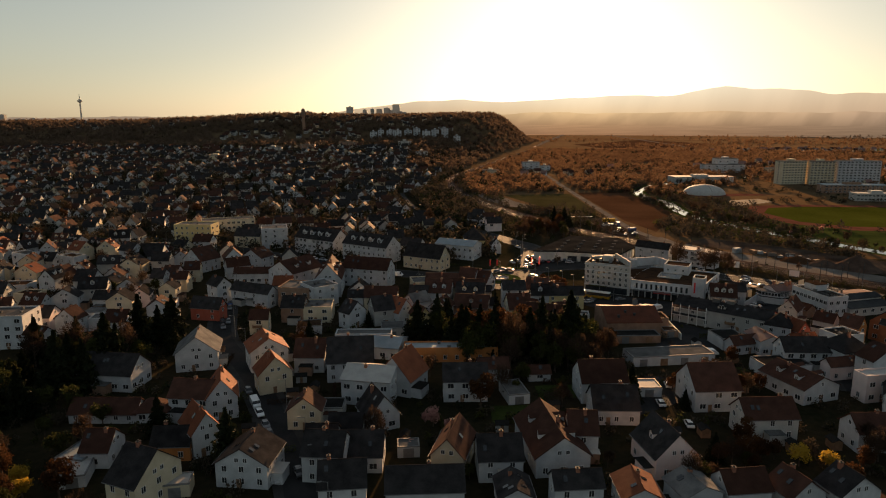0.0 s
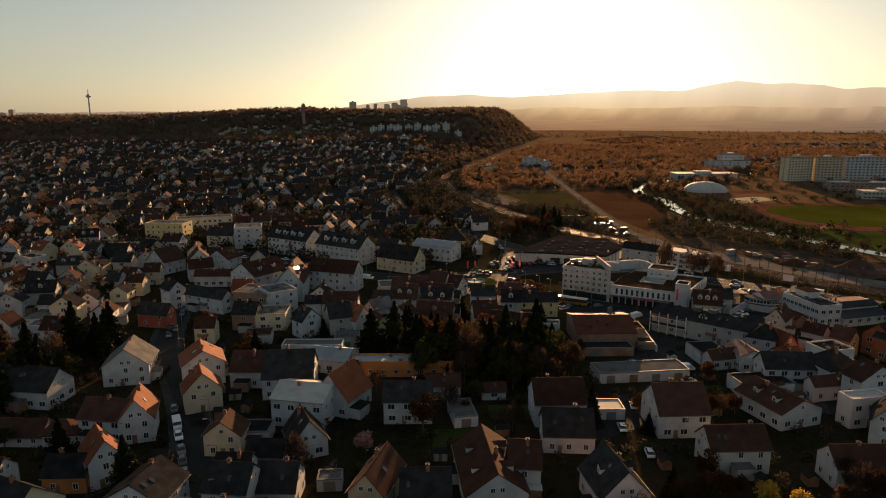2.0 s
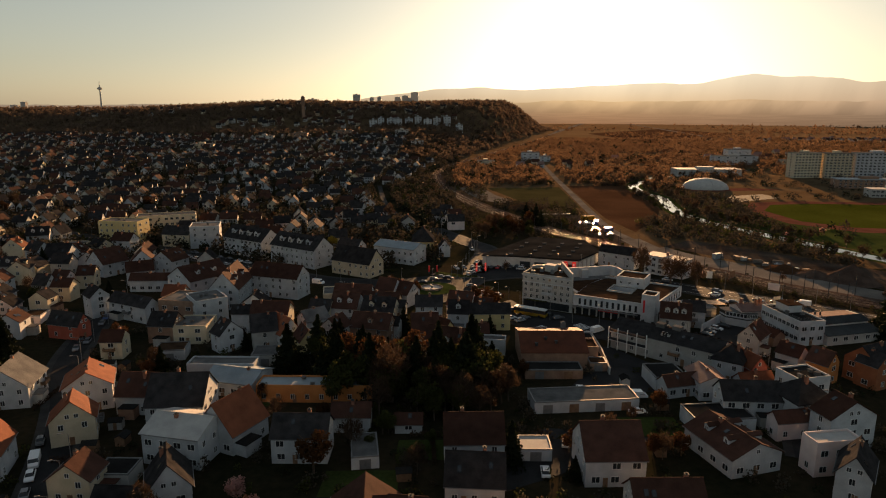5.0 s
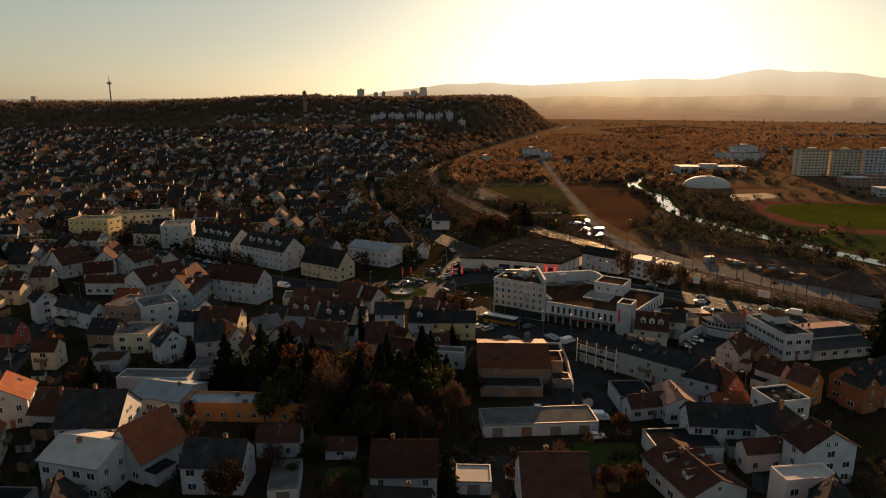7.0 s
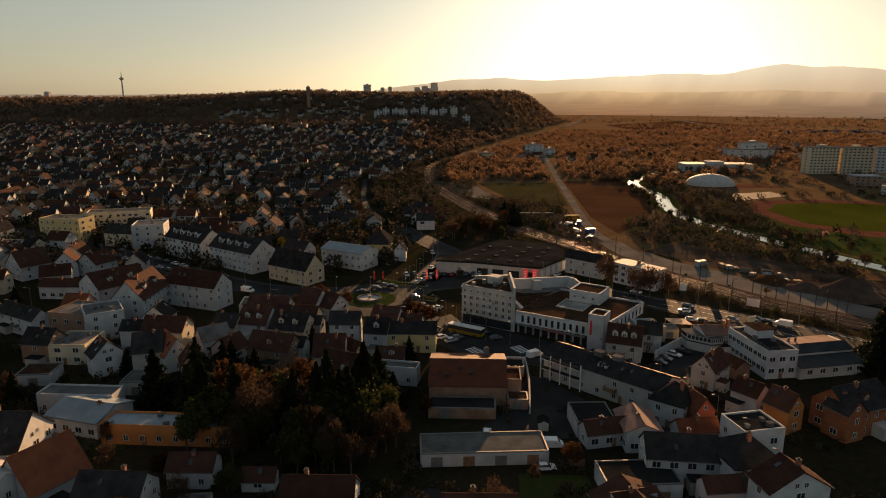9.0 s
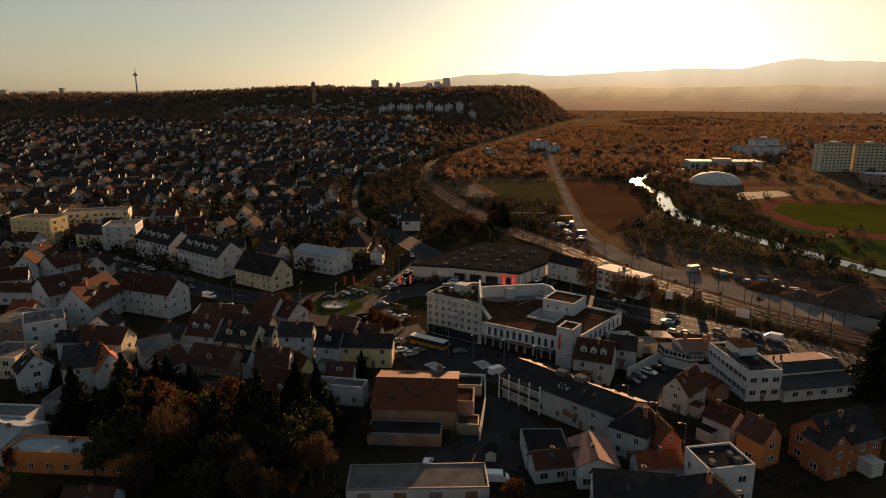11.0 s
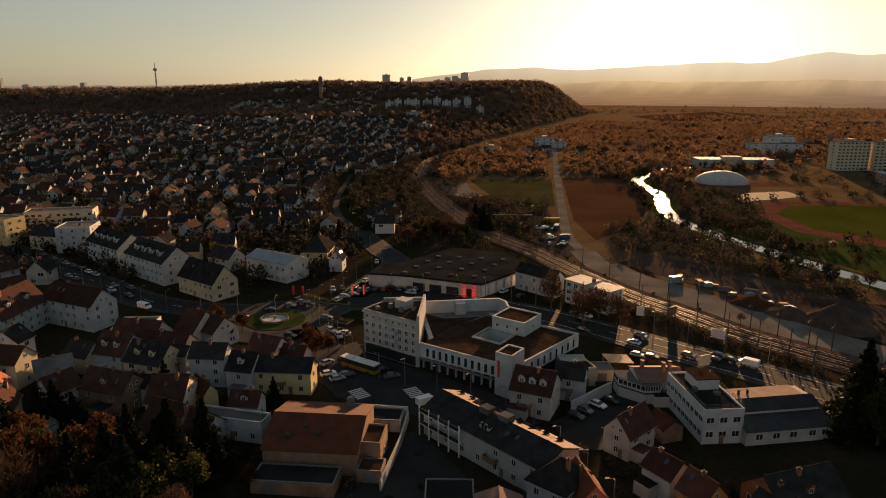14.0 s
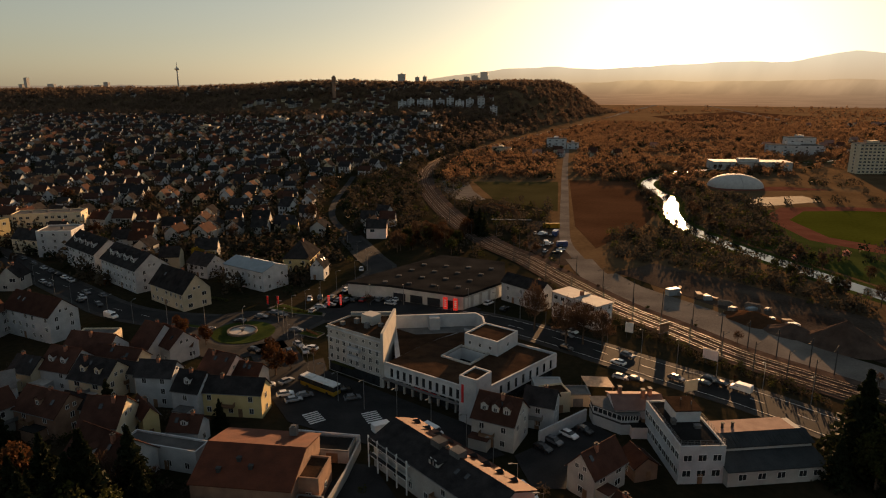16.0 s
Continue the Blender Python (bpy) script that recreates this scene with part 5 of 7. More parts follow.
def tree(name, label, leaf, kind, seed):
    t = root(name, pose(0, -300 - seed * 12, 0), label, "shrub" if "shrub" in name else "tree")
    if kind == "bare":
        part("trunk", trunk(9, 0.24, 3.3, seed, 12), BARK, t)
        part("crown", leaves(1500, 0.55, 3.6, 3.9, 6.0, seed, 20, 0.09), leaf, t, "open crown of fine budding twigs")
    elif kind == "round":
        part("trunk", trunk(7.5, 0.22, 2.6, seed), BARK, t)
        part("crown", leaves(1500, 0.26, 3.2, 3.2, 5.2, seed, 22), leaf, t, "uneven crown of small leaves")
    elif kind == "conifer":
        bm = bmesh.new()
        tube(bm, (0, 0, -0.2), (0, 0, 11.6), 0.28, 0.04, 7)
        part("trunk", bm, BARK, t)
        part("crown", leaves(3200, 0.38, 5.6, 11.2, 0.8, seed, cone=True), leaf, t, "tiered crown of dark needles")
    elif kind == "shrub":
        bm = bmesh.new()
        for i in range(6):
            tube(bm, (0, 0, -0.1), (0.9 * math.cos(i * 1.05), 0.9 * math.sin(i * 1.05), 1.4), 0.06, 0.02, 4)
        part("trunk", bm, BARK, t)
        part("crown", leaves(700, 0.2, 1.6, 1.3, 1.4, seed, 14), leaf, t, "dense low crown")
    return t


KINDS = {
    "bare": [tree("bare_tree", "brown tree with bare budding twigs", TWIG, "bare", s) for s in (1, 2, 3)],
    "rust": [tree("deciduous_tree", "broad tree with rust-orange young leaves", RUST, "round", s) for s in (4, 5)],
    "green": [tree("deciduous_tree", "tree with dark olive young leaves", LEAF, "round", s) for s in (6, 7)],
    "fir": [tree("conifer", "tall dark fir tree", NEEDLE, "conifer", s) for s in (8, 9)],
    "pink": [tree("blossoming_tree", "small tree covered in pink blossom", PINK, "round", 10)],
    "yellow": [tree("blossoming_tree", "tree covered in yellow blossom", YELL, "round", 11)],
    "bush": [tree("shrub", "dark green garden shrub", LEAF, "shrub", 12), tree("shrub", "brown leafless garden shrub", TWIG, "shrub", 13)],
}
USED = set()


def plant(kind, x, y, size=1.0, seed=0):
    t = KINDS[kind][seed % len(KINDS[kind])]
    m = pose(x, y, height(x, y), 0, 0, (x * 37 + y * 17) % 360) @ Matrix.Diagonal((size, size, size * (0.9 + 0.2 * ((x * 7 + y * 3) % 1)), 1))
    if t.name not in USED:
        USED.add(t.name)
        t.matrix_basis = m
        return t
    return copy_thing(t, m)


def grove(kind, x, y, rx, ry, n, lo=0.7, hi=1.2):
    for i in range(n):
        a, r = R.random() * 6.283, math.sqrt(R.random())
        plant(kind if isinstance(kind, str) else R.choice(kind), x + rx * r * math.cos(a), y + ry * r * math.sin(a), R.uniform(lo, hi), i)


# the dark garden wood between the houses
grove(("rust", "green", "green", "fir"), 18, 206, 12, 7, 10, 0.9, 1.3)
grove(("fir", "green", "green"), 0, 206, 10, 9, 9, 0.8, 1.2)
plant("fir", 43.5, 216, 1.25), plant("fir", 26, 210, 1.2), plant("fir", 48, 212, 0.9)
grove(("fir", "green", "green"), 36, 196, 12, 9, 9, 0.8, 1.15)
grove(("green", "fir", "bare"), 30, 205, 16, 9, 9, 0.8, 1.2)
grove("bare", 45, 188, 10, 6, 5, 0.8, 1.1)
grove("fir", 2, 224, 8, 5, 4, 0.6, 0.9)
grove(("bare", "rust"), 80, 168, 8, 4, 6, 0.5, 0.8)
grove(("bare", "green", "fir", "green", "green"), 30, 197, 17, 9, 18, 1.1, 1.6)
grove(("green", "fir"), 42, 200, 10, 8, 10, 1.0, 1.4)
grove(("rust", "green", "fir", "green", "green"), 12, 196, 12, 9, 16, 1.0, 1.5)
grove(("bare", "green"), 38, 182, 12, 8, 8, 0.7, 1.1)
grove(("green", "bush", "bare"), 20, 170, 14, 8, 8, 0.5, 0.9)
grove(("fir", "green", "green", "bare"), -118, 160, 24, 34, 34, 0.8, 1.4)
grove(("green", "rust", "yellow"), -92, 112, 18, 12, 12, 0.7, 1.0)
grove(("bare", "rust", "green"), 66, 128, 8, 8, 9, 0.5, 0.8)
grove(("bare", "green"), 58, 116, 8, 4, 6, 0.5, 0.8)
grove(("bare", "rust"), 94, 128, 8, 6, 7, 0.6, 0.9)
# gardens beside the left street
grove(("fir", "bare", "green"), -108, 185, 22, 22, 18, 0.8, 1.2)
grove(("green", "bare", "bush"), -100, 140, 18, 20, 14, 0.6, 1.0)
grove("fir", -95, 205, 10, 10, 6, 0.8, 1.2)
grove("yellow", -84, 118, 6, 4, 3, 0.7, 0.9)
plant("yellow", 77, 127, 0.95), plant("yellow", 82, 125, 0.85), plant("rust", 73, 130, 0.7)
plant("pink", -3, 146, 0.75), plant("pink", 1, 144, 0.65), plant("pink", -8, 134, 0.6), plant("pink", -5, 148, 0.6)
grove(("green", "fir", "green"), 189, 243, 9, 8, 13, 1.2, 1.6)
plant("rust", 49.3, 269, 0.9, 1), plant("rust", 52, 273, 0.8, 0), plant("rust", 44, 277, 0.75, 1), plant("rust", 20.7, 285.3, 0.8, 0), plant("rust", 11.5, 287, 0.8, 1)
plant("fir", 183, 247, 1.3), plant("fir", 190, 250, 1.4), plant("fir", 176, 240, 1.0), plant("fir", 187, 240, 1.1), plant("fir", 197, 255, 1.4)
plant("yellow", -30, 372, 1.3), plant("yellow", -26, 376, 1.1), plant("pink", 252, 425, 0.9), plant("pink", 228, 418, 0.6)
for x, y in ((126, 302), (136.5, 302), (116.4, 312), (131, 304)):
    plant("bare", x, y, 1.35, int(x))
grove(("bare", "green", "bush"), 60, 330, 8, 4, 6, 0.3, 0.5)
grove(("bare", "rust", "green"), 66, 420, 22, 26, 26, 0.7, 1.1)
grove("fir", 84, 452, 6, 10, 4, 0.8, 1.0)
for i, p in enumerate(along(RAILWAY[9:], 5)):
    if R.random() < 0.55:
        s = R.choice((-1, 1))
        plant(R.choice(("bare", "bush", "bush")), p.x - 13 * (s < 0) * 0.7 + 10 * (s > 0) * 0.7 - 4, p.y - 9 if s < 0 else p.y + 9, R.uniform(0.35, 0.7), i)
for i, p in enumerate(along(RIVER[2:], 7)):
    for s in (-1, 1):
        if R.random() < 0.6:
            plant(R.choice(("bare", "bare", "green", "bush")), p.x + s * R.uniform(9, 15), p.y + R.uniform(-3, 3), R.uniform(0.45, 0.9), i)
for i in range(40):
    x, y = R.uniform(-60, 120), R.uniform(100, 290)
    plant(R.choice(("bush", "bush", "bush", "bare")), x, y, R.uniform(0.3, 0.55), i)


# ---- walls, ramps and hedges between the plots ----
def low_wall(pts, h, t, material, label, name="garden_wall"):
    bm = bmesh.new()
    for (ax, ay), (bx, by) in zip(pts, pts[1:]):
        d = Vector((bx - ax, by - ay)).normalized()
        n = Vector((-d.y, d.x)) * t / 2
        poly(bm, [(ax - n.x, ay - n.y), (bx - n.x, by - n.y), (bx + n.x, by + n.y), (ax + n.x, ay + n.y)], -0.2, h)
    return tagged(part(name, bm, material), label, "wall")


low_wall([(118.9, 245.4), (129.4, 257.2)], 3.2, 0.4, WALL["w"], "long white wall beside the car park")
low_wall([(81.6, 237.4), (81.9, 226), (81.2, 210)], 2.2, 0.4, WALL["g"], "pale ramp wall beside the hall", "ramp_wall")
low_wall([(67, 237.6), (81.6, 237.6)], 3.3, 0.3, WALL["w"], "white parapet wall behind the hall")


def hedge(ax, ay, bx, by, h=1.6, seed=0):
    """A clipped hedge: many small leaves in a long box."""
    L = math.hypot(bx - ax, by - ay)
    g = np.random.default_rng(seed)
    n = int(L * 55)
    c = np.stack([g.random(n) * L, (g.random(n) - 0.5) * 0.9, g.random(n) ** 0.8 * h * (0.9 + 0.1 * np.sin(g.random(n) * 9))], 1)
    u, w = g.normal(size=(n, 3)), g.normal(size=(n, 3))
    u /= np.linalg.norm(u, axis=1)[:, None]
    w /= np.linalg.norm(w, axis=1)[:, None]
    s = (0.1 + 0.12 * g.random(n))[:, None]
    v = np.stack([c - u * s, c + w * s, c + u * s, c - w * s], 1).reshape(-1, 3)
    me = bpy.data.meshes.new("hedge")
    me.from_pydata(v.tolist(), [], np.arange(4 * n).reshape(n, 4).tolist())
    me.materials.append(LEAF if seed % 3 else TWIG)
    ob = new("hedge", me)
    ob.matrix_basis = pose(ax, ay, 0, 0, 0, math.degrees(math.atan2(by - ay, bx - ax)))
    return tagged(ob, "dense dark hedge between two gardens" if seed % 3 else "brown leafless hedge between two gardens", "hedge")


for k, (ax, ay, bx, by) in enumerate(((27, 321.6, 36.5, 317.4), (36.5, 317.4, 45.5, 316), (46, 300.6, 51, 297.6), (42, 327, 52, 341), (-4, 328, 8, 324))):
    hedge(ax, ay, bx, by, 1.1, 400 + k)
HR = random.Random(3)
for k in range(70):
    x, y = HR.uniform(-75, 115), HR.uniform(98, 215)
    a = radians(HR.choice((3, 93)) + HR.uniform(-8, 8))
    L = HR.uniform(5, 13)
    ex, ey = x + L * math.cos(a), y + L * math.sin(a)
    if all(min(math.hypot(x + f * (ex - x) - p, y + f * (ey - y) - q) for f in (0, 0.5, 1)) > c * 0.85 for p, q, c in BUILT):
        hedge(x, y, ex, ey, HR.uniform(1.2, 2.0), k)


def garden_shed(x, y, rot, wl):
    t = root("garden_shed", pose(x, y, 0, 0, 0, rot), "small wooden garden shed with a felt roof", "shed")
    bm = bmesh.new()
    prism(bm, [(-1.1, -0.1), (1.1, -0.1), (1.1, 2.0), (0, 2.6), (-1.1, 2.0)], -1.5, 1.5)
    part("wall", bm, WOOD if wl else WALL["g"], t)
    bm = bmesh.new()
    prism(bm, [(-1.35, 1.88), (0, 2.62), (1.35, 1.88), (1.35, 1.98), (0, 2.74), (-1.35, 1.98)], -1.7, 1.7)
    part("roof", bm, FELT, t)
    bm = bmesh.new()
    box(bm, -0.4, -1.14, 0, 0.4, -1.09, 1.85)
    part("door", bm, WOOD, t)


made = 0
while made < 26:
    x, y = HR.uniform(-75, 110), HR.uniform(100, 215)
    if all(math.hypot(x - p, y - q) > c + 1.6 for p, q, c in BUILT):
        BUILT.append((x, y, 1.9))
        garden_shed(x, y, HR.choice((0, 90, 10)), made % 3)
        made += 1
for k in range(14):
    x, y = HR.uniform(-70, 110), HR.uniform(100, 200)
    s = HR.uniform(5, 9)
    if all(math.hypot(x - p, y - q) > c * 0.7 + s * 0.5 for p, q, c in BUILT):
        patch("lawn", [(x - s, y - s * 0.7), (x + s, y - s * 0.6), (x + s * 0.9, y + s * 0.7), (x - s, y + s * 0.6)], 0.03 + 0.004 * k, GRASS, "dark garden lawn between houses", "lawn")

GT = random.Random(21)
made = 0
while made < 46:
    x, y = GT.uniform(-80, 118), GT.uniform(98, 250)
    s = GT.uniform(0.45, 0.95)
    if all(math.hypot(x - p, y - q) > c * 0.8 + 1.6 * s for p, q, c in BUILT) and not (50 < x and y > 232) and abs(x + 41 + (y - 145) * 0.55) > 6:
        plant(GT.choice(("bare", "bare", "bare", "rust", "green", "fir", "bush")), x, y, s, made)
        made += 1


# ---- cars ----
def car_mesh(van):
    """Body shell and cabin of a car, nose towards +x, standing on z = 0."""
    bm = bmesh.new()
    L, W = (5.2, 1.95) if van else (4.3, 1.78)
    if van:
        prof = [(-L / 2, 0.35), (L / 2, 0.35), (L / 2 + 0.02, 0.95), (L / 2 - 0.75, 1.25), (L / 2 - 1.35, 2.05), (-L / 2 + 0.1, 2.15), (-L / 2, 2.0)]
    else:
        prof = [(-L / 2, 0.32), (L / 2, 0.32), (L / 2 + 0.03, 0.62), (L / 2 - 0.25, 0.8), (L / 2 - 1.1, 0.95), (-L / 2 + 0.15, 1.0), (-L / 2, 0.85)]
    a = [bm.verts.new((x, -W / 2, z)) for x, z in prof]
    b = [bm.verts.new((x, W / 2, z)) for x, z in prof]
    n = len(prof)
    bm.faces.new(a), bm.faces.new(b[::-1])
    for i in range(n):
        bm.faces.new((a[(i + 1) % n], a[i], b[i], b[(i + 1) % n]))
    bmesh.ops.bevel(bm, geom=[e for e in bm.edges], offset=0.07, segments=1, affect="EDGES")
    bmesh.ops.recalc_face_normals(bm, faces=bm.faces)
    return bm


def cabin_mesh(van):
    bm = bmesh.new()
    if van:
        lo, hi, w0, w1 = (1.88, 1.27), (1.28, 2.0), 0.985, 0.9
        pts = [(lo[0], -w0, lo[1]), (lo[0], w0, lo[1]), (hi[0], w1, hi[1]), (hi[0], -w1, hi[1]), (0.45, -w0, lo[1]), (0.45, w0, lo[1]), (0.45, w1, hi[1]), (0.45, -w1, hi[1])]
    else:
        pts = [(1.05, -0.8, 0.94), (1.05, 0.8, 0.94), (0.35, 0.62, 1.42), (0.35, -0.62, 1.42), (-1.95, -0.8, 0.98), (-1.95, 0.8, 0.98), (-1.35, 0.62, 1.42), (-1.35, -0.62, 1.42)]
    v = [bm.verts.new(p) for p in pts]
    for f in ((0, 1, 2, 3), (5, 4, 7, 6), (4, 0, 3, 7), (1, 5, 6, 2), (4, 5, 1, 0)):
        bm.faces.new([v[i] for i in f])
    bm.faces.new([v[i] for i in (3, 2, 6, 7)])
    bmesh.ops.recalc_face_normals(bm, faces=bm.faces)
    return bm


def make_car(colour, word, van=False):
    t = root("van" if van else "car", pose(0, 0, 0), f"{word} {'delivery van' if van else 'car'} parked on dark asphalt", "van" if van else "car", "parked cars")
    part("body", car_mesh(van), CARS[colour], t)
    part("cabin_glass", cabin_mesh(van), GLASS, t, "dark car windows")
    if not van:
        bm = bmesh.new()
        box(bm, -1.3, -0.6, 1.425, 0.32, 0.6, 1.45)
        part("car_roof", bm, CARS[colour], t)
    bm = bmesh.new()
    tube(bm, (0, -0.1, 0), (0, 0.1, 0), 0.33, 0.33, 10)
    wm = bpy.data.meshes.new("wheel")
    bm.to_mesh(wm), bm.free()
    wm.materials.append(RUBBER)
    for x in (-1.35, 1.35):
        for y in (-0.8, 0.8):
            part("wheel", wm, RUBBER, t, m=pose(x * (1.2 if van else 1), y * (1.08 if van else 1), 0.33))
    return t


FLEET = [make_car(0, "white"), make_car(1, "silver"), make_car(2, "black"), make_car(3, "dark grey"), make_car(4, "blue"), make_car(5, "red"), make_car(0, "white", True)]
PARKED = set()


def park(x, y, rot, k=None, z=0.2):
    t = FLEET[R.choice((0, 1, 1, 2, 2, 2, 2, 3, 3, 3, 3, 4, 5)) if k is None else k]
    m = pose(x, y, z, 0, 0, rot)
    if t.name in PARKED:
        return copy_thing(t, m)
    PARKED.add(t.name)
    t.matrix_basis = m
    return t


def park_along(pts, off, step, chance, i0=0.0, i1=1.0):
    c = along(pts, step)
    for i in range(int(len(c) * i0), int((len(c) - 1) * i1)):
        d = c[i + 1] - c[i]
        if R.random() < chance:
            n = Vector((-d.y, d.x, 0)).normalized() * off
            park(c[i].x + n.x, c[i].y + n.y, math.degrees(math.atan2(d.y, d.x)) + R.uniform(-2, 2) + (180 if R.random() < 0.3 else 0))


park_along(LEFT_STREET[:4], 2.2, 5.6, 0.7, 0.2, 0.6)
for x, y, r, k in [(-54.3, 166.1, -63, 2), (-50.1, 157.7, -63, 6), (-47.5, 152.3, -63, 0), (-44.2, 145.7, -64, 3), (-42.0, 141.0, -64, 2), (-39.6, 136.0, -64, 3), (-41.6, 131.4, -64, 1), (-35.5, 121.5, -65, 1), (-31.4, 123.8, -65, 2), (-82.3, 229.8, -68, 2), (-79.8, 222.6, -66, 3)]:
    park(x, y, r, k)
park_along(HIGH_STREET, 3.9, 6.5, 0.45, 0.25, 0.7)
park_along(HIGH_STREET, -3.9, 6.5, 0.35, 0.3, 0.7)
park_along(NORTH_STREET, 3.2, 7, 0.3, 0.15, 0.6)
park_along(MAIN_ROAD, 3.0, 22, 0.5, 0.4, 0.8)
for i in range(9):
    park(44 + i * 2.9, 330 + i * 0.6, 75 + R.uniform(-3, 3)), park(46 + i * 2.9, 343 + i * 0.4, 75 + R.uniform(-3, 3))
for x, y, k in ((119.9, 243.0, 2), (122.1, 246.2, 3), (125.4, 249.4, 0), (128.8, 251.9, 2)):
    park(x, y, -38, k, 0.23)
for x, y, r, k in ((63, 170, 80, 1), (70, 171.5, 82, 0), (74, 172, 80, 2), (66, 161, 85, 1), (71, 199, 85, 0), (83, 186, 10, 0), (85, 195, 5, 6), (46, 256.5, 40, 0), (50, 262, 30, 0),
                   (54, 265, 60, 1), (58, 268, 60, 2), (61, 266, 62, 3), (95.7, 245.7, -35, 6), (84.6, 245.6, 40, 6), (117, 226, -50, 6), (48, 289, -40, 1), (43, 300, 5, 3), (57, 158, 88, 0),
                   (100, 336, 60, 0), (106, 331, 60, 2), (60, 146, 85, 0), (27, 310, 0, 3), (154, 283, -37, 3), (169, 279, 143, 6), (160, 281, 143, 2), (126, 299, -35, 2), (140, 291, 145, 0)):
    park(x, y, r, k)
for x, y, r, k in ((56.5, 258, 30, 0), (59.7, 255.5, 35, 1), (61.5, 258.2, 32, 3), (51.6, 284.8, -60, 1), (47.5, 283, -60, 2), (70, 262.5, 28, 2), (73.5, 258.8, 28, 3), (37, 283, -20, 2), (16, 296, 80, 3), (66, 330, -12, 1)):
    park(x, y, r, k)

for x, y, r, k in ((33.2, 312.6, -20, 2), (30.0, 314.0, -20, 3), (52.6, 287.0, 165, 0), (41.2, 285.0, 150, 3), (43.0, 322.4, 10, 1), (45.6, 325.0, 10, 3), (36.2, 330.2, -70, 1), (39.6, 331.6, -70, 2), (58.5, 334.1, 80, 1), (64.5, 335.1, 80, 1), (43.8, 371.0, -75, 1), (22.0, 304.6, 175, 2),
                   (-22.0, 302.0, -20, 6), (-34.1, 312.5, -35, 2), (-45.0, 318.6, -32, 1), (-47.5, 324.0, -32, 3), (143.1, 296.4, -38, 3), (139.7, 281.3, -20, 1), (143.4, 280.4, -20, 2), (164.3, 281.5, 143, 2), (128, 313, -38, 0)):
    park(x, y, r, k)


def city_bus():
    t = root("bus", pose(64, 262.5, 0.2, 0, 0, -27), "yellow city bus with a white roof", "bus")
    bm = bmesh.new()
    box(bm, -6, -1.25, 0.35, 6, 1.25, 1.5)
    bmesh.ops.bevel(bm, geom=bm.edges[:], offset=0.08, segments=1, affect="EDGES")
    part("body", bm, YELL, t, "yellow lower body")
    bm = bmesh.new()
    box(bm, -5.95, -1.22, 1.45, 5.95, 1.22, 2.75)
    part("window_band", bm, GLASS, t, "dark band of windows")
    bm = bmesh.new()
    box(bm, -6, -1.25, 2.74, 6, 1.25, 3.0), box(bm, -4.5, -0.8, 3.0, -2, 0.8, 3.2), box(bm, 1, -0.8, 3.0, 3, 0.8, 3.15)
    part("bus_roof", bm, FRAME, t, "white roof with vents")
    bm = bmesh.new()
    tube(bm, (0, -0.15, 0), (0, 0.15, 0), 0.48, 0.48, 12)
    wm = bpy.data.meshes.new("wheel")
    bm.to_mesh(wm), bm.free()
    wm.materials.append(RUBBER)
    for x in (-3.4, 3.6):
        for y in (-1.12, 1.12):
            part("wheel", wm, RUBBER, t, m=pose(x, y, 0.48))


city_bus()

# ---- infill of the town ----
STREETS = [(p.x, p.y) for pts in (LEFT_STREET, HIGH_STREET, NORTH_STREET, BACK_LANE, PLAZA_STREET, MAIN_ROAD, RAILWAY, HAUL_ROAD, RIVER) for p in along(pts, 6)]
STREETS += [(27 + 14 * math.cos(a), 297 + 14 * math.sin(a)) for a in np.arange(0, 6.28, 0.5)] + [(50 + i * 6, 336 - i) for i in range(8)] + [(60 + 7 * i, 262 - 3 * i) for i in range(7)]
STREETS += [(-30, 282), (131, 262), (125, 250), (14, 205), (30, 202), (40, 192), (22, 210), (48, 190), (75, 185), (70, 195), (66, 168), (52, 160), (122, 245), (-105, 185), (-95, 205), (-108, 170), (95, 362), (80, 172)]
SA = np.array(STREETS)


def clear(x, y, r):
    if np.min(np.hypot(SA[:, 0] - x, SA[:, 1] - y)) < r + 5.5:
        return False
    return all(math.hypot(x - a, y - b) > (r + c) * 0.82 + 0.8 for a, b, c in BUILT)


for k in range(720):
    x, y = R.uniform(-150, 150), R.uniform(92, 345)
    if y > 300 or y < 150 and x > -62 or x < -62 and y < 190 or x > 50 or 4 < x and y < 222 or y > 250 and x > -25:
        continue
    w, d = R.uniform(6, 10), R.uniform(5.5, 8)
    if not clear(x, y, math.hypot(w, d) / 2):
        continue
    kd = R.choice("pppggf")
    rot = R.choice((0, 5, -8, 10, -25))
    e = R.uniform(4.8, 6.2) if kd != "f" else R.uniform(2.7, 4)
    house(kd, x, y, rot, w, d, e, R.uniform(2.4, 3.4) if kd != "f" else 0, R.choice("wwwwccgp"), R.choice("dddrrrR") if kd != "f" else R.choice("GGdt"))


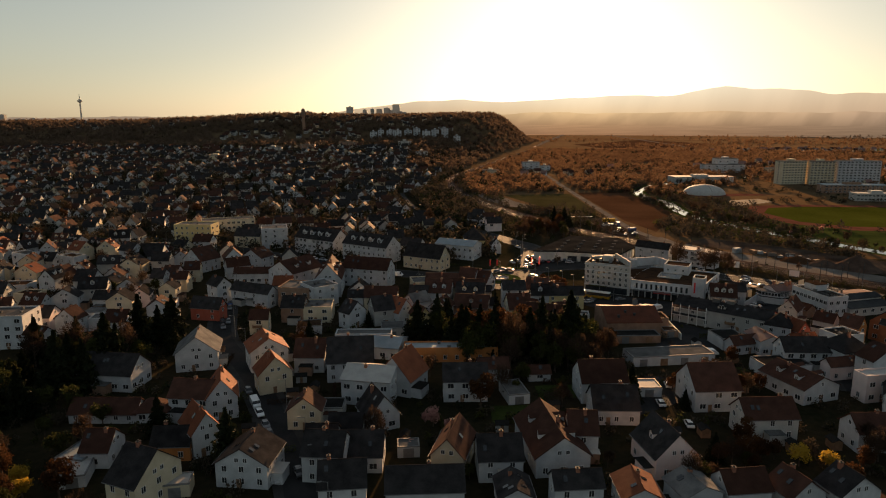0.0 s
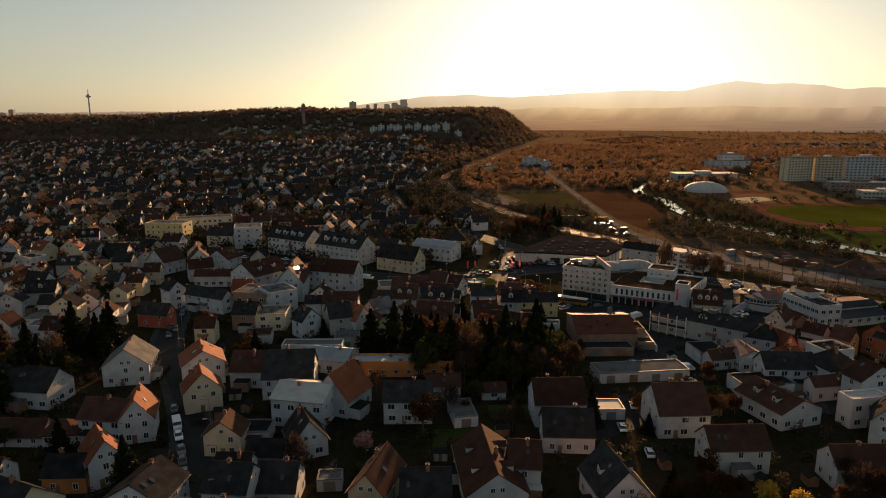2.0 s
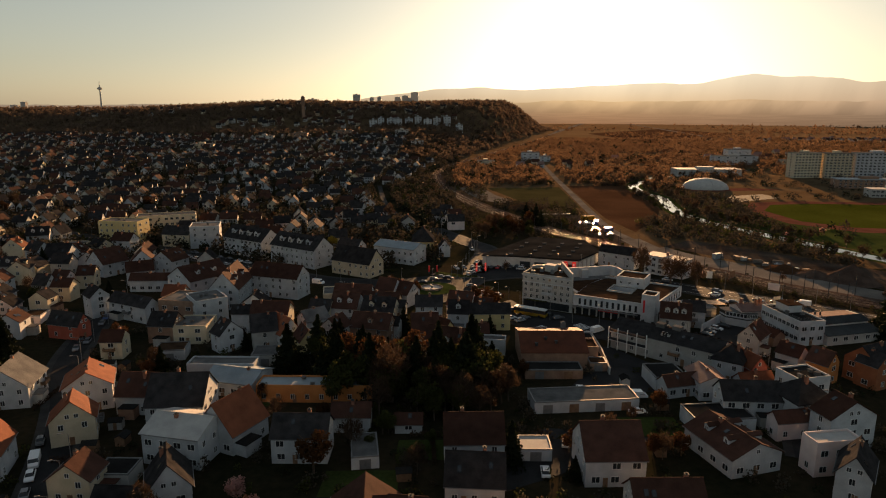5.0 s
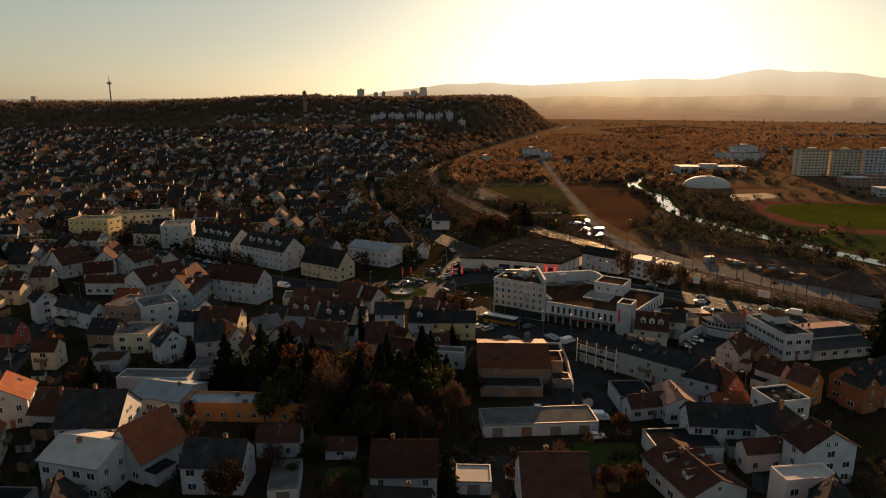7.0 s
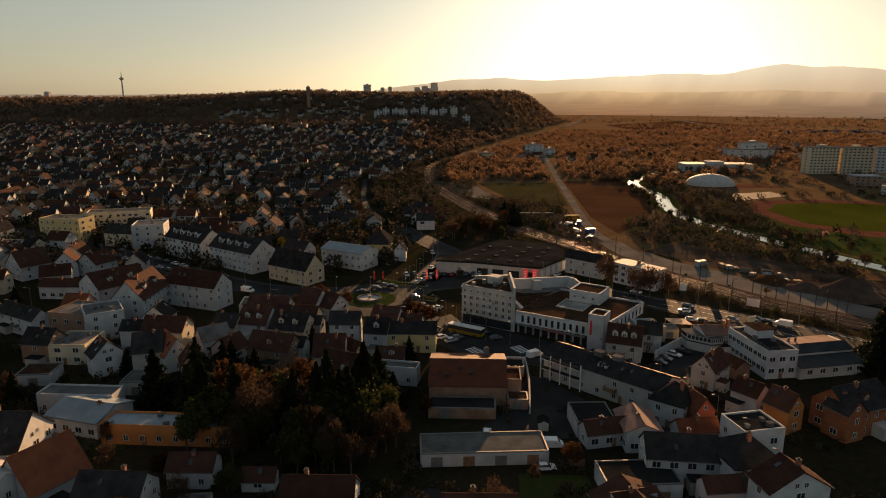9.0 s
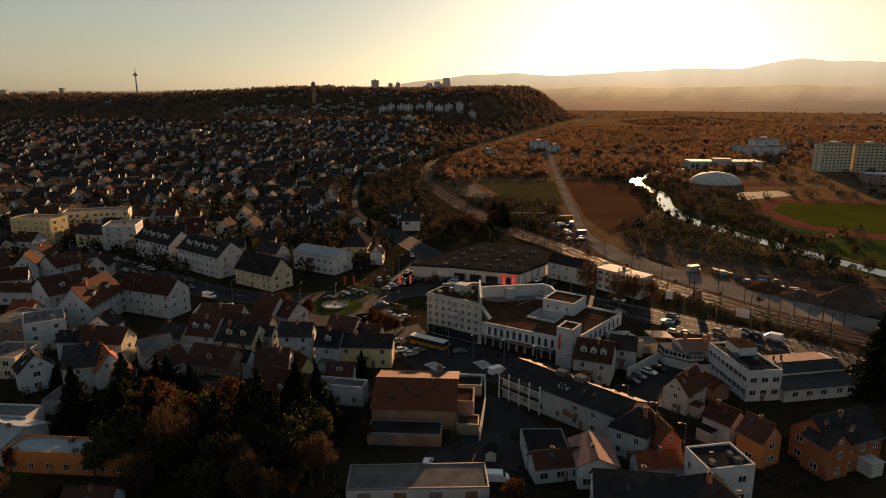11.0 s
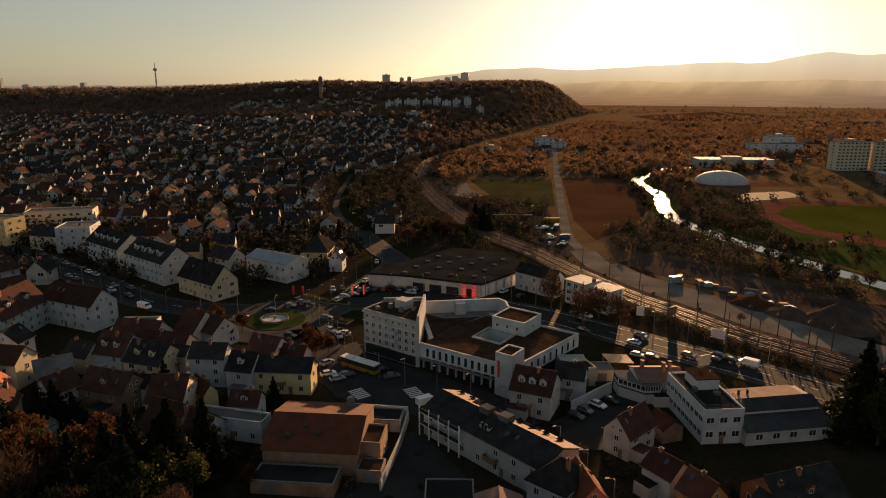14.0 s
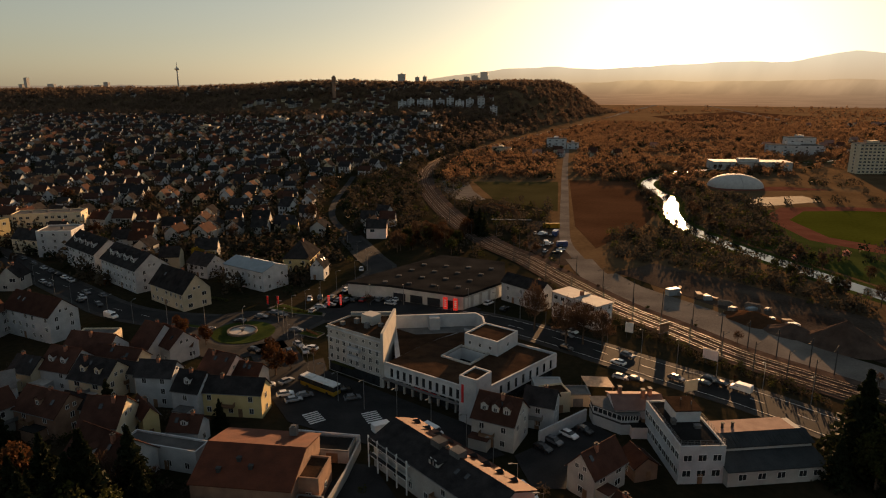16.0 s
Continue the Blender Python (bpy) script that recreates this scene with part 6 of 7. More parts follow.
WI = random.Random(33)
for k in range(300):
    x, y = WI.uniform(-275, -118), WI.uniform(222, 372)
    w, d = WI.uniform(7, 12), WI.uniform(6.5, 9)
    if x < -0.62 * y - 70 or not clear(x, y, math.hypot(w, d) / 2):
        continue
    kd = WI.choice("pppggf")
    house(kd, x, y, WI.choice((0, 8, -8, 20, -25)), w, d, WI.uniform(5, 7.5) if kd != "f" else WI.uniform(3, 8), WI.uniform(2.8, 4.0) if kd != "f" else 0, WI.choice("wwwwwccg"), WI.choice("dddrrR") if kd != "f" else WI.choice("Gdt"), WI.choice((0, 0, 1, 2)) if kd in "pg" else 0)
for k in range(60):
    x, y = WI.uniform(-275, -100), WI.uniform(215, 372)
    if x > -0.62 * y - 80 and all(math.hypot(x - p, y - q) > c * 0.8 + 1.5 for p, q, c in BUILT):
        plant(WI.choice(("bare", "green", "fir", "bare")), x, y, WI.uniform(0.5, 1.0), k)


# ---- the housing quarter under the ridge ----
def far_house(seed):
    rr = random.Random(seed)
    w, d, e, rise = rr.uniform(7.5, 10.5), rr.uniform(6.8, 8.4), rr.uniform(4.4, 5.8), rr.uniform(3.0, 4.0)
    wl, tp = rr.choice("wwwccgpg"), rr.choice("ddddrr")
    t = root("house", pose(0, 0, 0), f"{TALK[wl]} house with a {TOPS[tp]} gabled roof among gardens", "house", "houses of the quarter")
    bm = bmesh.new()
    prism(bm, [(-d / 2, -2), (d / 2, -2), (d / 2, e), (0, e + rise), (-d / 2, e)], -w / 2, w / 2)
    part("wall", bm, WALL[wl], t)
    sl, o = rise / (d / 2), 0.45
    a, ze = d / 2 + o, e - o * sl + 0.02
    bm = bmesh.new()
    prism(bm, [(-a, ze), (0, e + rise + 0.02), (a, ze), (a, ze + 0.2), (0, e + rise + 0.25), (-a, ze + 0.2)], -w / 2 - 0.3, w / 2 + 0.3)
    part("roof", bm, ROOF[tp], t)
    bm = bmesh.new()
    cx = rr.uniform(-0.3, 0.3) * w
    box(bm, cx - 0.4, -0.4, e + rise * 0.6, cx + 0.4, 0.4, e + rise + 1)
    part("chimney", bm, BRICK, t)
    put_window(t, (2.3, 1.5), -w / 2, -d * 0.2, 3.4, -90), put_window(t, (1.7, 1.4), -w / 2, d * 0.2, 0.9, -90), put_window(t, (2.3, 1.5), -w * 0.2, -d / 2, 3.4, 0)
    return t


PATTERN = [far_house(s) for s in range(100, 112)]
fresh = set()
rest, spots, NB = [], [], []
for row in range(49):
    yy = 335 + row * 15.4
    for col in range(74):
        xx = -740 + col * 14.6 + (row % 2) * 6 + R.uniform(-3, 3)
        x, y = xx + 14 * math.sin(yy / 90), yy + R.uniform(-3.5, 3.5) + 10 * math.sin(xx / 120)
        edge = 2 + 24 * math.sin(y / 140) if y > 480 else 40
        if x > edge or x > -24 and y < 388 or y > (1075 if x < -50 else 880) + 30 * math.sin(x / 150) or x < -0.62 * y - 60 or R.random() < 0.2 or (row % 5 == 4 and R.random() < 0.55):
            continue
        if np.min(np.hypot(SA[:, 0] - x, SA[:, 1] - y)) < 12 or any(math.hypot(x - a, y - b) < 6 + c for a, b, c in BUILT):
            continue
        if y < 500 and R.random() < 0.3:
            if R.random() < 0.75:
                plant(R.choice(("bare", "bare", "green", "fir", "rust", "bush")), x, y, R.uniform(0.6, 1.1), row + col)
            continue
        turn = R.choice((0, 0, 0, 90, 90, 5, -20, 80)) + 12 * math.sin(x / 110 + y / 170)
        spots.append((x, y))
        if y < 620 and len(NB) < 48:
            NB.append(1)
            t = PATTERN[R.randrange(12)]
            m = pose(x, y, height(x, y), 0, 0, turn)
            if t.name in fresh:
                copy_thing(t, m)
            else:
                fresh.add(t.name)
                t.matrix_basis = m
        else:
            rest.append((x, y, turn))


def house_stuff(places, name, label, walls, tops):
    """Far houses past counting: walls, roofs and windows as real shapes in one mesh."""
    v, f, mi = [], [], []
    for x, y, turn in places:
        w, d, e, rise = R.uniform(6.6, 10.5), R.uniform(6.2, 8.2), R.uniform(4.0, 5.6), R.uniform(2.8, 3.9)
        m = pose(x, y, height(x, y), 0, 0, turn)
        wl, tp = R.randrange(len(walls)), len(walls) + R.randrange(len(tops))

        def quad(ps, k):
            b = len(v)
            v.extend((m @ Vector(p))[:] for p in ps)
            f.append(tuple(range(b, b + len(ps))))
            mi.append(k)
        W, D = w / 2, d / 2
        for sg in (-1, 1):
            quad([(-W, sg * D, -2), (W, sg * D, -2), (W, sg * D, e), (-W, sg * D, e)][::-sg], wl)
            quad([(sg * W, -D, -2), (sg * W, D, -2), (sg * W, D, e), (sg * W, 0, e + rise), (sg * W, -D, e)][::sg], wl)
            o, ze = 0.5, e - 0.5 * rise / D
            quad([(-W - 0.4, sg * (D + o), ze + 0.15), (W + 0.4, sg * (D + o), ze + 0.15), (W + 0.4, 0, e + rise + 0.15), (-W - 0.4, 0, e + rise + 0.15)][::-sg], tp)
            for r in (0.9, 3.5):
                for u in (-0.5, 0, 0.5):
                    quad([(u * W - 0.6, sg * (D + 0.04), r), (u * W + 0.6, sg * (D + 0.04), r), (u * W + 0.6, sg * (D + 0.04), r + 1.4), (u * W - 0.6, sg * (D + 0.04), r + 1.4)][::-sg], len(walls) + len(tops))
                    if u:
                        quad([(sg * (W + 0.04), u * D - 0.6, r), (sg * (W + 0.04), u * D + 0.6, r), (sg * (W + 0.04), u * D + 0.6, r + 1.4), (sg * (W + 0.04), u * D - 0.6, r + 1.4)][::sg], len(walls) + len(tops))
    me = mesh(name, v, f)
    for k in (*walls, *tops, GLASS):
        me.materials.append(k)
    me.polygons.foreach_set("material_index", mi)
    return tagged(new(name, me), label, "houses", kind="stuff")


house_stuff(rest, "far_houses", "small gabled houses with white walls below the ridge", [WALL["w"], WALL["w"], WALL["c"], WALL["w"], WALL["g"]], [ROOF["d"], ROOF["d"], ROOF["r"]])


# ---- woods and thickets ----
def clumps(name, centres, radius, m, size, material, label, category="wood"):
    """Crowns made of many small faces, past counting, in one mesh."""
    g = np.random.default_rng(len(centres))
    c = np.array(centres)
    n = len(c)
    rad = radius * (0.65 + 0.7 * g.random(n))
    q = g.normal(size=(n, m, 3))
    q /= np.linalg.norm(q, axis=2)[:, :, None]
    q *= (0.45 + 0.55 * g.random((n, m)))[:, :, None]
    q[:, :, 2] = np.abs(q[:, :, 2]) * 1.6 + 0.1
    p = (c[:, None, :] + q * rad[:, None, None]).reshape(-1, 3)
    u, w = g.normal(size=p.shape), g.normal(size=p.shape)
    u /= np.linalg.norm(u, axis=1)[:, None]
    w -= u * (u * w).sum(1)[:, None]
    w /= np.linalg.norm(w, axis=1)[:, None]
    s = (np.repeat(rad, m) * size * (0.6 + 0.8 * g.random(len(p))))[:, None]
    v = np.stack([p - u * s, p + w * s * 0.7, p + u * s, p - w * s * 0.7], 1).reshape(-1, 3)
    me = bpy.data.meshes.new(name)
    me.from_pydata(v.tolist(), [], np.arange(len(v)).reshape(-1, 4).tolist())
    me.materials.append(material)
    me.update()
    return tagged(new(name, me), label, category, kind="stuff")


def scatter(n, test, x0, x1, y0, y1):
    out = []
    while n > 0:
        x, y = R.uniform(x0, x1), R.uniform(y0, y1)
        n -= 1
        if test(x, y):
            out.append((x, y, height(x, y)))
    return out


def off_street(x, y, r=8):
    return np.min(np.hypot(SA[:, 0] - x, SA[:, 1] - y)) > r


SP = np.array(spots)
RAIL_Y, RAIL_X = [p[1] for p in RAILWAY[7::-1]], [p[0] for p in RAILWAY[7::-1]]
ridge = scatter(10500, lambda x, y: not (-425 < x < -125 and 1172 < y < 1266 and noise.noise((x / 22, y / 22, 4)) < 0.12) and not (-705 < x < -375 and 980 < y < 1064 and noise.noise((x / 22, y / 22, 4)) < 0.12) and y > (1088 if x < -50 else 885) + 40 * math.sin(x / 150) and x < float(np.interp(y, RAIL_Y, RAIL_X)) - 16 and x > -0.75 * y - 80, -1300, 200, 850, 1620)
ridge += scatter(3800, lambda x, y: x < float(np.interp(y, RAIL_Y, RAIL_X)) - 18 and x > 0.3 * y - 700, -300, 330, 1600, 2150)
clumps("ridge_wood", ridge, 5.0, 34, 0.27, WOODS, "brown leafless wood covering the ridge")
clumps("ridge_evergreens", ridge[::11], 4.0, 30, 0.26, NEEDLE, "dark evergreens between the bare trees of the ridge")
gard = scatter(21000, lambda x, y: x < 30 and x > -0.65 * y - 60 and off_street(x, y, 7) and np.min(np.hypot(SP[:, 0] - x, SP[:, 1] - y)) > 5.2, -740, 40, 335, 1090)
clumps("garden_trees", gard[::2], 3.9, 44, 0.19, THICK, "brown garden trees between the houses", "trees")
clumps("garden_evergreens", gard[1::4], 3.4, 40, 0.22, NEEDLE, "dark evergreen garden shrubs between houses", "trees")
clumps("garden_shrubbery", gard[3::8], 2.4, 40, 0.2, LEAF, "olive garden shrubs between houses", "trees")
clumps("garden_leaves", gard[7::24], 2.4, 40, 0.2, RUST, "rust-coloured garden shrubs between houses", "trees")
allot = scatter(1150, lambda x, y: x > -30 and x < 130 and off_street(x, y, 9) and not (x > 45 and y < 400) and not (58 < x < 130 and 545 < y < 650), -30, 130, 385, 900)
clumps("railway_bushes", allot[::4], 2.4, 50, 0.19, LEAF, "olive bushes beside the railway", "thicket")
clumps("railway_thicket", [p for i, p in enumerate(allot) if i % 4], 3.0, 50, 0.18, THICK, "brown thicket beside the railway", "thicket")
bank = scatter(4200, lambda x, y: off_street(x, y, 7.5) and x > 150 + 0.02 * (y - 400) and x < 235 + 0.1 * (y - 400) and not (136 < x < 186 and 470 < y < 660) and ((x - 141) * 0.74 + (y - 380) * 0.67 > 38 + 8 * noise.noise((x / 9, y / 9, 3)) or y > 405) and not (y > 600 and x > 232), 140, 330, 330, 760)
clumps("river_thicket", bank[::2], 3.0, 50, 0.18, THICK, "brown bushes along the river", "thicket")
clumps("river_bushes", bank[1::4], 2.2, 44, 0.19, LEAF, "olive green bushes along the river", "thicket")
east = scatter(14500, lambda x, y: off_street(x, y, 10) and x > float(np.interp(y, RAIL_Y, RAIL_X)) + 16 and not (235 < x < 460 and 440 < y < 700) and not (58 < x < 190 and y < 665) and math.hypot(x - 370, y - 660) > 70 and not (330 < x < 520 and 720 < y < 775), 20, 950, 620, 1560)
east = [p for p in east if noise.noise((p[0] / 90, p[1] / 70, 0)) > -0.3]
# valley woods and thicket take the brown with haze mixed into its colour
clumps("valley_wood", east[::2], 4.2, 44, 0.2, HEDGES, "brown valley wood beside the river")
clumps("valley_thicket", east[1::3], 3.4, 44, 0.2, HEDGES, "brown thicket of the valley, lightened for haze")
clumps("valley_firs", east[5::12], 3.4, 34, 0.26, NEEDLE, "dark evergreens of the valley wood")
verge = []
for i, p in enumerate(along(RAILWAY[11:], 1.6)):
    for k in range(2):
        o = R.uniform(8.6, 13.5)
        verge.append((p.x - o * 0.73, p.y - o * 0.68, 0.0))
clumps("verge_thicket", verge[::2], 1.5, 46, 0.18, THICK, "brown bushes between the railway and the main road", "thicket")
clumps("verge_bushes", verge[1::3], 1.3, 46, 0.18, LEAF, "olive bushes between the railway and the main road", "thicket")
near = scatter(2600, lambda x, y: off_street(x, y, 5.5) and all(math.hypot(x - p, y - q) > c * 0.85 + 1.2 for p, q, c in BUILT), -110, 150, 92, 262)
near = [p for p in near if noise.noise((p[0] / 14, p[1] / 14, 2)) > -0.15 and not (50 < p[0] and p[1] > 228)]
clumps("garden_shrubs", near[::2], 1.5, 60, 0.17, THICK, "brown shrubs and young trees in the gardens", "shrubs")
clumps("garden_bushes", near[1::4], 1.3, 60, 0.18, LEAF, "dark green bushes in the gardens", "shrubs")
clumps("garden_brambles", near[3::4], 1.2, 60, 0.18, NEEDLE, "dark evergreen bushes in the gardens", "shrubs")
court = scatter(900, lambda x, y: (noise.noise((x / 26, y / 26, 9)) > 0.12 or abs(y - 585) < 9) and math.hypot((x - 340) / 100, (y - 500) / 68) > 1 and math.hypot(x - 264, y - 650) > 28 and not (240 < x < 345 and 745 < y < 790) and not (236 < x < 335 and 590 < y < 655), 232, 470, 410, 760)
clumps("valley_trees", court[::2], 3.2, 44, 0.19, THICK, "brown trees round the sports ground", "trees")
clumps("valley_evergreens", court[1::4], 2.6, 40, 0.22, NEEDLE, "dark evergreens round the sports ground", "trees")
far = scatter(15000, lambda x, y: x > 240 + 0.03 * y and noise.noise((x / 420, y / 130, 5)) > 0.02 and R.random() < 1.5 - y / 1900, 100, 3200, 1250, 2800)
clumps("plain_woods", far, 4.6, 12, 0.45, HEDGES, "far hedges and woods of the plain")


# ---- along the railway and the main road ----
def mast(x, y, h=8.5, arm=True, rot=0.0):
    t = root("catenary_mast", pose(x, y, 0.2, 0, 0, rot), "slim grey steel mast beside the railway", "mast", "masts along the railway")
    bm = bmesh.new()
    tube(bm, (0, 0, 0), (0, 0, h), 0.17, 0.11, 6)
    part("pole", bm, DARK, t)
    bm = bmesh.new()
    tube(bm, (0, 0, h - 1.2), (3.2, 0, h - 0.9), 0.05, 0.04, 5), tube(bm, (0, 0, h - 0.2), (3.0, 0, h - 0.85), 0.03, 0.03, 5)
    part("bracket", bm, DARK, t)
    return t


c = along(RAILWAY[2:], 56)
for i in range(1, len(c) - 1):
    d = c[i + 1] - c[i]
    n = Vector((-d.y, d.x, 0)).normalized()
    a = math.degrees(math.atan2(n.y, n.x))
    mast(c[i].x - n.x * 7.4, c[i].y - n.y * 7.4, rot=a), mast(c[i].x + n.x * 6.6, c[i].y + n.y * 6.6, rot=a + 180)


def street_lamp(x, y, rot):
    t = root("street_lamp", pose(x, y, 0.15, 0, 0, rot), "tall grey street lamp beside the road", "lamp", "street lamps")
    bm = bmesh.new()
    tube(bm, (0, 0, 0), (0, 0, 7.6), 0.1, 0.06, 6), tube(bm, (0, 0, 7.55), (1.4, 0, 7.9), 0.05, 0.04, 5)
    part("pole", bm, METAL, t)
    bm = bmesh.new()
    box(bm, 1.1, -0.14, 7.82, 1.9, 0.14, 7.98)
    part("lamp_head", bm, METAL, t)


for pts, off, st in ((MAIN_ROAD, 7.2, 36), (HIGH_STREET, 6.6, 40), (PLAZA_STREET, 6.0, 30), (LEFT_STREET, 4.2, 40), (NORTH_STREET, 6, 60)):
    c = along(pts, st)
    for i in range(len(c) - 1):
        d = c[i + 1] - c[i]
        n = Vector((-d.y, d.x, 0)).normalized()
        street_lamp(c[i].x + n.x * off, c[i].y + n.y * off, math.degrees(math.atan2(-n.y, -n.x)))


def board(x, y, rot, w, h, z, material, label, name="billboard"):
    t = root(name, pose(x, y, 0, 0, 0, rot), label, "sign")
    for u in (-w * 0.3, w * 0.3):
        bm = bmesh.new()
        tube(bm, (u, 0, -0.2), (u, 0, z), 0.09, 0.09, 6)
        part("post", bm, DARK, t)
    bm = bmesh.new()
    box(bm, -w / 2, -0.08, z, w / 2, 0.08, z + h)
    part("panel", bm, material, t)
    bm = bmesh.new()
    box(bm, -w / 2 - 0.1, -0.1, z - 0.1, w / 2 + 0.1, 0.1, z), box(bm, -w / 2 - 0.1, -0.1, z + h, w / 2 + 0.1, 0.1, z + h + 0.1)
    part("panel_frame", bm, METAL, t)


board(145, 311, -20, 2.4, 3.0, 2.2, FRAME, "pale billboard seen from behind beside the road")
board(155.5, 313, 40, 4.0, 3.0, 2.0, WOOD, "brown billboard beside the railway")
board(165, 295, -35, 4.2, 2.8, 1.6, WALL["p"], "pale pink billboard leaning beside the road")
board(155, 271, 30, 3.8, 2.8, 3.0, WALL["c"], "cream billboard above the pavement")

GLOW = bpy.data.materials.new("lit_red_sign")
GLOW.use_nodes = True
GLOW.node_tree.nodes["Principled BSDF"].inputs["Base Color"].default_value = (0.5, 0.01, 0.01, 1)
GLOW.node_tree.nodes["Principled BSDF"].inputs["Emission Color"].default_value = (1.0, 0.05, 0.03, 1)
GLOW.node_tree.nodes["Principled BSDF"].inputs["Emission Strength"].default_value = 0.14


def pylon(x, y, rot, w, h, z):
    t = root("sign_pylon", pose(x, y, 0.1, 0, 0, rot), "tall lit red sign with pale bars", "sign", "red signs")
    bm = bmesh.new()
    box(bm, -w / 2, -0.15, z, w / 2, 0.15, z + h)
    part("panel", bm, GLOW, t, "glowing red panel")
    bm = bmesh.new()
    tube(bm, (0, 0, 0), (0, 0, z), 0.12, 0.12, 6)
    part("post", bm, METAL, t)
    for k in range(4):
        bm = bmesh.new()
        box(bm, -w * 0.3, -0.17, z + h * (0.2 + 0.17 * k), w * 0.3, -0.152, z + h * (0.29 + 0.17 * k))
        part("pale_bar", bm, FRAME, t)


pylon(86, 326.5, -15, 1.6, 4.2, 0.9), pylon(89.6, 325.6, -15, 1.6, 4.2, 0.9), pylon(45.5, 324, 10, 0.7, 3.6, 0.8), pylon(49.5, 325, 10, 0.7, 3.6, 0.8)
board(24, 322, 0, 0.7, 3.0, 0.8, RED, "narrow red advertising flag board"), board(27.5, 322.5, 0, 0.7, 3.0, 0.8, RED, "narrow red advertising flag board")


def heap(x, y, r, h, seed, material, label):
    bm = bmesh.new()
    rings = 9
    prev = None
    for k in range(rings + 1):
        f = k / rings
        row = []
        for i in range(28):
            a = 2 * math.pi * i / 28
            rr = r * f * (1 + 0.25 * noise.noise((math.cos(a) * 1.5, math.sin(a) * 1.5, seed)))
            row.append(bm.verts.new((rr * math.cos(a) * 1.4, rr * math.sin(a), max(-0.1, h * (1 - f) ** 1.1 + 0.35 * noise.noise((rr * math.cos(a) / 2, rr * math.sin(a) / 2, seed)) - 0.1))))
        if prev:
            for i in range(28):
                bm.faces.new((prev[i], row[i], row[(i + 1) % 28], prev[(i + 1) % 28]))
        prev = row
    bmesh.ops.remove_doubles(bm, verts=bm.verts, dist=0.01)
    tagged(part("rubble_mound", bm, material, m=pose(x, y, 0, 0, 0, -40)), label, "heap")


heap(208, 316, 9, 8, 1, BALLAST, "large heap of grey-brown gravel")
heap(196, 324, 7, 3.5, 2, BALLAST, "low heap of grey-brown gravel")
heap(188, 335, 8, 3.0, 3, SOIL, "low heap of brown earth")
heap(86, 520, 14, 4.5, 4, SOIL, "brown earth heap beside the railway")
patch("storage_yard", [(148, 386), (166, 403), (188, 384), (216, 356), (250, 314), (236, 290), (214, 302), (186, 338)], 0.05, SITE, "bare earth storage ground beside the haul road", "yard")
RR = random.Random(5)
for k in range(16):
    f = RR.random()
    x, y = 164 + 40 * f + RR.uniform(-4, 4), 364 - 36 * f + RR.uniform(-3, 8)
    bm = bmesh.new()
    L, W, H = RR.uniform(1.5, 5), RR.uniform(0.8, 2.2), RR.uniform(0.4, 1.6)
    box(bm, -L / 2, -W / 2, 0, L / 2, W / 2, H), box(bm, -L / 2 + 0.2, -W / 2 + 0.1, H, L / 2 - 0.4, W / 2 - 0.1, H + 0.25)
    tagged(part("building_material", bm, RR.choice((GRAVEL, METAL, WOOD, ROOF["k"], FRAME)), m=pose(x, y, 0.06, 0, 0, RR.uniform(0, 180))), "stack of building material on bare ground", "stack", "stacks in the yard")


def container(x, y, rot, material, label, l=6.0):
    t = root("container", pose(x, y, 0.1, 0, 0, rot), label, "container")
    bm = bmesh.new()
    box(bm, -l / 2, -1.2, 0.1, l / 2, 1.2, 2.6)
    part("body", bm, material, t)
    for i in range(int(l / 0.6)):
        bm = bmesh.new()
        box(bm, -l / 2 + 0.3 + i * 0.6, -1.26, 0.2, -l / 2 + 0.5 + i * 0.6, -1.2, 2.5)
        part("rib", bm, material, t)


container(122, 470, 10, YELL, "yellow site container in the dusty yard", 9), container(124, 452, 80, CARS[4], "blue container in the dusty yard"), container(127, 428, 20, CARS[4], "blue skip in the dusty yard", 5)
container(166, 358, 30, ROOF["k"], "blue-grey site cabin on bare earth", 5)
for k in range(12):
    park(RR.uniform(112, 127), RR.uniform(395, 465), RR.uniform(0, 180), RR.choice((0, 1, 2, 5, 6)), 0.1)
board(100, 474, 5, 22, 0.3, 3.0, ROOF["L"], "long pale canopy roof in the yard", "canopy")


# ---- beyond the river ----
def dome_hall():
    t = root("air_dome", pose(263, 650, 0, 0, 0, 5), "white translucent air dome over tennis courts", "dome")
    bm = bmesh.new()
    prev = None
    for k in range(9):
        a = math.pi / 2 * k / 8
        row = [bm.verts.new((20 * math.cos(a) * math.copysign(abs(math.cos(b)) ** 0.8, math.cos(b)), 17 * math.cos(a) * math.copysign(abs(math.sin(b)) ** 0.8, math.sin(b)), 9.5 * math.sin(a))) for b in np.arange(0, 2 * math.pi, math.pi / 16)]
        if prev:
            for i in range(32):
                bm.faces.new((prev[i], prev[(i + 1) % 32], row[(i + 1) % 32], row[i]))
        prev = row
    bmesh.ops.remove_doubles(bm, verts=bm.verts, dist=0.01)
    for f in bm.faces:
        f.smooth = True
    part("membrane", bm, ROOF["L"], t)
    for k in range(5):
        bm = bmesh.new()
        for i in range(12):
            p = [(-14 + 7 * k, 17 * math.sqrt(max(0, 1 - ((-14 + 7 * k) / 20) ** 2)) * math.cos(math.pi * j / 12), 9.6 * math.sqrt(max(0, 1 - ((-14 + 7 * k) / 20) ** 2)) * math.sin(math.pi * j / 12)) for j in (i, i + 1)]
            tube(bm, p[0], p[1], 0.12, 0.12, 4)
        part("cable", bm, METAL, t)


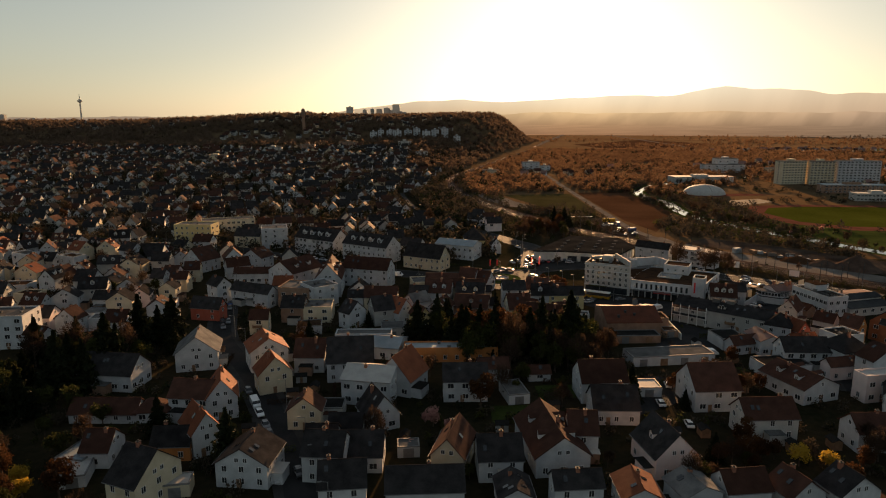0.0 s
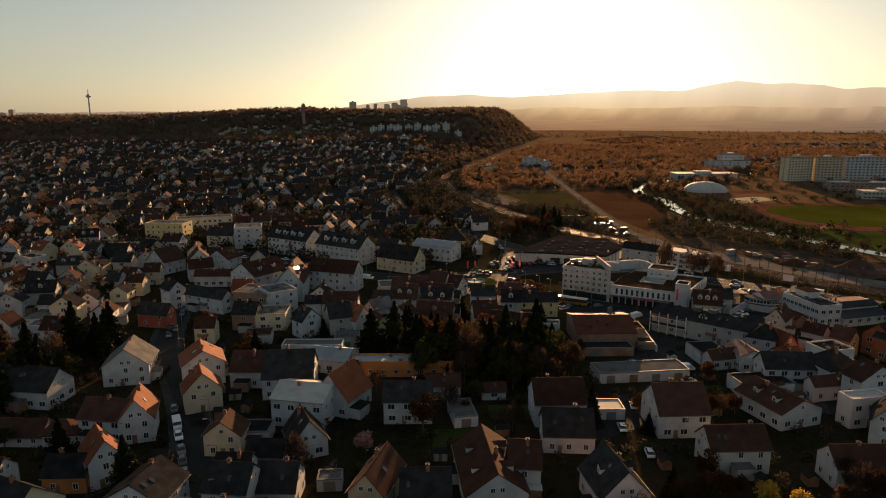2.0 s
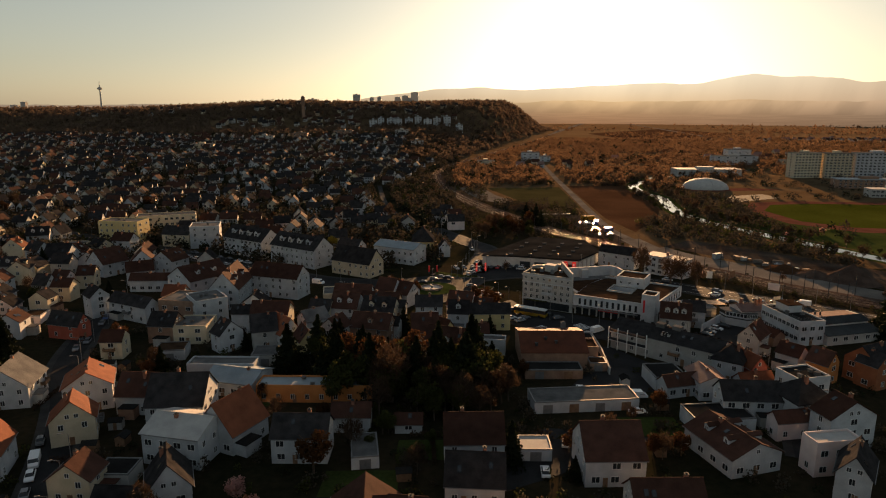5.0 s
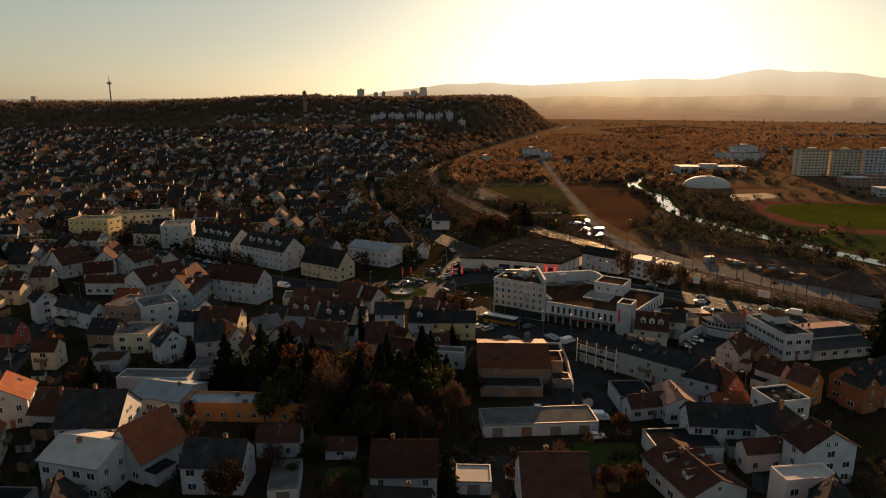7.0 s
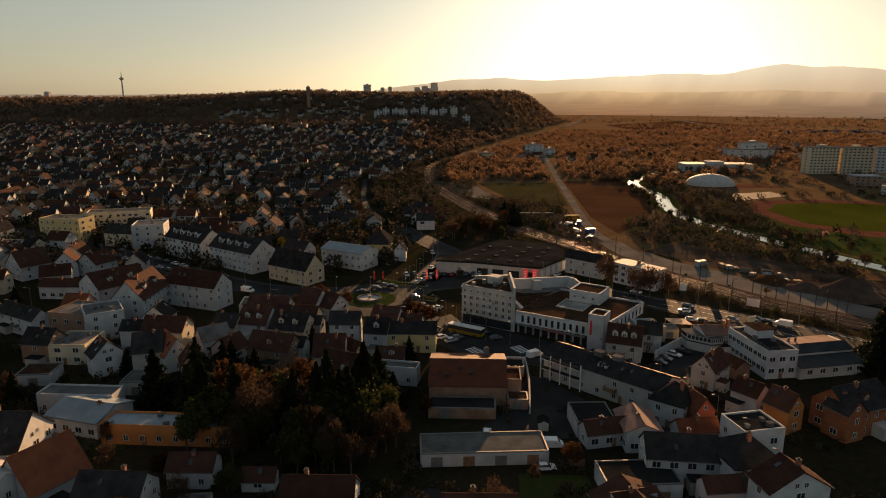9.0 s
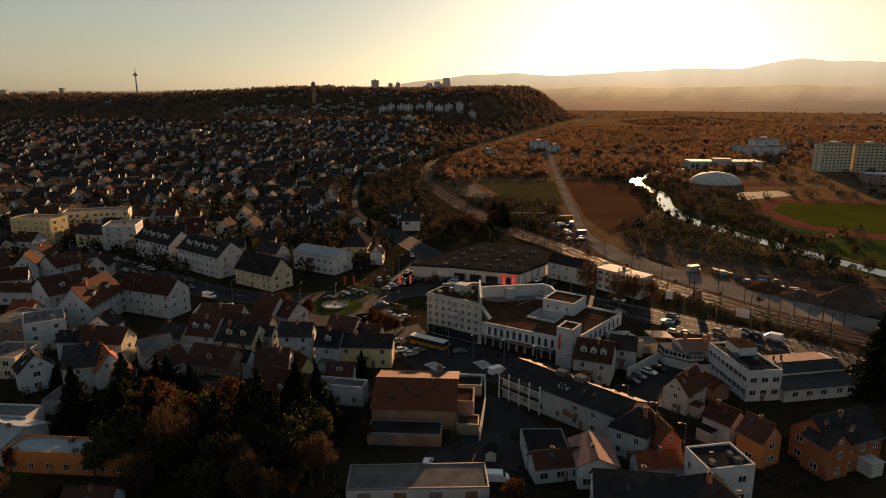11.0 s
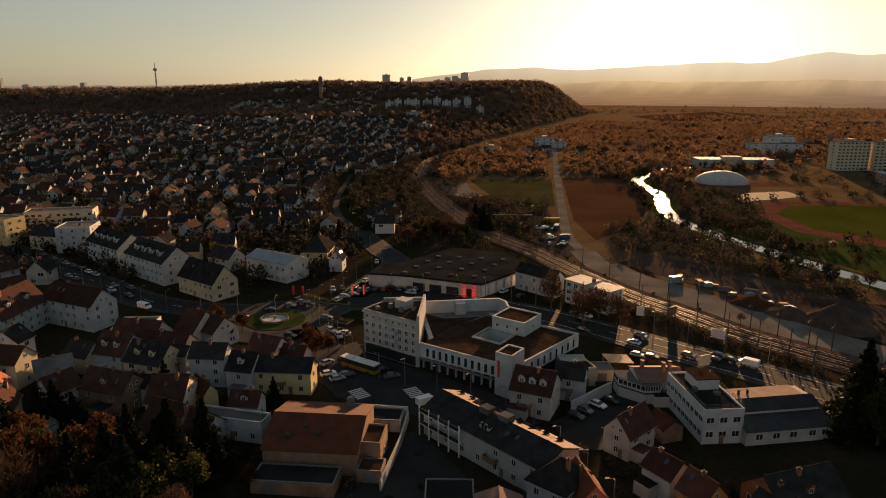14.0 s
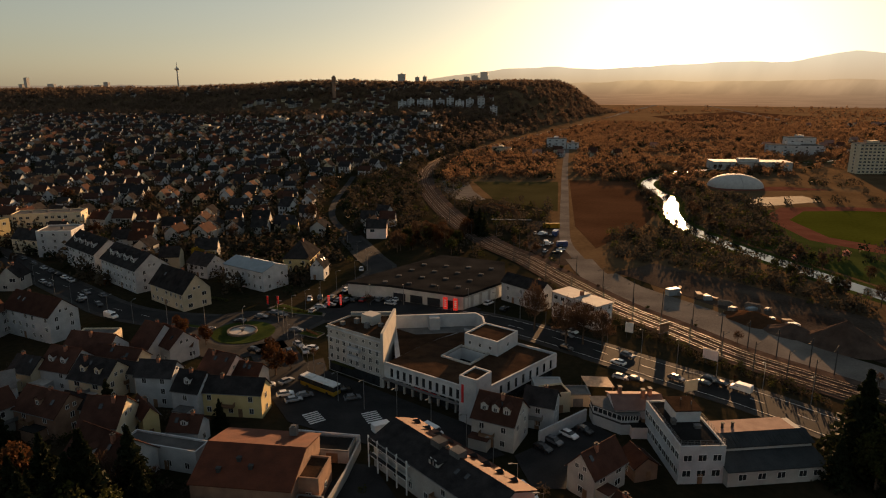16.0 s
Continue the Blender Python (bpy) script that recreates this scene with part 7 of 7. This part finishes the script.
dome_hall()


def slab_block(name, x, y, rot, w, d, h, wall, label, storeys, cols, roofm="G", z0=None):
    """A tall plain block with rows of windows on the sides that are seen."""
    t = root(name, pose(x, y, height(x, y) if z0 is None else z0, 0, 0, rot), label, "building")
    bm = bmesh.new()
    box(bm, -w / 2, -d / 2, -2 if z0 is None else -8, w / 2, d / 2, h)
    part("wall", bm, WALL[wall], t)
    bm = bmesh.new()
    box(bm, -w / 2 - 0.2, -d / 2 - 0.2, h + 0.004, w / 2 + 0.2, d / 2 + 0.2, h + 0.6)
    part("roof", bm, ROOF[roofm], t)
    bm = bmesh.new()
    box(bm, -w * 0.15, -d * 0.25, h + 0.604, w * 0.1, d * 0.2, h + 2.8)
    part("lift_house", bm, WALL[wall], t)
    if y > 900:
        storeys, cols = min(storeys, 3), max(2, cols // 2)
    for r in range(storeys):
        for i in range(cols):
            put_window(t, (2.3, 1.5), (i + 0.5) / cols * w - w / 2, -d / 2, 1 + r * h / storeys, 0)
        put_window(t, (2.3, 1.5), -w / 2, 0, 1 + r * h / storeys, -90)
    return t


slab_block("tower_block", 403, 754, 8, 30, 14, 26, "c", "long cream tower block with rows of windows", 9, 8)
slab_block("tower_block", 434, 749, -4, 27, 14, 26, "c", "cream tower block with rows of windows", 9, 7)
slab_block("tower_block", 472, 742, -8, 45, 14, 27, "w", "wide white tower block with rows of windows", 9, 11)
slab_block("clinic", 418, 660, -5, 62, 16, 8, "b", "long low brown building with a pale roof", 3, 14, "k")
slab_block("clinic", 400, 596, -6, 40, 14, 6.5, "g", "long grey two-storey building", 2, 12, "L")
slab_block("school", 393, 915, 0, 56, 18, 11, "w", "long white school building beyond the river", 3, 10)
slab_block("school", 406, 938, 0, 30, 18, 18, "w", "white five-storey block of the school", 5, 6)
slab_block("school", 468, 900, 0, 45, 16, 7, "c", "low cream school building", 2, 9)
slab_block("sports_hall", 305, 768, 3, 70, 22, 7, "g", "long grey sports hall with a pale roof", 1, 6, "L")
slab_block("office_block", 129, 950, 0, 24, 14, 12, "w", "white four-storey office block beside the railway", 4, 6)
slab_block("office_block", 149, 946, 0, 14, 12, 7, "w", "low white annexe of the office block", 2, 3)
slab_block("workshop", 66, 880, 0, 22, 14, 6, "c", "low workshop beside the railway", 1, 5)
for k, (x, w, hh) in enumerate(((-125, 13, 10), (-112, 11, 12), (-95, 14, 10), (-80, 12, 12), (-62, 14, 11), (-46, 12, 13), (-28, 14, 11), (-12, 13, 12), (6, 12, 14), (28, 12, 10))):
    slab_block("terraced_house", x, 1215 + (k % 3) * 7, 6, w, 11, hh, "w", "white stepped house in a row on the wooded slope", 3, 3, z0=max(31, height(x, 1215 + (k % 3) * 7) + 1))
for x, y, w, hh, wl in ((-150, 1060, 30, 9, "b"), (-60, 1075, 22, 9, "g"), (-205, 1010, 22, 11, "b"), (-255, 1000, 26, 8, "g"), (-30, 985, 18, 8, "g"), (-310, 905, 30, 8, "c")):
    slab_block("apartment_block", x, y, 4, w, 12, hh, wl, "pale block of flats at the foot of the ridge", 3, 6)
for x, y, w, hh in ((-233, 1700, 18, 25), (-195, 1700, 10, 18), (-100, 1660, 24, 12), (-320, 1600, 22, 11), (-175, 1690, 9, 20)):
    slab_block("high_rise", x, y, 4, w, 14, hh, "g", "grey high-rise block on the ridge", 8, 4)
for x, w, hh in ((-295, 46, 162), (-355, 40, 140), (-405, 36, 132), (-330, 20, 126)):
    slab_block("far_tower", x, 4380, 0, w, 30, hh, "g", "hazy far tower block on the skyline", 1, 1, z0=0)
hill = [(R.uniform(-330, 40), R.uniform(1270, 1440), R.uniform(-20, 20)) for k in range(45)] + [(R.uniform(-800, -330), R.uniform(1320, 1470), R.uniform(-20, 20)) for k in range(25)] + [(R.uniform(-420, -130), R.uniform(1195, 1262), R.uniform(-25, 25)) for k in range(46)] + [(R.uniform(-700, -380), R.uniform(1000, 1060), R.uniform(-25, 25)) for k in range(26)]
house_stuff(hill, "ridge_houses", "pale houses along the top of the ridge", [WALL["g"], WALL["c"]], [ROOF["r"], ROOF["d"]])
plain = [(R.gauss(cx, sx), R.gauss(cy, 40), R.uniform(-40, 40)) for cx, cy, sx, n in ((560, 1000, 90, 40), (900, 1500, 160, 60), (560, 770, 50, 12), (165, 870, 22, 6)) for k in range(n)]
house_stuff(plain, "village_houses", "pale houses of far villages on the plain", [WALL["w"], WALL["c"]], [ROOF["r"], ROOF["p"]])


def water_tower():
    t = root("water_tower", pose(-268, 1290, height(-268, 1290)), "dark round water tower on the ridge", "tower")
    z = 93 - height(-268, 1290)
    bm = bmesh.new()
    tube(bm, (0, 0, -1), (0, 0, z * 0.55), 3.4, 3.0, 14), tube(bm, (0, 0, z * 0.55), (0, 0, z * 0.62), 3.0, 3.9, 14)
    part("shaft", bm, WALL["b"], t)
    bm = bmesh.new()
    tube(bm, (0, 0, z * 0.62), (0, 0, z * 0.92), 3.9, 3.9, 14), tube(bm, (0, 0, z * 0.92), (0, 0, z), 4.1, 1.0, 14)
    part("tank", bm, WALL["b"], t)


def tv_tower():
    t = root("television_tower", pose(-2050, 3800, 0), "slender far television tower with a round pod", "tower")
    bm = bmesh.new()
    tube(bm, (0, 0, 0), (0, 0, 168), 6, 3.4, 10)
    part("shaft", bm, WALL["g"], t)
    bm = bmesh.new()
    tube(bm, (0, 0, 160), (0, 0, 168), 5, 14, 14), tube(bm, (0, 0, 168), (0, 0, 174), 14, 12, 14), tube(bm, (0, 0, 174), (0, 0, 180), 7, 5, 12)
    part("pod", bm, WALL["g"], t)
    bm = bmesh.new()
    tube(bm, (0, 0, 180), (0, 0, 209), 2.6, 0.8, 8)
    part("antenna", bm, WALL["g"], t)


water_tower()
tv_tower()
for x, w, hh in ((-2795, 18, 116), (-2830, 22, 80), (-2640, 40, 82), (-2580, 30, 72), (-2300, 26, 92), (-2350, 40, 76), (-2210, 60, 70), (-2470, 50, 72), (-2140, 30, 74)):
    slab_block("far_tower", x, 3500, 0, w, 20, hh, "g", "hazy far tower block on the skyline", 1, 1, z0=0)

# running track round a green field
patch("sports_field", [(262, 470), (258, 515), (276, 545), (310, 552), (420, 545), (420, 470), (330, 440), (285, 448)], 0.075, FIELD, "bright green field inside the running track", "field")
patch("running_track", [(250, 462), (245, 520), (266, 556), (305, 566), (430, 556), (430, 452), (330, 424), (278, 432)], 0.06, TRACK, "red cinder running track", "track")
patch("clay_court", [(240, 640), (300, 652), (330, 640), (250, 622)], 0.06, TRACK, "red clay courts beside the dome", "court")
for k, (pts, mt) in enumerate((([(560, 1180), (1100, 1250), (1250, 1700), (640, 1500)], FIELD), ([(420, 1500), (800, 1900), (700, 2300), (380, 1900)], SOIL), ([(900, 900), (1500, 950), (1500, 1250), (950, 1180)], FIELD))):
    patch("field", pts, 0.3, mt, "wide level field on the plain", "field")
ribbon("road", [(254, 1790), (352, 2188), (560, 3020), (764, 3852)], 18, 0.5, GRAVEL, "far motorway crossing the plain", "road", step=60)
ribbon("road", [(764, 3852), (740, 2900), (665, 1950), (640, 1700)], 14, 0.4, GRAVEL, "far country road on the plain", "road", step=60)


# ---- the mountains on the horizon ----
def range_of(name, dist, knots, low, high, label, apron=0):
    """A far range as a glowing backdrop, its haze painted in: paler upwards and towards the low sun. low, high: the
    heights of the fade; apron: where an added glowing sheet over the plain begins.
    """
    m = bpy.data.materials.new(name)
    m.use_nodes = True
    n, l = m.node_tree.nodes, m.node_tree.links
    n.remove(n["Principled BSDF"])
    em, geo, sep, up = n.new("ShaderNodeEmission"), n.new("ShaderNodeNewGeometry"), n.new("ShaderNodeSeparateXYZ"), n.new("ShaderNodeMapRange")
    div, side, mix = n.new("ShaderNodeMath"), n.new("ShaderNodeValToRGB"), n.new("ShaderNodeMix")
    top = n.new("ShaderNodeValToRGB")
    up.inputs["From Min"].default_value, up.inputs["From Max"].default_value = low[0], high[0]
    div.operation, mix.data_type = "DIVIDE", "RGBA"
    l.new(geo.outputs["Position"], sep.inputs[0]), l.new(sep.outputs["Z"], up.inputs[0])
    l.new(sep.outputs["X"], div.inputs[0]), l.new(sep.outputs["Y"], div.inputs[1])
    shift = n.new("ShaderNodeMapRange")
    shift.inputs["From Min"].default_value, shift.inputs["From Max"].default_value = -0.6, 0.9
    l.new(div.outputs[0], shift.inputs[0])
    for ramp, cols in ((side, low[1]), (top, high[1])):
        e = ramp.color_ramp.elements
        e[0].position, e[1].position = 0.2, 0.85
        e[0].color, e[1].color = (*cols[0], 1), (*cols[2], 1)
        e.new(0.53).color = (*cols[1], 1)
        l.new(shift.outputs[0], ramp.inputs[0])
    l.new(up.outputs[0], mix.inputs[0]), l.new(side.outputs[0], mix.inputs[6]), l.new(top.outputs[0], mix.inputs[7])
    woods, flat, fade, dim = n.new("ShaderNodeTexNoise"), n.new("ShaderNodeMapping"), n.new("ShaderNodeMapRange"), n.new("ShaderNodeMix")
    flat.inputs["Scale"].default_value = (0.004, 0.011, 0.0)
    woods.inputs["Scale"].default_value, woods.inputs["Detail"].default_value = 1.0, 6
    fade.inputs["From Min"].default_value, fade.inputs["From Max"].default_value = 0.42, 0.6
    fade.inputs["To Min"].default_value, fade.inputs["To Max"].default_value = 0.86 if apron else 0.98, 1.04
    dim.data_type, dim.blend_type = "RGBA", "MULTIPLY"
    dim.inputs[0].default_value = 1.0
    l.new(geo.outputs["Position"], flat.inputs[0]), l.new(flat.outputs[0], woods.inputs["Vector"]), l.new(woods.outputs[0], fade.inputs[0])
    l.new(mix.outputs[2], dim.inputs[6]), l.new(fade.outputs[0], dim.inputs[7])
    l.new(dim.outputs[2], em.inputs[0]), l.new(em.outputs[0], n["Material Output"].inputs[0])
    v, f = [], []
    N = 260
    for i in range(N + 1):
        az = -48 + 106 * i / N
        hh = float(np.interp(az, [k[0] for k in knots], [k[1] for k in knots])) + 7 * noise.noise((az / 1.7, dist / 1000, 0)) + 3 * noise.noise((az * 2, 1, 0))
        s, c = math.sin(radians(az)), math.cos(radians(az))
        # the added glowing apron covers ground that the backdrop would shade
        row = [(dist, -5), (dist + 40, hh)] if not apron else [(apron, -2), (dist, 30), (dist + 40, hh)]
        v += [(60 + r * s, 60 + r * c, z) for r, z in row]
        if i:
            n0 = len(row)
            f += [((i - 1) * n0 + j, i * n0 + j, i * n0 + j + 1, (i - 1) * n0 + j + 1) for j in range(n0 - 1)]
    ob = new(name, mesh(name, v, f))
    ob.data.materials.append(m)
    tagged(ob, label, "mountains", kind="structure")


# emission colours that stand for haze: west of the sun, under it, east of it
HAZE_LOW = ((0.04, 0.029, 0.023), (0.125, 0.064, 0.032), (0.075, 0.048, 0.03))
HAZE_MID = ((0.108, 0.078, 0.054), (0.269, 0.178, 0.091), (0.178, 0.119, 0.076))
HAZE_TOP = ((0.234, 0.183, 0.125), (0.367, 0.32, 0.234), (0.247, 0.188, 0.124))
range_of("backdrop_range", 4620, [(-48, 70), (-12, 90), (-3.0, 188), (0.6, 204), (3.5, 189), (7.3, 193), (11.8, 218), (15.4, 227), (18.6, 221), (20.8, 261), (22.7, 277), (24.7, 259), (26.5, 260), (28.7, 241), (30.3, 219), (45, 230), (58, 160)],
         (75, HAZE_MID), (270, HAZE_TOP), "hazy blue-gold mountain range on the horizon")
# glowing band that stands in for haze between plain and mountains
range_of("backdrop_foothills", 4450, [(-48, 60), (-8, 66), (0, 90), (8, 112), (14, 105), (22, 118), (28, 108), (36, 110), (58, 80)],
         (0, HAZE_LOW), (105, HAZE_MID), "glowing haze band shaped as low hills before the mountains", 2850)
